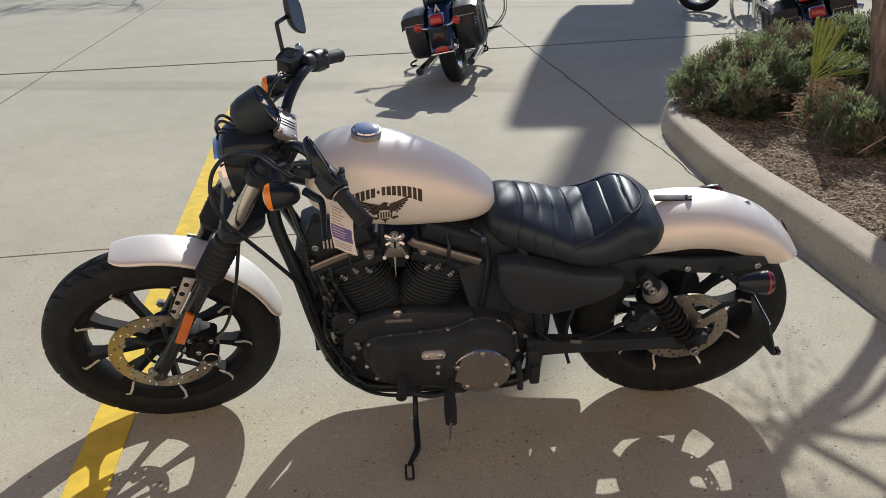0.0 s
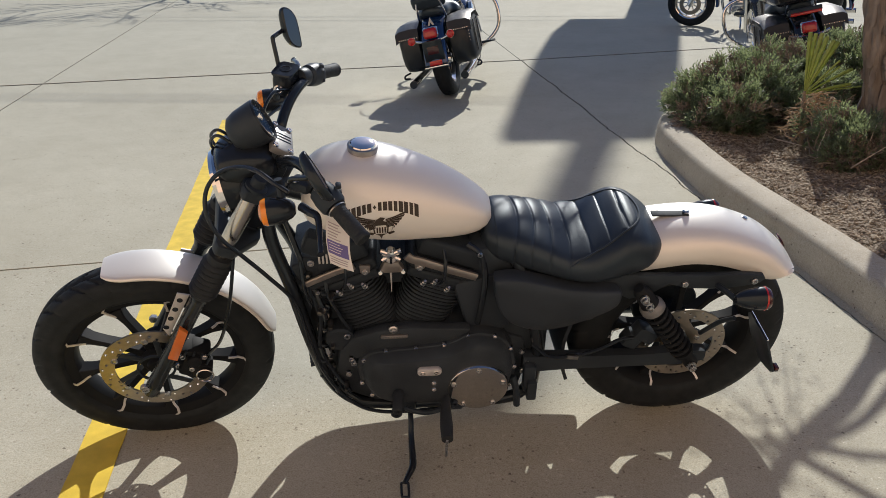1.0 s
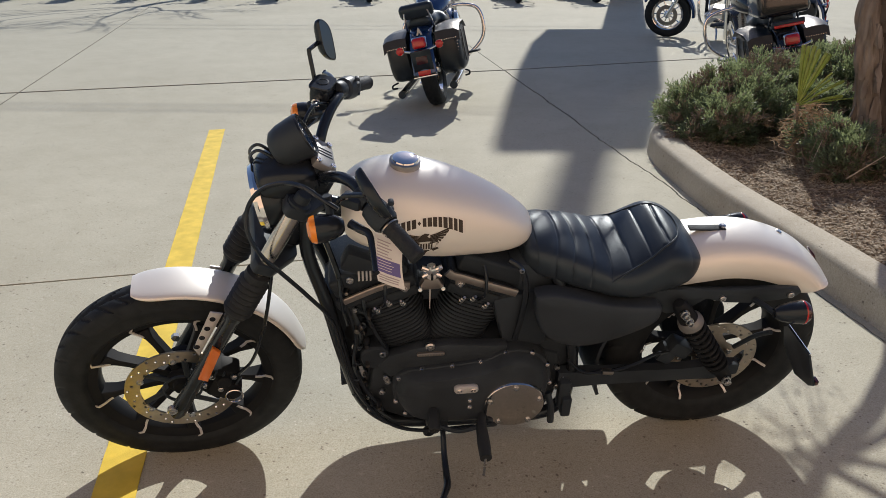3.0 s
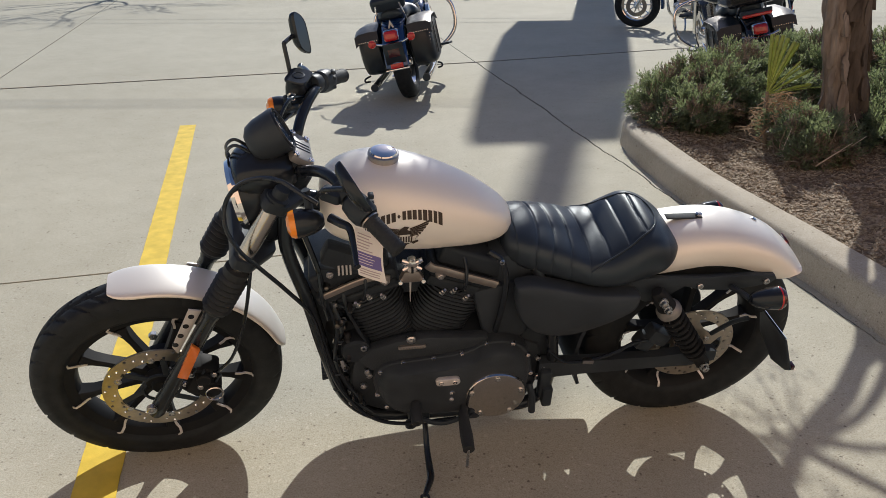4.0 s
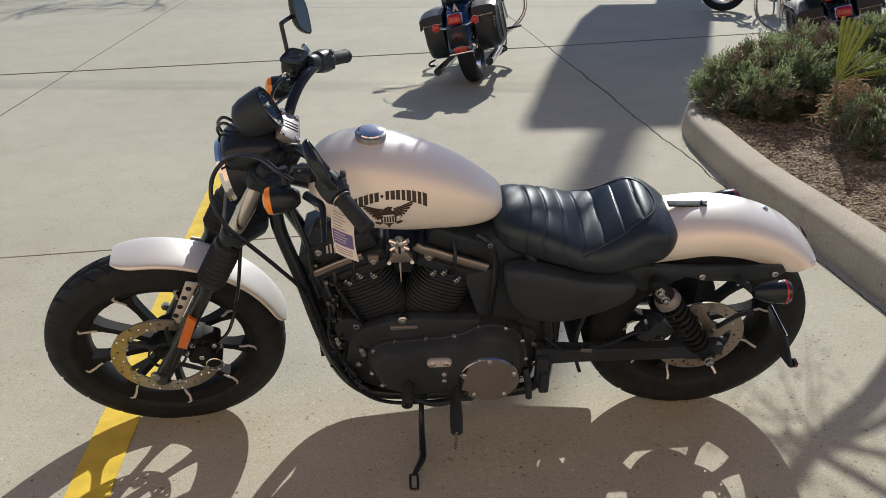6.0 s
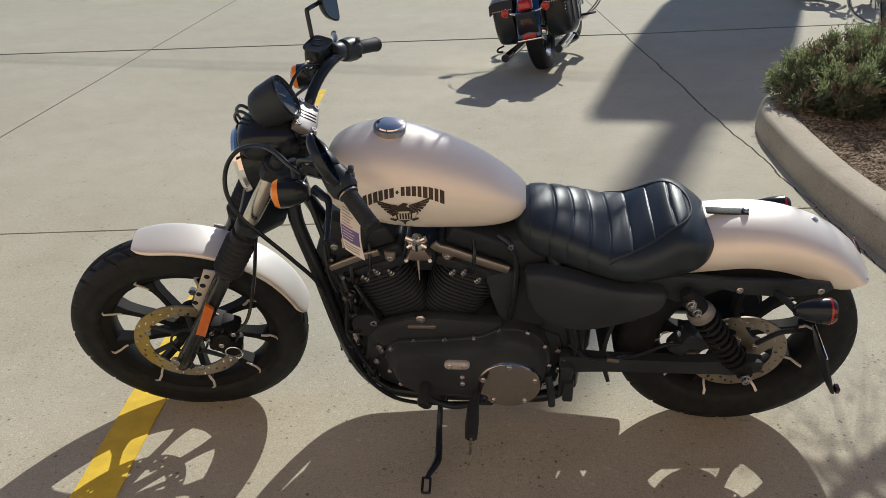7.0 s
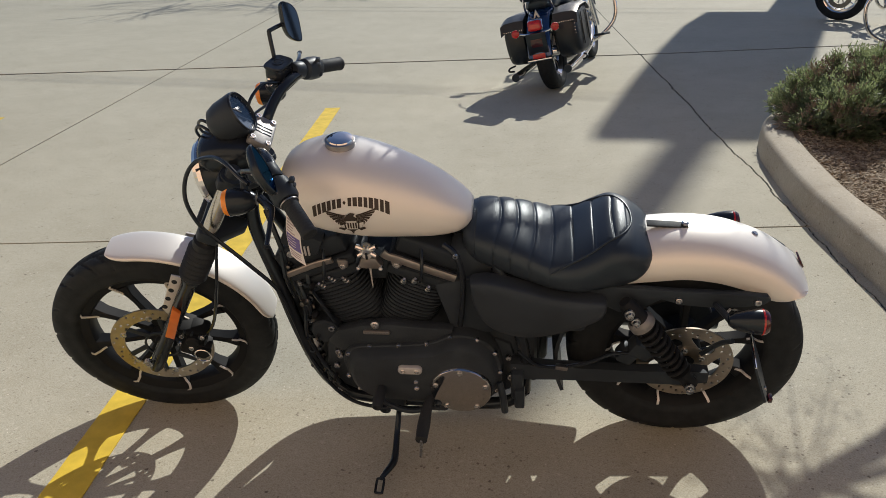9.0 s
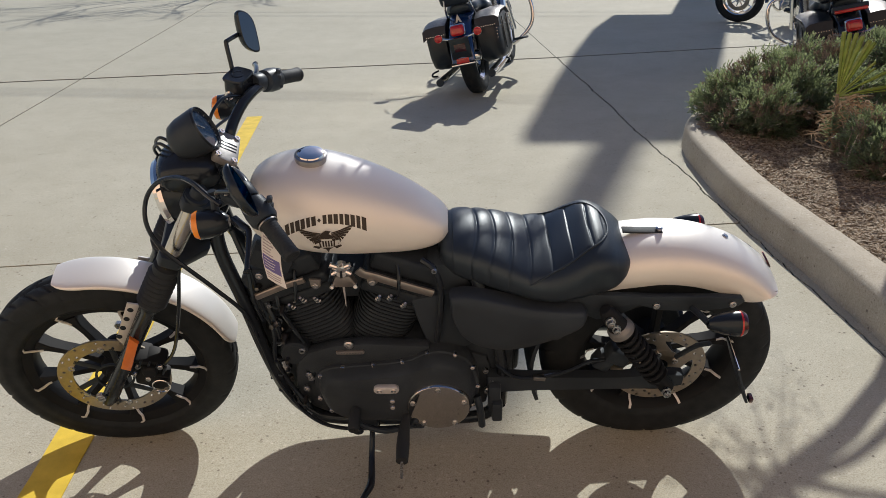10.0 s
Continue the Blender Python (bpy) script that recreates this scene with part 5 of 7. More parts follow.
# outer case, primary cover
P1 = [(-0.925, 0.345), (-0.915, 0.385), (-0.885, 0.410), (-0.82, 0.417), (-0.72, 0.426), (-0.665, 0.438), (-0.625, 0.460), (-0.575, 0.462), (-0.525, 0.435), (-0.50, 0.385), (-0.492, 0.32), (-0.505, 0.255), (-0.545, 0.207), (-0.60, 0.192), (-0.66, 0.205), (-0.70, 0.228), (-0.80, 0.232), (-0.875, 0.245), (-0.912, 0.285)]
ps = [tuple(p) for p in spline(P1 + P1[:1], 97)[:-1]]
pm = (-0.70, 0.325)
rings = [[(pm[0] + (x - pm[0]) * f, y, pm[1] + (z - pm[1]) * f) for x, z in ps] for f, y in ((1.0, -0.10), (1.0, -0.135), (0.99, -0.141), (0.955, -0.143), (0.94, -0.150), (0.90, -0.168), (0.84, -0.178), (0.6, -0.183), (0.2, -0.184))]
pc = part("primary_cover", loft(rings), WRINKLE, bike, "black primary drive cover", smooth=40)
for k, (x, z) in enumerate(((-0.905, 0.385), (-0.845, 0.412), (-0.765, 0.419), (-0.690, 0.429), (-0.625, 0.456), (-0.555, 0.452), (-0.510, 0.405), (-0.497, 0.335), (-0.507, 0.262), (-0.915, 0.30), (-0.89, 0.25), (-0.80, 0.236), (-0.71, 0.233), (-0.72, 0.330), (-0.72, 0.305))):
    part("cover_screw", bolt((x, -0.139 if k < 13 else -0.181, z), (0, -1, 0), 0.0072, 0.009), CHROME, pc)
DC = (-0.600, -0.178, 0.305)
dc = part("derby_cover", lathe([(0.083, 0.0), (0.083, 0.010), (0.080, 0.0145), (0.072, 0.0165), (0.03, 0.0185), (0, 0.019)], DC, (0, -1, 0), 64), CHROME, bike, "round polished chrome clutch cover")
dc.data.materials[0] = mat("polished grey chrome", (0.62, 0.60, 0.58), 0.09, 1.0, vary=0.06, rvary=0.03)
for k in range(5):
    a = radians(90 + 72 * k)
    part("derby_screw", bolt((DC[0] + 0.070 * math.cos(a), DC[1] - 0.015, DC[2] + 0.070 * math.sin(a)), (0, -1, 0), 0.0075, 0.005), STEEL, dc)
part("inspection_cover", plate(stadium(-0.752, -0.712, 0.377, 0.0125), -0.194, -0.180, 0.003), ALU, pc, "small oblong polished cover")
for x in (-0.750, -0.714):
    part("inspection_screw", bolt((x, -0.192, 0.376), (0, -1, 0), 0.0065, 0.004), CHROME, pc)
part("gearcase_cover", plate([(-0.96, 0.42), (-0.93, 0.455), (-0.86, 0.478), (-0.78, 0.484), (-0.70, 0.476), (-0.62, 0.47), (-0.62, 0.43), (-0.78, 0.40), (-0.93, 0.38)], -0.132, -0.10, 0.006), WRINKLE, bike)
nb = part("name_bar", plate(stadium(-0.852, -0.790, 0.460, 0.0055), -0.139, -0.131, 0.002), TRIM, bike, "small grey nameplate with worn engraving")
for k in range(9):
    part("engraving", box((-0.850 + 0.0072 * k, -0.1393, 0.460), (0.0045, 0.001, 0.004), 0), GREYMETAL, nb)
part("timing_bolt", merge(lathe([(0.0125, 0), (0.0125, 0.008), (0.009, 0.011), (0.006, 0.011), (0.005, 0.006), (0, 0.006)], (-0.823, -0.126, 0.483), (0, -1, 0), 18)), STEEL, bike)
for x, z in ((-0.915, 0.437), (-0.938, 0.372), (-0.934, 0.358), (-0.950, 0.318), (-0.945, 0.46)):
    part("case_bolt", bolt((x, -0.120, z), (0, -1, 0), 0.0095, 0.010), STEEL, bike)
part("cam_cover", plate([(-1.005, 0.24), (-0.99, 0.36), (-0.93, 0.43), (-0.80, 0.45), (-0.64, 0.44), (-0.56, 0.38), (-0.55, 0.24), (-0.62, 0.165), (-0.80, 0.155), (-0.94, 0.175)], 0.11, 0.192, 0.012), WRINKLE, bike, "black gear cover on the far side")
part("oil_filter", lathe([(0.036, 0), (0.038, 0.004), (0.038, 0.075), (0.033, 0.082), (0, 0.082)], (-0.965, -0.045, 0.445), (0, -1, 0), 32), FIN, bike)
part("regulator", merge(*[box((-1.045, -0.01, 0.30 + 0.014 * k), (0.03, 0.12, 0.006), 0.001, (0, -12, 0)) for k in range(9)], box((-1.03, -0.01, 0.356), (0.02, 0.12, 0.12), 0.003, (0, -12, 0))), SATIN, bike, "finned black regulator")
part("horn", merge(lathe([(0.030, 0), (0.036, 0.01), (0.036, 0.025), (0.02, 0.035), (0, 0.036)], (-1.010, -0.05, 0.50), (-0.5, -1, 0.1), 28), box((-1.00, -0.04, 0.52), (0.05, 0.03, 0.08), 0.006)), WHEELBLACK, bike)
part("ignition_coil", merge(box((-0.985, -0.085, 0.735), (0.10, 0.05, 0.055), 0.010, (0, 25, 0)), box((-1.02, -0.075, 0.67), (0.05, 0.04, 0.07), 0.010)), FIN, bike)
part("wire_harness", tube([(-1.075, -0.06, 0.80), (-1.045, -0.09, 0.70), (-1.03, -0.10, 0.60), (-1.01, -0.11, 0.52), (-1.02, -0.11, 0.42), (-1.0, -0.11, 0.33), (-0.95, -0.13, 0.25)], 0.007, 8, 50), BLACK, bike)
part("vent_hose", tube([(-0.63, -0.105, 0.735), (-0.60, -0.12, 0.715), (-0.585, -0.125, 0.65), (-0.59, -0.125, 0.56), (-0.60, -0.12, 0.48)], 0.008, 8, 40), BLACK, bike)
part("intake_body", merge(box((-0.815, 0.02, 0.60), (0.09, 0.12, 0.08), 0.012), lathe([(0.09, 0), (0.095, 0.012), (0.095, 0.045), (0.085, 0.055), (0, 0.056)], (-0.80, 0.12, 0.60), (0, 1, 0), 40)), WRINKLE, bike)
for way in ([(-0.95, 0.11, 0.50), (-1.045, 0.155, 0.40), (-1.015, 0.19, 0.235), (-0.94, 0.205, 0.170), (-0.83, 0.205, 0.152), (-0.68, 0.207, 0.140)],
            [(-0.66, 0.11, 0.50), (-0.64, 0.155, 0.40), (-0.60, 0.19, 0.28), (-0.56, 0.205, 0.258)]):
    part("exhaust_pipe", tube(way, 0.024, 16, 60), BLACK, bike, "black exhaust pipe")
part("front_cover", plate([(-1.085, 0.62), (-1.055, 0.44), (-1.025, 0.30), (-0.975, 0.20), (-0.90, 0.19), (-0.93, 0.45), (-0.99, 0.56), (-1.02, 0.66)], -0.075, 0.07, 0.012), WRINKLE, bike, "black cover behind the down tubes")
part("wiring_box", box((-0.585, -0.02, 0.525), (0.12, 0.18, 0.20), 0.02, (0, -14, 0)), PLASTIC, bike)
part("belly_cover", box((-0.74, 0.02, 0.185), (0.40, 0.22, 0.07), 0.02), WRINKLE, bike)
for ctrl, r, mt in (([(-1.03, -0.085, 0.62), (-1.005, -0.11, 0.56), (-1.0, -0.105, 0.50), (-1.02, -0.10, 0.44)], 0.008, BLACK), ([(-0.99, -0.08, 0.66), (-0.985, -0.11, 0.60), (-0.965, -0.105, 0.53), (-0.94, -0.11, 0.47)], 0.006, BLACK),
                    ([(-1.01, -0.09, 0.33), (-0.985, -0.115, 0.30), (-0.97, -0.12, 0.25), (-0.93, -0.13, 0.215)], 0.007, BLACK), ([(-1.045, -0.10, 0.70), (-1.04, -0.12, 0.63), (-1.03, -0.115, 0.56)], 0.0045, BLACK)):
    part("hose", tube(ctrl, r, 8, 30), mt, bike)
for p, wv2, r in (((-1.0, -0.105, 0.545), (-0.3, -1, 0.2), 0.011), ((-0.985, -0.108, 0.50), (0, -1, 0), 0.009), ((-1.028, -0.09, 0.655), (0, -1, 0.3), 0.008), ((-0.975, -0.11, 0.60), (0, -1, 0), 0.007), ((-0.96, -0.118, 0.275), (0, -1, 0), 0.007), ((-0.985, -0.112, 0.435), (0, -1, 0), 0.008)):
    part("hose_fitting", lathe([(r, 0), (r, 0.012), (r * 0.7, 0.016), (r * 0.6, 0.03), (0, 0.031)], p, wv2, 10), DARKSTEEL, bike)
part("chrome_clip", box((-1.0, -0.108, 0.385), (0.010, 0.008, 0.045), 0.002, (0, -10, 0)), CHROME, bike)
# small brightwork round the engine
for p, w, r in (((-1.005, -0.10, 0.47), (0, -1, 0), 0.008), ((-1.0, -0.10, 0.385), (0, -1, 0), 0.0085), ((-0.985, -0.115, 0.25), (0, -1, 0), 0.008), ((-0.955, -0.12, 0.22), (0, -1, 0), 0.008), ((-1.01, -0.10, 0.60), (0, -1, 0), 0.007), ((-0.60, -0.12, 0.715), (0, -1, 0), 0.007), ((-0.47, -0.125, 0.30), (0, -1, 0), 0.010), ((-0.46, -0.125, 0.335), (0, -1, 0), 0.009), ((-0.475, -0.12, 0.37), (0, -1, 0), 0.008)):
    part("frame_bolt", bolt(p, w, r, 0.010), STEEL, bike)

# controls, pegs and stand
part("shift_linkage", merge(tube([(-0.50, -0.15, 0.30), (-0.49, -0.165, 0.26), (-0.485, -0.165, 0.20)], 0.010, 10, 10)), SATIN, bike)
fp = part("foot_peg", tube([(-0.685, -0.185, 0.268), (-0.691, -0.225, 0.266), (-0.693, -0.28, 0.264), (-0.694, -0.325, 0.262)], [0.010, 0.0145, 0.0175, 0.0155], 16, 12), GRIP, bike, "folding black rubber foot peg")
part("peg_feeler", lathe([(0.004, 0), (0.004, 0.055), (0.0035, 0.058), (0, 0.058)], (-0.694, -0.322, 0.260), (-0.07, -0.2, -0.97), 10), STEEL, fp, "thin metal feeler pin")
part("peg_mount", merge(box((-0.665, -0.165, 0.245), (0.055, 0.05, 0.06), 0.010), bolt((-0.665, -0.19, 0.252), (0, -1, 0), 0.010, 0.010)), SATIN, bike)
part("shift_lever", tube([(-0.665, -0.19, 0.240), (-0.74, -0.20, 0.226), (-0.80, -0.200, 0.250), (-0.815, -0.205, 0.285)], 0.007, 10, 20), SATIN, bike)
part("shift_peg", lathe([(0.0, -0.005), (0.013, -0.004), (0.015, 0.004), (0.015, 0.055), (0.012, 0.060), (0.006, 0.060), (0.005, 0.056), (0, 0.056)], (-0.817, -0.190, 0.298), (-0.05, -1, -0.1), 20), GRIP, bike, "black rubber shift peg")
part("passenger_peg_mount", merge(box((-0.452, -0.14, 0.285), (0.034, 0.03, 0.10), 0.008), box((-0.445, -0.155, 0.25), (0.028, 0.028, 0.07), 0.006)), SATIN, bike)
inv = BIKE.inverted()
heel = inv @ Vector((-0.016, -0.210, 0.020))
toe = inv @ Vector((-0.012, -0.250, 0.0065))
top = Vector((-0.795, -0.10, 0.185))
stnd = part("side_stand", tube([top] + [inv @ Vector(p) for p in ((-0.008, -0.022, 0.125), (-0.004, -0.074, 0.068), (0.001, -0.118, 0.036), (0.002, -0.150, 0.028), (-0.009, -0.190, 0.024))] + [heel], [0.008, 0.0075, 0.0085, 0.010, 0.0105, 0.008, 0.006], 12, 44), BLACK, bike, "black side stand folded down to the ground")
wv = (inv.to_3x3() @ Vector((1, 0.05, 0))).normalized() * 0.0095
drop = toe - heel
ring_path = [heel, heel + wv * 0.8, heel + wv + drop * 0.12, heel + wv + drop * 0.88, toe + wv * 0.75, toe - wv * 0.75, heel - wv + drop * 0.88, heel - wv + drop * 0.12, heel - wv * 0.8, heel]
part("stand_foot", tube(ring_path, 0.0035, 8, 70), BLACK, stnd, "bent wire stand foot")
part("stand_spring", tube([(-0.775 + 0.006 * math.cos(t * 40), -0.118 + 0.006 * math.sin(t * 40), 0.19 - 0.06 * t) for t in np.linspace(0, 1, 60)], 0.0016, 5, 60), BLACK, stnd)
part("stand_bracket", merge(box((-0.80, -0.12, 0.185), (0.06, 0.05, 0.05), 0.010), lathe([(0.016, 0), (0.016, 0.012), (0.012, 0.015), (0.007, 0.015), (0.006, 0.010), (0, 0.010)], (-0.825, -0.145, 0.175), (0, -1, 0), 18)), SATIN, bike)

# side-mounted plate holder
f0, n1, dv = Vector((0.104, -0.186, 0.536)), Vector((0.133, -0.305, 0.436)), Vector((0.298, 0.658, -0.691))
pa = [f0, f0.lerp(n1, 0.5) - dv * 0.12, n1 - dv * 0.05, n1, f0.lerp(n1, 0.82) + dv * 0.12, f0.lerp(n1, 0.3) + dv * 0.13, f0 + dv * 0.05]
nn = (pa[1] - pa[0]).cross(pa[4] - pa[0]).normalized()
ph = part("plate_holder", loft([pa, [p + nn * 0.005 for p in pa]]), SATIN, bike, "black side-mounted number plate holder")
part("plate_edge", tube([pa[0] + nn * 0.004, pa[1] + nn * 0.004], 0.0022, 6), CHROME, ph)
part("plate_bolt", bolt(pa[3].lerp(pa[4], 0.3).lerp(pa[0], 0.15) + nn * 0.004, nn, 0.006, 0.005), STEEL, ph)
part("plate_arm", tube([(0.02, -0.118, 0.40), (0.05, -0.15, 0.47), (0.07, -0.18, 0.51)], 0.0065, 10, 14), SATIN, bike)
part("plate_reflector", box(tuple(pa[2].lerp(pa[3], 0.5) + Vector((0.010, 0.004, 0.012))), (0.010, 0.02, 0.014), 0.002), SMOKE, ph)

random.seed(4)
# paper tag on a string at the left grip
tg = [Vector(p) for p in ((-0.980, -0.243, 0.940), (-0.934, -0.316, 0.966), (-0.936, -0.353, 0.868), (-0.983, -0.282, 0.837))]
tn = (tg[1] - tg[0]).cross(tg[3] - tg[0]).normalized()
if tn.y > 0:
    tn = -tn
rows = []
for k in range(9):
    f = k / 8
    a, b = tg[0].lerp(tg[3], f), tg[1].lerp(tg[2], f)
    bow = 0.006 * math.sin(f * math.pi)
    rows.append([a + tn * bow, a.lerp(b, 0.5) + tn * (bow + 0.002), b + tn * bow, b + tn * (bow - 0.0008), a.lerp(b, 0.5) + tn * (bow + 0.0012), a + tn * (bow - 0.0008)])
tag = part("paper_tag", loft(rows), PAPER, bike, "white paper sales tag hanging from the grip", STEER)


def tag_bar(f0, f1, g0, g1, m, name):
    def at(f, g):
        return tg[0].lerp(tg[3], f).lerp(tg[1].lerp(tg[2], f), g) + tn * (0.006 * math.sin(f * math.pi) + 0.002 * (1 - abs(2 * g - 1)) + (0.0012 if m is PAPER else 0.0006))
    rows = []
    for k in range(7):
        f = f0 + (f1 - f0) * k / 6
        gs = [g0, g1] if g0 >= 0.5 or g1 <= 0.5 else [g0, 0.5, g1]
        a = [at(f, g) for g in gs]
        rows.append(a + [p - tn * 0.0005 for p in a[::-1]])
    part(name, loft(rows), m, tag, smooth=0)


for k in range(9):
    f = (0.08 + 0.06 * k) if k < 6 else (0.80 + 0.055 * (k - 6))
    tag_bar(f, f + 0.02, 0.10, 0.5 + 0.4 * random.random(), PRINT, "print_line")
tag_bar(0.44, 0.74, 0.06, 0.94, PURPLE, "print_block")
for k in range(4):
    tag_bar(0.48 + 0.06 * k, 0.492 + 0.06 * k, 0.14, 0.6 + 0.25 * random.random(), PAPER, "print_line")
part("tag_string", tube([tg[0].lerp(tg[1], 0.4), (-0.965, -0.272, 0.975), (-0.972, -0.268, 0.985)], 0.0008, 5, 12), PAPER, tag)

rng = random.Random(8)
for k in range(8):
    z = 0.29 + 0.30 * k / 7
    x = -0.985 - 0.03 * math.sin(k * 0.5) + rng.uniform(-0.015, 0.015)
    part("engine_fitting", lathe([(0.007, 0), (0.009, 0.004), (0.009, 0.012), (0.005, 0.014), (0.005, 0.022), (0, 0.022)], (x + 0.012, -0.085 - 0.02 * rng.random(), z), (rng.uniform(-0.6, 0.6), -1, rng.uniform(-0.6, 0.6)), 8), (STEEL, DARKSTEEL, BLACK, BLACK)[k % 4], bike)
for k in range(6):
    z = 0.30 + 0.06 * k
    part("cable_tie", lathe([(0.0085, -0.003), (0.0100, -0.003), (0.0100, 0.003), (0.0085, 0.003)], (-1.022 + 0.006 * k, -0.108, z), (0.2, 0, 1), 14, loop=True), SATIN, bike)

# twin mufflers on the far side
for x0, x1, z0, z1 in ((-0.70, -0.20, 0.138, 0.188), (-0.57, 0.135, 0.252, 0.224)):
    a, b = Vector((x0, 0.205, z0)), Vector((x1, 0.222, z1))
    L = (b - a).length
    mf = part("muffler", lathe([(0.022, 0), (0.030, 0.03), (0.043, 0.08), (0.045, L - 0.02), (0.044, L), (0.036, L), (0.034, L - 0.06), (0, L - 0.06)], a, b - a, 32), BLACK, bike, "black straight muffler")
    part("muffler_strap", lathe([(0.0455, 0.26), (0.048, 0.26), (0.048, 0.285), (0.0455, 0.285)], a, b - a, 32, loop=True), SATIN, mf)

part("gearbox_tail", box((-0.435, 0.02, 0.30), (0.09, 0.16, 0.20), 0.02), FIN, bike)
part("drive_cover", box((-0.41, 0.06, 0.27), (0.08, 0.05, 0.15), 0.015), FIN, bike)

# ---- the touring motorcycles further off ----


def tourer(m, label, paint=NAVY, rack=False):
    t = thing("touring_motorcycle", m, label, "motorcycle", "parked touring motorcycles")
    for nm, cx, cz, R, half, bead in (("rear_wheel", 0.0, 0.315, 0.315, 0.068, 0.205), ("front_wheel", -1.63, 0.32, 0.32, 0.055, 0.215)):
        c = Vector((cx, 0, cz))
        w = part(nm, lathe([(bead, -half * 0.7), (bead + 0.006, -half * 0.6), (bead - 0.02, 0), (bead + 0.006, half * 0.6), (bead, half * 0.7), (bead - 0.03, half * 0.3), (bead - 0.03, -half * 0.3)], c, n=48, loop=True), CHROME, t, "chrome-rimmed wheel")
        part("tyre", tyre(c, R, half, bead, half * 0.7, 30, 120), RUBBER, w)
        part("hub", lathe([(0, -0.07), (0.04, -0.065), (0.05, -0.03), (0.03, 0), (0.05, 0.03), (0.04, 0.065), (0, 0.07)], c, n=24), CHROME, w)
        for k in range(10):
            a = 2 * math.pi * k / 10
            part("spoke", tube([c + Vector((math.cos(a) * 0.04, 0, math.sin(a) * 0.04)), c + Vector((math.cos(a) * (bead - 0.02), 0, math.sin(a) * (bead - 0.02)))], 0.008, 6), CHROME, w)
        part("brake_disc", lathe([(0.09, -0.075), (0.145, -0.075), (0.145, -0.07), (0.09, -0.07)], c, n=40, loop=True), DISC, w)
    for nm, cx, cz, a0, a1, R, hw in (("rear_fender", 0.0, 0.315, 2, 135, 0.355, 0.10), ("front_fender", -1.63, 0.32, -5, 150, 0.345, 0.075)):
        rings = []
        for a in np.linspace(radians(a0), radians(a1), 36):
            o = [(R + 0.035 * math.cos(u * math.pi / 2) ** 0.7 if abs(u) < 1 else R, hw * math.sin(u * math.pi / 2)) for u in np.linspace(-1, 1, 13)]
            ring = o + [(r - 0.006, y * 0.95) for r, y in o[::-1]]
            rings.append([Vector((cx + math.cos(a) * r, y, cz + math.sin(a) * r)) for r, y in ring])
        part(nm, loft(rings), paint, t, "deep blue fender", smooth=60)
    # badge on the rear fender
    e = None if rack else part("fender_badge", loft([[Vector((0.250 + dx, y, 0.662 - dx * 0.9 + z)) for y, z in ((-0.026, -0.026), (0, 0.036), (0.026, -0.026), (0.012, -0.026), (0, -0.002), (-0.012, -0.026))] for dx in (0.0, 0.006)]), BRUSHED, t, "silver triangular badge")
    tl = part("tail_lamp", box((0.365, 0, 0.580), (0.05, 0.115, 0.085), 0.022, (0, -14, 0), 4), RED, t, "large red tail lamp")
    part("lamp_bezel", box((0.345, 0, 0.582), (0.045, 0.130, 0.098), 0.024, (0, -14, 0), 4), CHROME, tl)
    part("light_bar", tube([(0.36, -0.155, 0.540), (0.375, -0.08, 0.522), (0.378, 0, 0.516), (0.375, 0.08, 0.522), (0.36, 0.155, 0.540)], 0.009, 10, 30), CHROME, t)
    for sd in () if rack else (-1, 1):
        sg = part("turn_signal", lathe([(0, -0.04), (0.02, -0.036), (0.032, -0.01), (0.033, 0), (0, 0)], (0.375, 0.165 * sd, 0.545), (1, 0, 0), 22), CHROME, t)
        part("lens", lathe([(0.0325, 0), (0.031, 0.012), (0.018, 0.020), (0, 0.022)], (0.375, 0.165 * sd, 0.545), (1, 0, 0), 22), RED, sg, "round red lens")
    pl = part("fender_tip", box((0.388, 0, 0.440), (0.016, 0.165, 0.17), 0.005, (0, 8, 0)), BLACK, t, "black fender tip")
    part("smoked_panel", box((0.397, 0, 0.445), (0.005, 0.095, 0.065), 0.002, (0, 8, 0)), SMOKE, pl, "smoked red panel")
    part("low_reflector", box((0.392, 0, 0.340), (0.012, 0.105, 0.040), 0.004), RED, t, "red reflector")
    part("reflector_bar", box((0.39, 0, 0.310), (0.016, 0.20, 0.014), 0.004), CHROME, t)
    # saddlebags
    for sd in (-1, 1):
        rings = []
        for f, y in ((0.90, 0.118), (1.0, 0.135), (1.02, 0.19), (1.0, 0.26), (0.95, 0.295), (0.80, 0.312), (0.4, 0.318)):
            o = [(-0.30, 0.32), (-0.32, 0.44), (-0.28, 0.60), (-0.16, 0.655), (0.10, 0.655), (0.22, 0.625), (0.27, 0.52), (0.25, 0.36), (0.16, 0.275), (-0.10, 0.262), (-0.24, 0.28)]
            o = [tuple(p) for p in spline(o + o[:1], 45)[:-1]]
            rings.append([((x + 0.03) * f - 0.03, y * sd, (z - 0.46) * f + 0.46) for x, z in o])
        bg = part("saddlebag", loft(rings), BAG, t, "studded black leather saddlebag", smooth=50)
        lid = [[(x, y * sd, z) for x, z in ((-0.31, 0.60 + d), (-0.18, 0.668 + d), (0.11, 0.668 + d), (0.245, 0.63 + d), (0.27, 0.55 + d), (0.255, 0.55), (0.225, 0.615), (0.10, 0.65), (-0.17, 0.65), (-0.29, 0.59))] for y, d in ((0.125, 0.0), (0.20, 0.006), (0.29, 0.0), (0.325, -0.02))]
        part("bag_lid", loft(lid), BAG, bg, "leather flap")
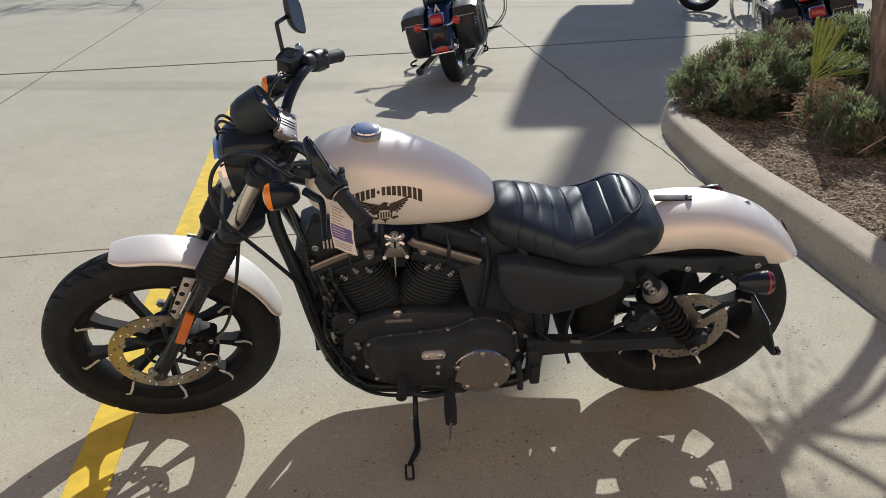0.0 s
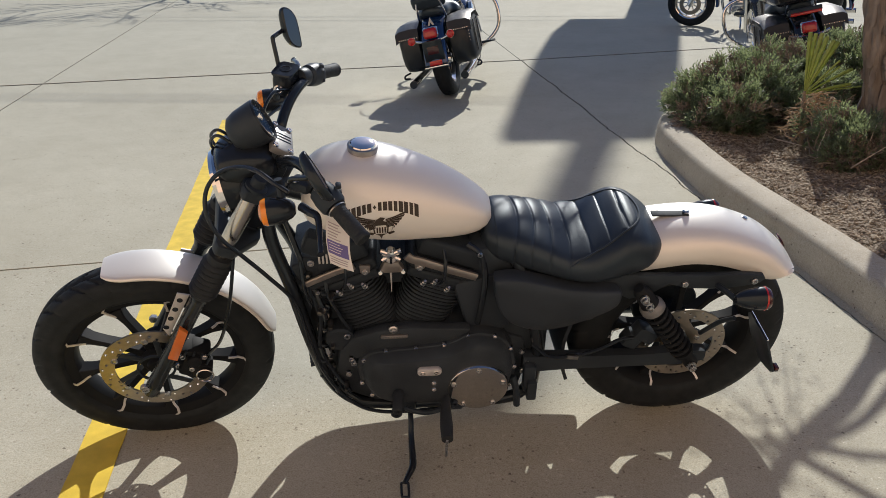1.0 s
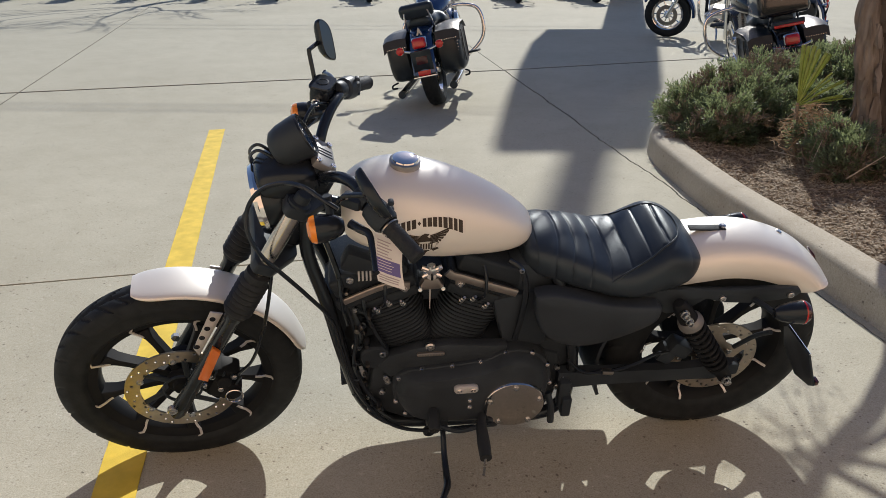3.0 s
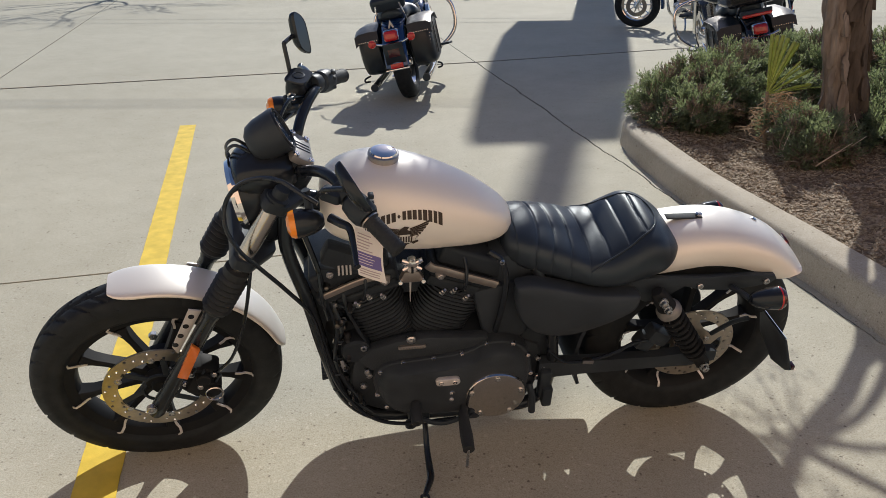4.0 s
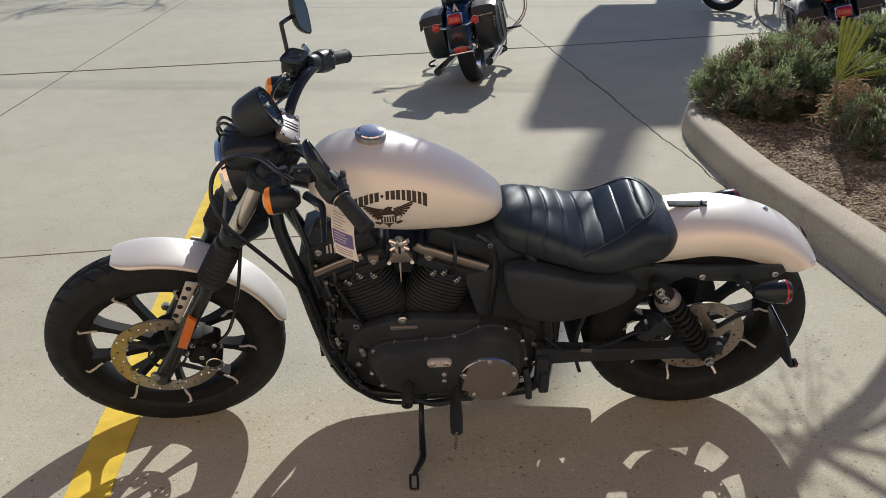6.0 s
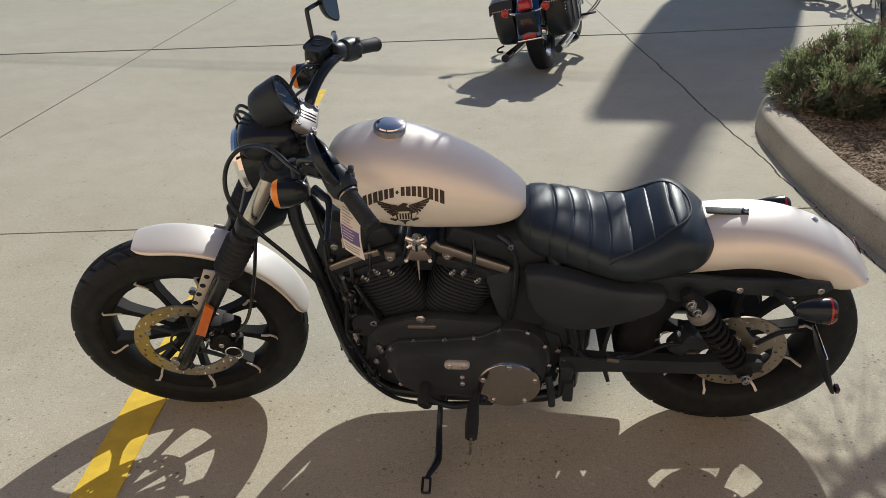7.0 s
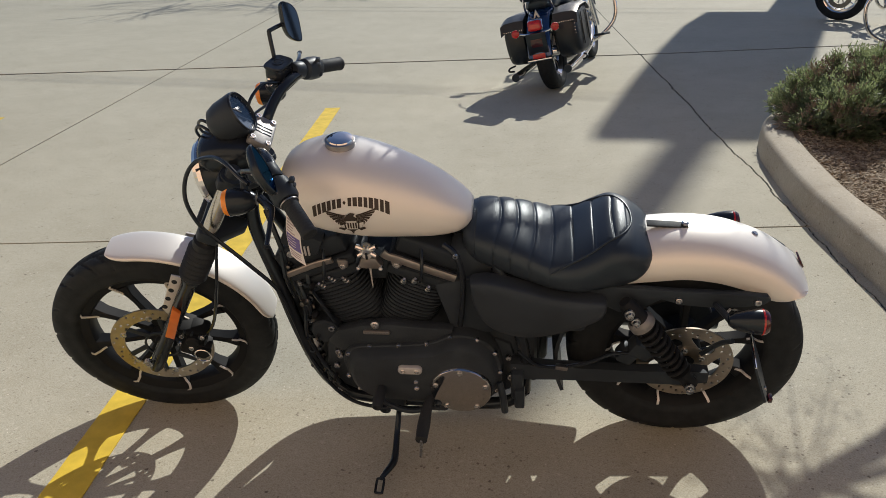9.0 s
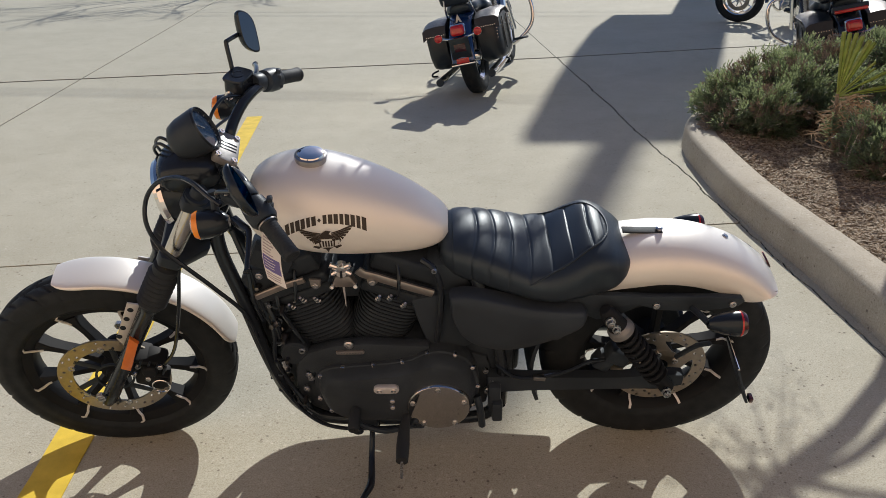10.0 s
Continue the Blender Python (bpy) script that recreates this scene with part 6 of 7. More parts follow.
        for k in range(9):
            part("stud", lathe([(0.0045, 0), (0.0038, 0.003), (0, 0.004)], (0.267, (0.14 + 0.019 * k) * sd, 0.560), (1, 0, 0), 8), CHROME, bg)
        for k in range(8):
            part("stud", lathe([(0.0045, 0), (0.0038, 0.003), (0, 0.004)], (0.235 - 0.06 * k, 0.318 * sd, 0.545 - 0.004 * k), (0, sd, 0), 8), CHROME, bg)
        for k in range(9):
            part("stud", lathe([(0.0045, 0), (0.0038, 0.003), (0, 0.004)], (0.262 - 0.0012 * k * k, (0.300 - 0.002 * k) * sd, 0.530 - 0.026 * k), (1, 0.3 * sd, 0), 8), CHROME, bg)
        for x in (-0.12, 0.09):
            part("strap", box((x, 0.325 * sd, 0.47), (0.03, 0.008, 0.26), 0.003), BAG, bg)
        part("bag_guard", tube([(0.10, 0.300 * sd, 0.262), (0.16, 0.335 * sd, 0.255), (0.19, 0.335 * sd, 0.235), (0.16, 0.30 * sd, 0.225)], 0.008, 8, 20), BLACK, t)
        part("exhaust", tube([(-1.0, 0.17 * sd, 0.36), (-0.70, 0.20 * sd, 0.25), (-0.2, 0.215 * sd, 0.215), (0.27, 0.22 * sd, 0.205), (0.42, 0.22 * sd, 0.205)], [0.024, 0.026, 0.034, 0.036, 0.033], 16, 40), CHROME, t, "chrome exhaust pipe")
        part("exhaust_tip", lathe([(0.028, 0), (0.032, 0.004), (0.032, -0.02), (0.028, -0.02), (0.027, -0.06), (0, -0.06)], (0.425, 0.22 * sd, 0.205), (1, 0, 0), 20), SATIN, t)
        part("engine_guard", tube([(-1.12, 0.05 * sd, 0.72), (-1.16, 0.22 * sd, 0.715), (-1.17, 0.36 * sd, 0.66), (-1.16, 0.40 * sd, 0.52), (-1.14, 0.36 * sd, 0.36), (-1.10, 0.20 * sd, 0.24), (-1.08, 0.05 * sd, 0.22)], 0.0175, 12, 60), CHROME, t, "chrome engine guard bar")
        part("floorboard", box((-0.86, 0.29 * sd, 0.29), (0.30, 0.10, 0.022), 0.008, (0, -6, 0)), SATIN, t)
        part("grip", tube([(-1.02, 0.30 * sd, 1.08), (-0.94, 0.42 * sd, 1.05)], 0.018, 12), GRIP, t)
        part("mirror", lathe([(0, -0.012), (0.05, -0.010), (0.058, 0), (0.055, 0.004), (0, 0.004)], (-1.06, 0.36 * sd, 1.22), (1, -0.2 * sd, 0.1), 24), CHROME, t)
        part("mirror_stem", tube([(-1.06, 0.30 * sd, 1.09), (-1.07, 0.33 * sd, 1.16), (-1.065, 0.36 * sd, 1.20)], 0.006, 8, 10), CHROME, t)
        part("fork_leg", tube([(-1.63, 0.11 * sd, 0.32), (-1.24, 0.11 * sd, 1.02)], 0.027, 14), CHROME, t)
        part("passing_lamp", lathe([(0, -0.06), (0.04, -0.05), (0.055, -0.01), (0.055, 0.01), (0, 0.02)], (-1.36, 0.22 * sd, 0.86), (-1, 0, 0), 22), CHROME, t)
    part("handlebar", tube([(-0.96, -0.40, 1.055), (-1.03, -0.29, 1.085), (-1.14, -0.18, 1.06), (-1.17, -0.06, 1.02), (-1.17, 0.06, 1.02), (-1.14, 0.18, 1.06), (-1.03, 0.29, 1.085), (-0.96, 0.40, 1.055)], 0.014, 10, 50), CHROME, t)
    part("headlamp", lathe([(0, 0.13), (0.06, 0.11), (0.09, 0.05), (0.095, 0), (0.09, -0.02), (0, -0.03)], (-1.40, 0, 0.90), (1, 0, 0), 32), CHROME, t)
    ws = []
    for u in np.linspace(-1, 1, 13):
        ws.append([Vector((-1.36 + 0.10 * u * u + 0.34 * f, 0.27 * u * (1 - 0.15 * f * f), 0.93 + 0.50 * f * (1 - 0.25 * u ** 4))) for f in np.linspace(0, 1, 6)])
    wsm = loft([[*r, *[p + Vector((-0.004, 0, 0.001)) for p in r[::-1]]] for r in ws])
    wsob = part("windshield", wsm, GLASS, t, "clear windshield")
    wsob.visible_shadow = False
    part("windshield_rim", tube([(-1.02 + 0.06, -0.22, 1.30), (-1.02, -0.12, 1.415), (-1.02, 0.0, 1.435), (-1.02, 0.12, 1.415), (-0.96, 0.22, 1.30)], 0.006, 6, 30), SATIN, t)
    part("fuel_tank", loft([tank_ring(zb, zt, w, x) for x, zb, zt, w in spline([(-1.14, 0.76, 0.84, 0.06), (-1.08, 0.72, 0.93, 0.13), (-0.95, 0.70, 0.97, 0.17), (-0.75, 0.70, 0.93, 0.16), (-0.60, 0.70, 0.84, 0.10), (-0.54, 0.72, 0.79, 0.05)], 30)]), paint, t, "deep blue fuel tank", smooth=70)
    part("seat", loft([tank_ring(zb, zt, w, x) for x, zb, zt, w in spline([(-0.62, 0.66, 0.74, 0.06), (-0.52, 0.64, 0.76, 0.14), (-0.35, 0.63, 0.73, 0.18), (-0.18, 0.64, 0.79, 0.18), (-0.10, 0.66, 0.80, 0.14), (0.05, 0.67, 0.80, 0.13), (0.14, 0.70, 0.77, 0.08)], 36)]), LEATHER, t, "black two-part seat", smooth=70)
    part("backrest", box((0.155, 0, 0.822), (0.085, 0.29, 0.125), 0.040, (0, 30, 0), 6), LEATHER, t, "black padded backrest")
    for sd in (-1, 1):
        part("backrest_bar", tube([(0.05, 0.115 * sd, 0.62), (0.14, 0.115 * sd, 0.70), (0.20, 0.10 * sd, 0.82)], 0.009, 8, 16), CHROME, t)
    if rack:
        part("light_strip", box((0.30, 0, 0.690), (0.02, 0.24, 0.026), 0.006, (0, -10, 0)), RED, t, "long red light strip")
        part("strip_mount", box((0.27, 0, 0.705), (0.06, 0.26, 0.05), 0.012, (0, -10, 0)), SATIN, t)
        part("tour_pack", box((0.02, 0, 0.86), (0.40, 0.42, 0.22), 0.05, (0, -3, 0), 4), paint, t, "black luggage box behind the seat")
    en = part("engine", plate([(-1.10, 0.24), (-1.12, 0.36), (-1.02, 0.44), (-0.72, 0.44), (-0.50, 0.38), (-0.45, 0.26), (-0.60, 0.19), (-0.98, 0.18)], -0.15, 0.15, 0.02), BRUSHED, t, "grey engine case")
    for sg in (-1, 1):
        for k in range(8):
            part("cooling_fin", box((-0.86 + 0.13 * sg, 0, 0.52 + 0.022 * k), (0.17, 0.19, 0.012), 0.003, (0, 22 * sg, 0)), BRUSHED, en)
    part("air_cleaner", lathe([(0.085, 0), (0.095, 0.02), (0.09, 0.05), (0.06, 0.06), (0, 0.062)], (-0.84, 0.16, 0.60), (0, 1, 0), 32), CHROME, t)
    part("primary_cover", plate(stadium(-1.0, -0.62, 0.32, 0.10), -0.20, -0.14, 0.02), CHROME, t)
    part("frame_tube", tube([(-1.22, 0, 0.90), (-1.12, 0, 0.55), (-1.05, 0, 0.20), (-0.5, 0, 0.17), (-0.3, 0, 0.3), (-0.35, 0, 0.62)], 0.022, 10, 50), BLACK, t)
    part("side_stand", tube([(-0.95, -0.15, 0.22), (-0.93, -0.22, 0.14), (-0.92, -0.30, 0.072)], 0.013, 8, 10), CHROME, t)
    return t


first = tourer(pose(0.085, 5.09, 0.004, 0, 0, -98.5) @ pose(0, 0, 0, 12), "deep blue touring motorcycle with studded black leather saddlebags")
tourer(pose(3.14, 5.08, 0.004, 0, 0, -97) @ pose(0, 0, 0, 12), "black touring motorcycle with studded bags and a red light strip", DEEPBLACK, True)
copy_thing(first, pose(4.87, 8.97, 0.004, 0, 0, -26) @ pose(0, 0, 0, 12))
for k, (x, y) in enumerate(((-9.7, 17.9), (-8.15, 17.6), (-6.65, 17.5), (-5.0, 17.25), (-3.35, 16.85), (-1.24, 16.1), (0.45, 15.9), (1.92, 15.55), (3.55, 15.5))):
    copy_thing(first, pose(x, y, 0.004, 0, 0, 96 + 5 * math.sin(k * 1.7)) @ pose(1.6, 0, 0, 12))

# ---- planting ----


def blade(bm, p, d, side, L, w):
    """One narrow folded leaf."""
    n = d.cross(side)
    a, b = p + d * L * 0.45 + side * w - n * w * 0.3, p + d * L * 0.45 - side * w - n * w * 0.3
    v = [bm.verts.new(q) for q in (p, a, p + d * L, b)]
    bm.faces.new((v[0], v[1], v[2]))
    bm.faces.new((v[0], v[2], v[3]))


def spray(bm, p, grow, L, rng):
    """A feathery juniper tip: short needles set round a twig."""
    base = grow.orthogonal().normalized()
    other = grow.cross(base)
    for j in range(6):
        a = j * 2.4 + rng.random()
        out = base * math.cos(a) + other * math.sin(a)
        dd = (grow * 1.0 + out * rng.uniform(0.45, 0.9)).normalized()
        wide = dd.cross(out).normalized()
        blade(bm, p + grow * L * j / 6, dd, wide, rng.uniform(0.016, 0.030), rng.uniform(0.0028, 0.0050))


def shrub(lumps, seed, dense=1.0):
    """A low juniper: woody stems carrying separate tufts of fine sprays, with gaps and dead wood between."""
    rng = random.Random(seed)
    cx = sum(q[0] for q in lumps) / len(lumps)
    cy = sum(q[1] for q in lumps) / len(lumps)
    org = Vector((cx, cy, bed_z(cx, cy) - 0.01))
    t = thing("shrub", pose(*org), "low grey-green juniper shrub in the planting bed", "shrub", "juniper shrubs")
    bm, dry = bmesh.new(), bmesh.new()
    ends = []
    for x, y, z, r in lumps:
        c = Vector((x, y, z)) - org
        for k in range(int(64 * dense * (r / 0.14) ** 2)):
            d = Vector((rng.gauss(0, 1), rng.gauss(0, 1), rng.gauss(0.35, 0.8))).normalized()
            f = rng.uniform(0.50, 1.34)
            tip = c + Vector((d.x * r * f * 1.15, d.y * r * f * 1.15, d.z * r * f * 0.85))
            floor = bed_z(tip.x + cx, tip.y + cy) - org.z + 0.015
            if tip.z < floor:
                tip.z = floor + 0.03 * rng.random()
            ends.append((c, tip))
            grow = (d + Vector((rng.gauss(0, 0.3), rng.gauss(0, 0.3), 0.35))).normalized()
            dead = rng.random() < 0.24
            rt = rng.uniform(0.022, 0.05)
            for _ in range(rng.randint(6, 24)):
                o = Vector((rng.gauss(0, 1), rng.gauss(0, 1), rng.gauss(0, 1))).normalized() * rt * rng.random() ** 0.5
                g2 = (grow + o.normalized() * 0.7 + Vector((0, 0, 0.15))).normalized()
                spray(dry if dead else bm, tip + o, g2, rng.uniform(0.025, 0.055), rng)
    part("crown", bm, LEAF, t, "grey-green feathery foliage in tufts", smooth=0)
    part("dead_foliage", dry, TWIG, t, "dead brown sprays", smooth=0)
    for k in range(min(150, len(ends))):
        c, tip = rng.choice(ends)
        if k % 3:
            tip = c + (tip - c) * rng.uniform(1.1, 1.35) + Vector((rng.gauss(0, 0.04), rng.gauss(0, 0.04), rng.gauss(0, 0.02)))
        root = Vector((c.x * 0.55 + rng.gauss(0, 0.04), c.y * 0.55 + rng.gauss(0, 0.04), 0))
        root.z = bed_z(root.x + cx, root.y + cy) - org.z - 0.005
        mid = root.lerp(tip, 0.5) + Vector((rng.gauss(0, 0.05), rng.gauss(0, 0.05), -0.02 + rng.gauss(0, 0.02)))
        part("stem", tube([root, mid, tip], [0.007 * rng.uniform(0.5, 1.2), 0.0045, 0.002], 5, 8), PALETWIG if k % 3 == 1 else TWIG, t)
    return t


shrub(((1.74, 3.48, 0.22, 0.14), (1.84, 3.50, 0.31, 0.15), (1.76, 3.20, 0.20, 0.12), (2.02, 3.58, 0.37, 0.16), (1.90, 3.10, 0.28, 0.14), (1.93, 3.05, 0.17, 0.08), (2.10, 3.30, 0.34, 0.13)), 41, 1.25)
shrub(((2.36, 3.78, 0.42, 0.17), (2.20, 3.38, 0.35, 0.15), (2.46, 3.62, 0.40, 0.15), (2.30, 3.20, 0.28, 0.12), (2.55, 3.35, 0.34, 0.14)), 42, 1.1)
shrub(((2.80, 3.80, 0.45, 0.17), (3.05, 3.85, 0.48, 0.18), (2.92, 3.60, 0.44, 0.16), (3.15, 3.55, 0.42, 0.17), (2.75, 3.45, 0.30, 0.13)), 43)
shrub(((2.24, 2.63, 0.25, 0.09), (2.25, 2.42, 0.27, 0.12), (2.31, 2.28, 0.27, 0.12), (2.24, 2.25, 0.20, 0.10), (2.37, 2.80, 0.28, 0.08), (2.38, 2.29, 0.20, 0.10)), 44, 1.1)
shrub(((3.38, 3.55, 0.45, 0.19), (3.70, 3.80, 0.48, 0.19), (3.30, 3.10, 0.40, 0.18), (3.60, 3.30, 0.42, 0.20)), 45)
shrub(((2.95, 2.70, 0.28, 0.18), (2.80, 2.45, 0.22, 0.13), (3.15, 2.55, 0.32, 0.18), (3.05, 2.90, 0.34, 0.17)), 46)
shrub(((2.95, 1.75, 0.28, 0.18), (3.20, 1.55, 0.30, 0.20), (3.30, 2.0, 0.32, 0.20)), 47, 0.8)

# young fan palm with a heap of dry leaves at its foot
PX, PY = 2.16, 2.72
palm = thing("fan_palm", pose(PX, PY, bed_z(PX, PY) + 0.0), "young yellow-green fan palm above a heap of dry leaves", "palm")
part("stalk", tube([(0.02, 0, 0), (0.0, 0.0, 0.17), (-0.01, 0.0, 0.345)], [0.016, 0.013, 0.010], 8, 10), TWIG, palm, "dry brown stalk")
rng = random.Random(5)
for ang, L, wide in ((94, 0.36, 0.013), (88, 0.35, 0.012), (82, 0.355, 0.012), (75, 0.345, 0.013), (69, 0.34, 0.013), (63, 0.345, 0.012), (56, 0.27, 0.007), (47, 0.25, 0.006), (32, 0.31, 0.010), (18, 0.27, 0.010), (10, 0.40, 0.004)):
    a = radians(ang)
    d = Vector((math.cos(a), rng.uniform(-0.25, 0.05), math.sin(a))).normalized()
    side = d.cross(Vector((0, -1, 0.15))).normalized()
    n = side.cross(d)
    o = Vector((-0.012, 0, 0.325))
    rings = []
    for f, w in ((0.03, 0.25), (0.35, 0.55), (0.65, 0.85), (0.90, 1.0), (0.985, 0.92), (1.0, 0.7)):
        w *= wide
        c = o + d * L * f + Vector((0, 0, -0.025 * f * f * max(0, math.cos(a))))
        rings.append([c - side * w, c + n * w * 0.7, c + side * w, c + n * (w * 0.7 - 0.002)])
    part("leaflet", loft(rings), FROND, palm)
for k in range(230):
    a, q = rng.uniform(0, 2 * math.pi), rng.random() ** 0.6
    c = Vector((0.07 + 0.19 * q * math.cos(a), -0.02 + 0.15 * q * math.sin(a), 0.36 * (1 - q * q * 0.75) * rng.uniform(0.75, 1.0)))
    d = Vector((rng.gauss(0, 1), rng.gauss(0, 1), rng.gauss(-0.1, 0.4))).normalized() * rng.uniform(0.03, 0.075)
    part("dry_leaf", tube([c - d, c + Vector((0, 0, 0.012 * rng.random())), c + d - Vector((0, 0, 0.015 * rng.random()))], [0.0015, rng.uniform(0.0025, 0.005), 0.001], 4, 5, 0.4), STRAW, palm)

# tree in the bed: rough trunk, forking above into leaning limbs
tree = thing("tree", pose(0, 0, 0), "rough grey-brown tree trunk rising from the planting bed", "tree")


def trunk_mesh(ctrl, rad, n=22, steps=48, rough=0.12):
    pts = spline(ctrl, steps)
    rr = np.interp(np.linspace(0, 1, steps), np.linspace(0, 1, len(rad)), rad)
    rings = []
    for i, p in enumerate(pts):
        d = Vector(pts[min(i + 1, steps - 1)] - pts[max(i - 1, 0)]).normalized()
        u = d.cross(Vector((0, 1, 0))).normalized()
        v = d.cross(u)
        rings.append([Vector(p) + (u * math.cos(a) + v * math.sin(a)) * rr[i] * (1 + rough * noise.noise(Vector((math.cos(a) * 2.2, math.sin(a) * 2.2, p[2] * 3.5))) + rough * 0.8 * noise.noise(Vector((math.cos(a) * 6, math.sin(a) * 6, p[2] * 9)))) for a in (2 * math.pi * j / n for j in range(n))])
    return loft(rings)


part("trunk", trunk_mesh([(2.66, 2.68, 0.05), (2.645, 2.68, 0.30), (2.60, 2.67, 0.65), (2.565, 2.66, 0.95), (2.56, 2.66, 1.3), (2.62, 2.68, 2.3), (2.7, 2.7, 3.0)], [0.125, 0.098, 0.090, 0.088, 0.08, 0.06, 0.03], 40, 110, 0.24), BARK, tree, "rough grey-brown bark")
part("trunk", trunk_mesh([(2.56, 2.64, 0.05), (2.535, 2.63, 0.30), (2.50, 2.63, 0.55), (2.455, 2.63, 0.80), (2.435, 2.64, 1.0), (2.45, 2.66, 1.12)], [0.10, 0.070, 0.062, 0.064, 0.060, 0.045], 34, 80, 0.30), PALEBARK, tree, "second rough stem with pale peeling bark")


def bark_plates(ctrl, rad, count, seed):
    """Thin ragged plates of bark standing off a stem."""
    r2 = random.Random(seed)
    pts = spline(ctrl, 60)
    rr = np.interp(np.linspace(0, 1, 60), np.linspace(0, 1, len(rad)), rad)
    bm = bmesh.new()
    for _ in range(count):
        i0, a0 = r2.randint(6, 52), r2.uniform(0, 2 * math.pi)
        tall, wide, off = r2.uniform(0.03, 0.10), r2.uniform(0.16, 0.42), r2.uniform(0.002, 0.012)
        rows = []
        for q in np.linspace(-1, 1, 6):
            c = Vector(pts[i0]) + Vector((0, 0, q * tall))
            lo, hi = a0 - wide * (1 - 0.5 * q * q) * r2.uniform(0.6, 1.1), a0 + wide * (1 - 0.5 * q * q) * r2.uniform(0.6, 1.1)
            arc = [lo + (hi - lo) * g / 4 for g in range(5)]
            outer = [c + Vector((math.cos(a), math.sin(a), 0)) * (rr[i0] * 1.02 + off * (1.5 - q)) for a in arc]
            rows.append(outer + [c + Vector((math.cos(a), math.sin(a), 0)) * (rr[i0] * 0.9) for a in arc[::-1]])
        piece = loft(rows)
        bm = merge(bm, piece)
    return bm


part("loose_bark", bark_plates([(2.56, 2.64, 0.05), (2.535, 2.63, 0.30), (2.50, 2.63, 0.55), (2.455, 2.63, 0.80), (2.435, 2.64, 1.0)], [0.10, 0.070, 0.062, 0.064, 0.060], 46, 7), PALEBARK, tree, "loose pale bark plates", smooth=30)
part("loose_bark", bark_plates([(2.66, 2.68, 0.05), (2.645, 2.68, 0.30), (2.60, 2.67, 0.65), (2.565, 2.66, 0.95), (2.56, 2.66, 1.2)], [0.125, 0.098, 0.090, 0.088, 0.08], 50, 8), BARK, tree, "loose brown bark plates", smooth=30)
YT = 2.66
for ctrl, rad in (([(2.49, 0.88), (2.44, 1.03), (2.24, 1.34), (2.11, 1.585), (2.065, 1.65), (1.95, 1.82), (1.845, 1.926), (1.75, 2.02), (1.68, 2.12), (1.64, 2.18)], [0.052, 0.040, 0.036, 0.036, 0.034, 0.034, 0.032, 0.030, 0.022, 0.010]),
                  ([(2.60, 0.80), (2.55, 1.03), (2.32, 1.39), (2.22, 1.58), (2.13, 1.727), (2.06, 1.82), (1.956, 1.926), (1.82, 2.0)], [0.06, 0.048, 0.040, 0.03, 0.022, 0.018, 0.016, 0.013]),
                  ([(2.22, 1.58), (2.09, 1.66), (2.0, 1.74)], [0.024, 0.022, 0.012]),
                  ([(1.75, 2.02), (1.84, 2.02), (1.93, 2.04), (2.02, 2.05), (2.2, 2.1)], [0.014, 0.013, 0.012, 0.012, 0.01]),
                  ([(1.74, 2.03), (1.835, 2.10), (1.95, 2.19), (2.1, 2.34)], [0.016, 0.016, 0.015, 0.012])):
    part("limb", trunk_mesh([(x, YT + 0.02 * math.sin(7 * z), z) for x, z in ctrl], rad, 12, 40), BARK, tree)
rng = random.Random(11)
lv = bmesh.new()
for k in range(40):
    if k < 5:
        st0 = Vector((1.80, YT, 1.98)).lerp(Vector((1.66, YT, 2.16)), rng.random())
        e = st0 + Vector((rng.uniform(-0.15, 0.1), rng.uniform(-0.15, 0.2), rng.uniform(-0.06, 0.10)))
    else:
        st0 = Vector((1.95, YT, 2.2)).lerp(Vector((2.4, YT, 2.6)), rng.random())
        e = st0 + Vector((rng.uniform(-0.3, 0.3), rng.uniform(-0.3, 0.3), rng.uniform(0.05, 0.5)))
    part("twig", tube([st0, st0.lerp(e, 0.5) + Vector((rng.gauss(0, 0.05), 0, rng.gauss(0, 0.05))), e], [0.008, 0.005, 0.002], 5, 9), BARK, tree)
    for _ in range(0 if k < 5 else 26):
        c = st0.lerp(e, rng.uniform(0.4, 1.05)) + Vector((rng.gauss(0, 0.04), rng.gauss(0, 0.04), rng.gauss(0, 0.04)))
        d = Vector((rng.gauss(0, 1), rng.gauss(0, 1), rng.gauss(0, 1))).normalized()
        blade(lv, c, d, d.orthogonal().normalized(), rng.uniform(0.04, 0.07), 0.010)
for k in range(620):
    c = Vector((rng.uniform(1.35, 1.90), rng.uniform(2.35, 3.0), rng.uniform(1.62, 2.12)))
    d = Vector((rng.gauss(0, 1), rng.gauss(0, 1), rng.gauss(0, 1))).normalized()
    blade(lv, c, d, d.orthogonal().normalized(), rng.uniform(0.020, 0.032), 0.006)
for k in range(18):
    a = Vector((1.75, 2.66, 1.95)) + Vector((rng.uniform(-0.1, 0.1), 0, rng.uniform(-0.1, 0.1)))
    e = Vector((rng.uniform(1.35, 1.90), rng.uniform(2.35, 3.0), rng.uniform(1.62, 2.12)))
    part("twig", tube([a, a.lerp(e, 0.5) + Vector((0, 0, 0.03)), e], [0.005, 0.003, 0.0015], 5, 9), BARK, tree)
# unseen limb and leafy twigs, added to dapple the tank and rear fender
part("limb", trunk_mesh([(1.70, YT, 2.06), (1.42, 2.62, 2.36), (1.05, 2.68, 2.66), (0.70, 2.64, 2.86), (0.38, 2.70, 2.96)], [0.020, 0.017, 0.013, 0.009, 0.005], 10, 30), BARK, tree)
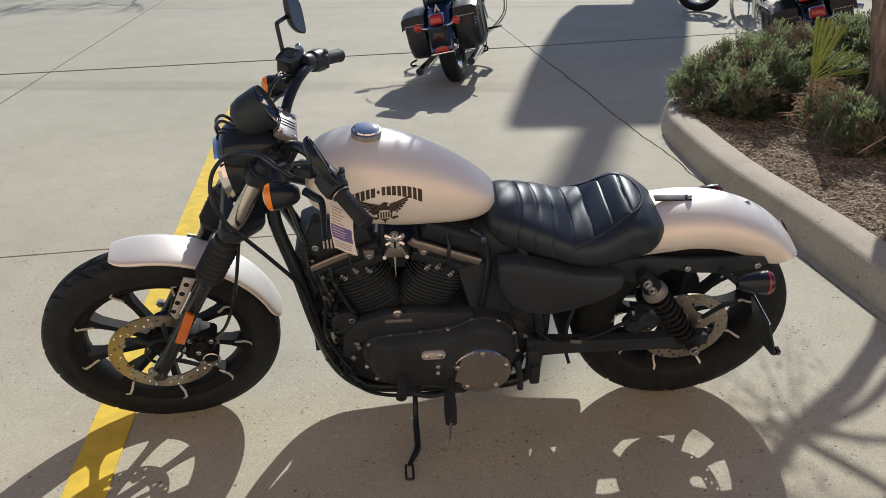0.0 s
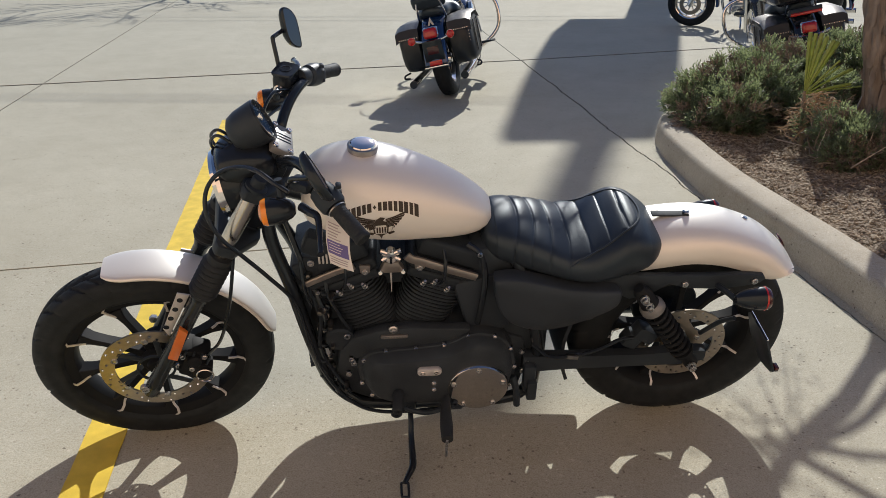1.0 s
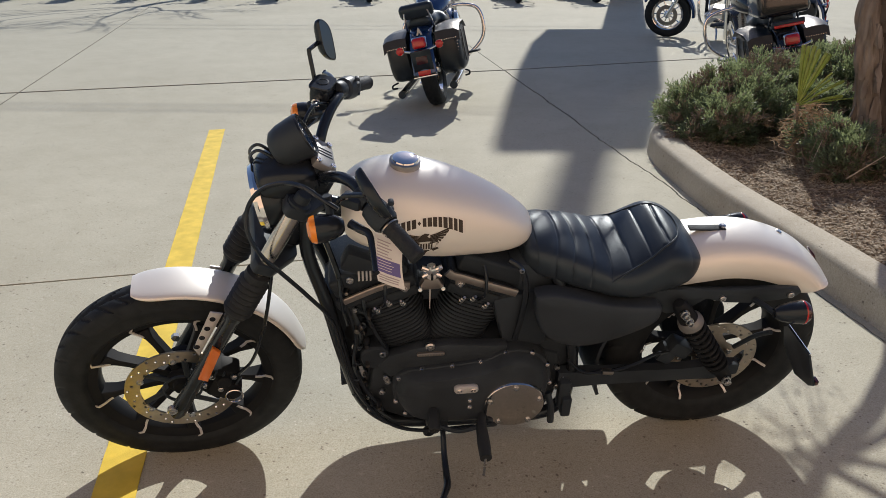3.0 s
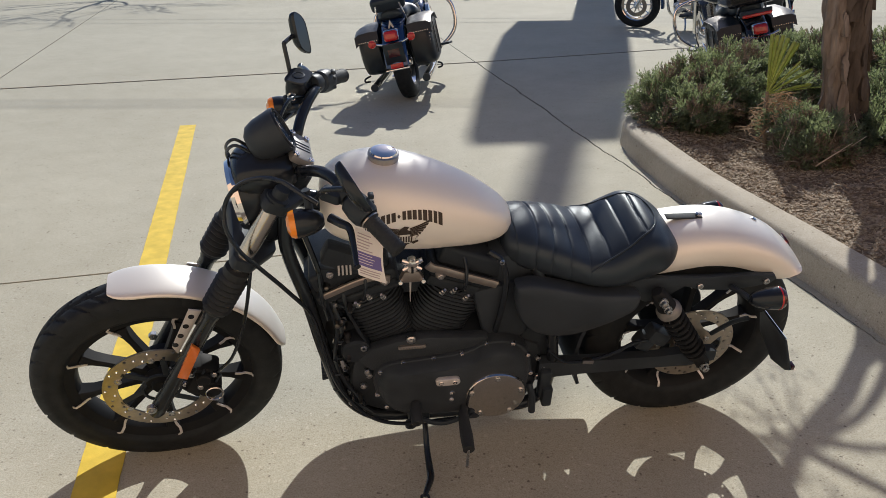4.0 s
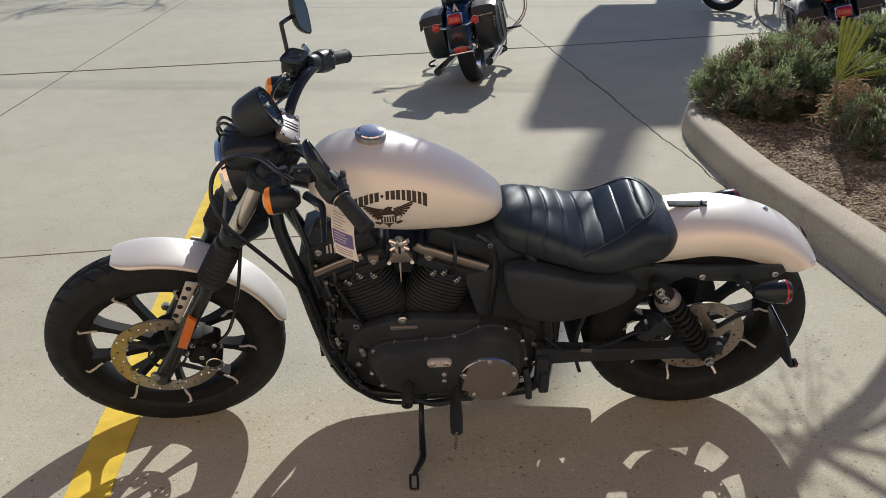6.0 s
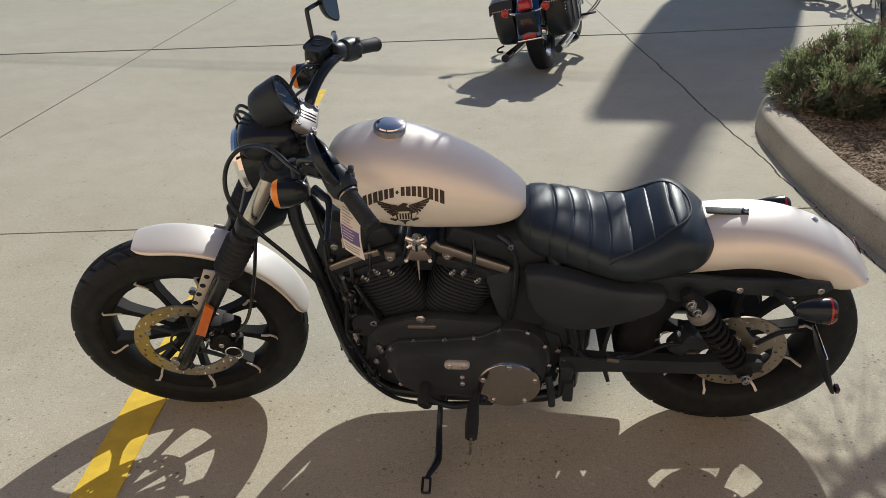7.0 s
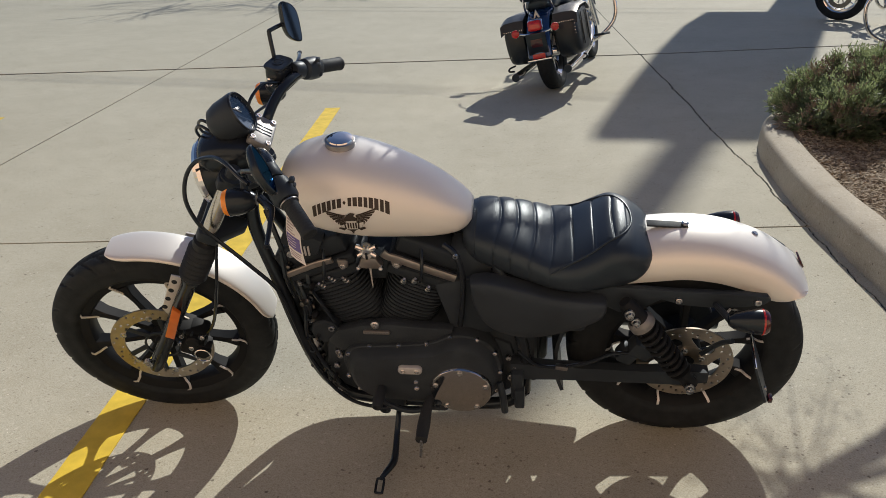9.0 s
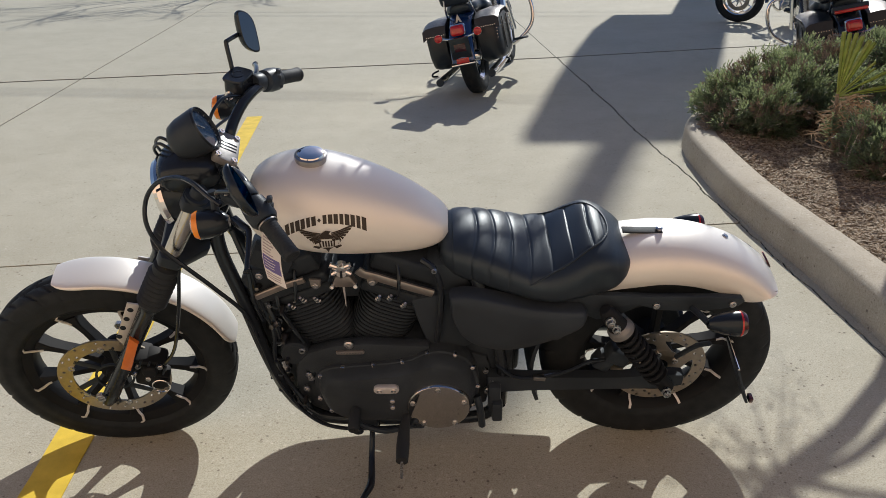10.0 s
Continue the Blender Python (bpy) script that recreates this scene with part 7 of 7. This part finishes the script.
for k in range(40):
    f = rng.random()
    a = Vector((1.45, 2.62, 2.34)).lerp(Vector((0.40, 2.69, 2.95)), f ** 0.6)
    e = a + Vector((rng.uniform(-0.20, 0.14), rng.uniform(-0.22, 0.22), rng.uniform(-0.18, 0.20)))
    part("twig", tube([a, a.lerp(e, 0.5) + Vector((0, rng.gauss(0, 0.03), rng.gauss(0, 0.03))), e], [0.006, 0.004, 0.002], 5, 8), BARK, tree)
    for _ in range(9):
        c = a.lerp(e, rng.uniform(0.3, 1.1)) + Vector((rng.gauss(0, 0.03), rng.gauss(0, 0.03), rng.gauss(0, 0.03)))
        d = Vector((rng.gauss(0, 1), rng.gauss(0, 1), rng.gauss(0, 1))).normalized()
        blade(lv, c, d, d.orthogonal().normalized(), rng.uniform(0.03, 0.055), 0.011)
for k in range(16):
    a = Vector((1.66, 2.64, 2.12)).lerp(Vector((1.36, 2.62, 2.40)), rng.random())
    e = a + Vector((rng.uniform(-0.10, 0.22), rng.uniform(-0.22, 0.22), rng.uniform(0.02, 0.32)))
    part("twig", tube([a, a.lerp(e, 0.5) + Vector((0, rng.gauss(0, 0.03), rng.gauss(0, 0.03))), e], [0.006, 0.004, 0.002], 5, 8), BARK, tree)
    for _ in range(9):
        c = a.lerp(e, rng.uniform(0.3, 1.1)) + Vector((rng.gauss(0, 0.03), rng.gauss(0, 0.03), rng.gauss(0, 0.03)))
        d = Vector((rng.gauss(0, 1), rng.gauss(0, 1), rng.gauss(0, 1))).normalized()
        blade(lv, c, d, d.orthogonal().normalized(), rng.uniform(0.03, 0.055), 0.011)
part("leaves", lv, LEAF, tree, smooth=0)

# mulch chips and dry needles
rng = random.Random(3)
bm = bmesh.new()
for k in range(26000):
    y = rng.uniform(-0.6, 3.7)
    x = np.interp(y, bx[1][:46], bx[0][:46]) + 0.02 + abs(rng.gauss(0, 0.75))
    p = Vector((x, y, bed_z(x, y) + 0.004))
    d = Vector((rng.gauss(0, 1), rng.gauss(0, 1), rng.gauss(0.1, 0.25))).normalized()
    s = d.cross(Vector((0, 0, 1))).normalized()
    L, w = rng.uniform(0.005, 0.024), rng.uniform(0.0015, 0.006)
    v = [bm.verts.new(q) for q in (p - s * w, p + s * w, p + d * L + s * w * 0.6, p + d * L - s * w * 0.6)]
    u = [bm.verts.new(q.co + Vector((0, 0, 0.003))) for q in v]
    bm.faces.new(u)
    for i in range(4):
        bm.faces.new((v[i], v[(i + 1) % 4], u[(i + 1) % 4], u[i]))
solid("mulch_chips", bm, CHIP, "dry brown bark chips and needles on the bed", "mulch", kind="stuff", smooth=0)

# ---- unseen light-coloured building wall to bounce warm light, and what shades the lot ----
solid("bounce_wall", box((0, -4.6, 2.7), (40, 0.3, 5.4), 0), STUCCO, "unseen plain sand-coloured stucco wall, added to bounce warm light", "wall", kind="structure", smooth=0)
# unseen panel and post, outlined to throw the block of shade on the lot
sign = thing("pylon_sign", pose(0, 0, 0), "unseen tall panel on a post, shaped to cast the block shadow", "sign")
part("panel", plate([(3.615, 9.64), (3.46, 8.3), (3.35, 7.13), (3.25, 5.6), (3.31, 4.42), (4.93, 4.48), (4.92, 5.2), (4.86, 7.9), (4.69, 9.62)], 16.38, 16.72, 0.03), STUCCO, sign)
part("post", box((4.47, 16.55, 2.24), (0.66, 0.25, 4.48), 0.02), STUCCO, sign)
line = thing("overhead_line", pose(0, 0, 0), "thin dark overhead cables between two wooden poles", "cable")
for h, y0, lean, r in ((9.0, 4.40, -0.10, 0.011), (9.0, 4.62, -0.10, 0.009), (8.0, 11.0, -0.135, 0.010), (8.2, 10.45, -0.135, 0.010)):
    part("cable", tube([(x + 0.33 * h, y0 + lean * x + 1.35 * h, h - 0.25 * (1 - (x / 35) ** 2)) for x in (-35, -12, 0, 12, 35)], r, 6, 40), BLACK, line)
for x in (-32.1, 37.9):
    part("pole", tube([(x, 19.9 - 0.12 * x, 0), (x, 19.9 - 0.12 * x, 9.6)], [0.16, 0.11], 14, 4), BARK, line, "tarred wooden pole")
    part("crossarm", box((x, 19.9 - 0.12 * x, 8.6), (0.12, 7.5, 0.14), 0.02), BARK, line)
# unseen shaft, added to cast the soft shadow band towards the seat
pole = thing("light_pole", pose(0, 0, 0), "unseen tall, slightly leaning pole beyond the lot, added for its shadow", "pole")
part("shaft", tube([(6.12, 22.0, 0), (5.60, 22.0, 14.2), (5.51, 22.0, 16.6), (5.42, 22.0, 19.0)], [0.19, 0.165, 0.16, 0.155], 20, 24), BRUSHED, pole)

# bare tree beyond the top of the lot
bare = thing("bare_tree", pose(-5.2, 19.0, 0), "leafless tree with spreading branches", "tree")
part("trunk", trunk_mesh([(0, 0, 0), (0.05, 0, 0.8), (0.0, 0.05, 1.8), (0.05, 0, 2.6)], [0.16, 0.13, 0.12, 0.10], 14), BARK, bare)
rng = random.Random(21)


def branch(p, d, L, r, depth):
    e = p + d * L
    part("branch", tube([p, p.lerp(e, 0.5) + Vector((rng.gauss(0, 0.06), rng.gauss(0, 0.06), rng.gauss(0, 0.06))) * L, e], [r, r * 0.8, r * 0.6], 6, 8), BARK, bare)
    if depth:
        for _ in range(3):
            nd = (d + Vector((rng.gauss(0, 0.6), rng.gauss(0, 0.35), rng.gauss(0.1, 0.35)))).normalized()
            branch(e, nd, L * rng.uniform(0.6, 0.85), r * 0.6, depth - 1)


for k in range(5):
    a = k * 1.26
    branch(Vector((0.04, 0, 2.5)), Vector((math.cos(a), 0.5 * math.sin(a), 0.75)).normalized(), 1.25, 0.042, 4)
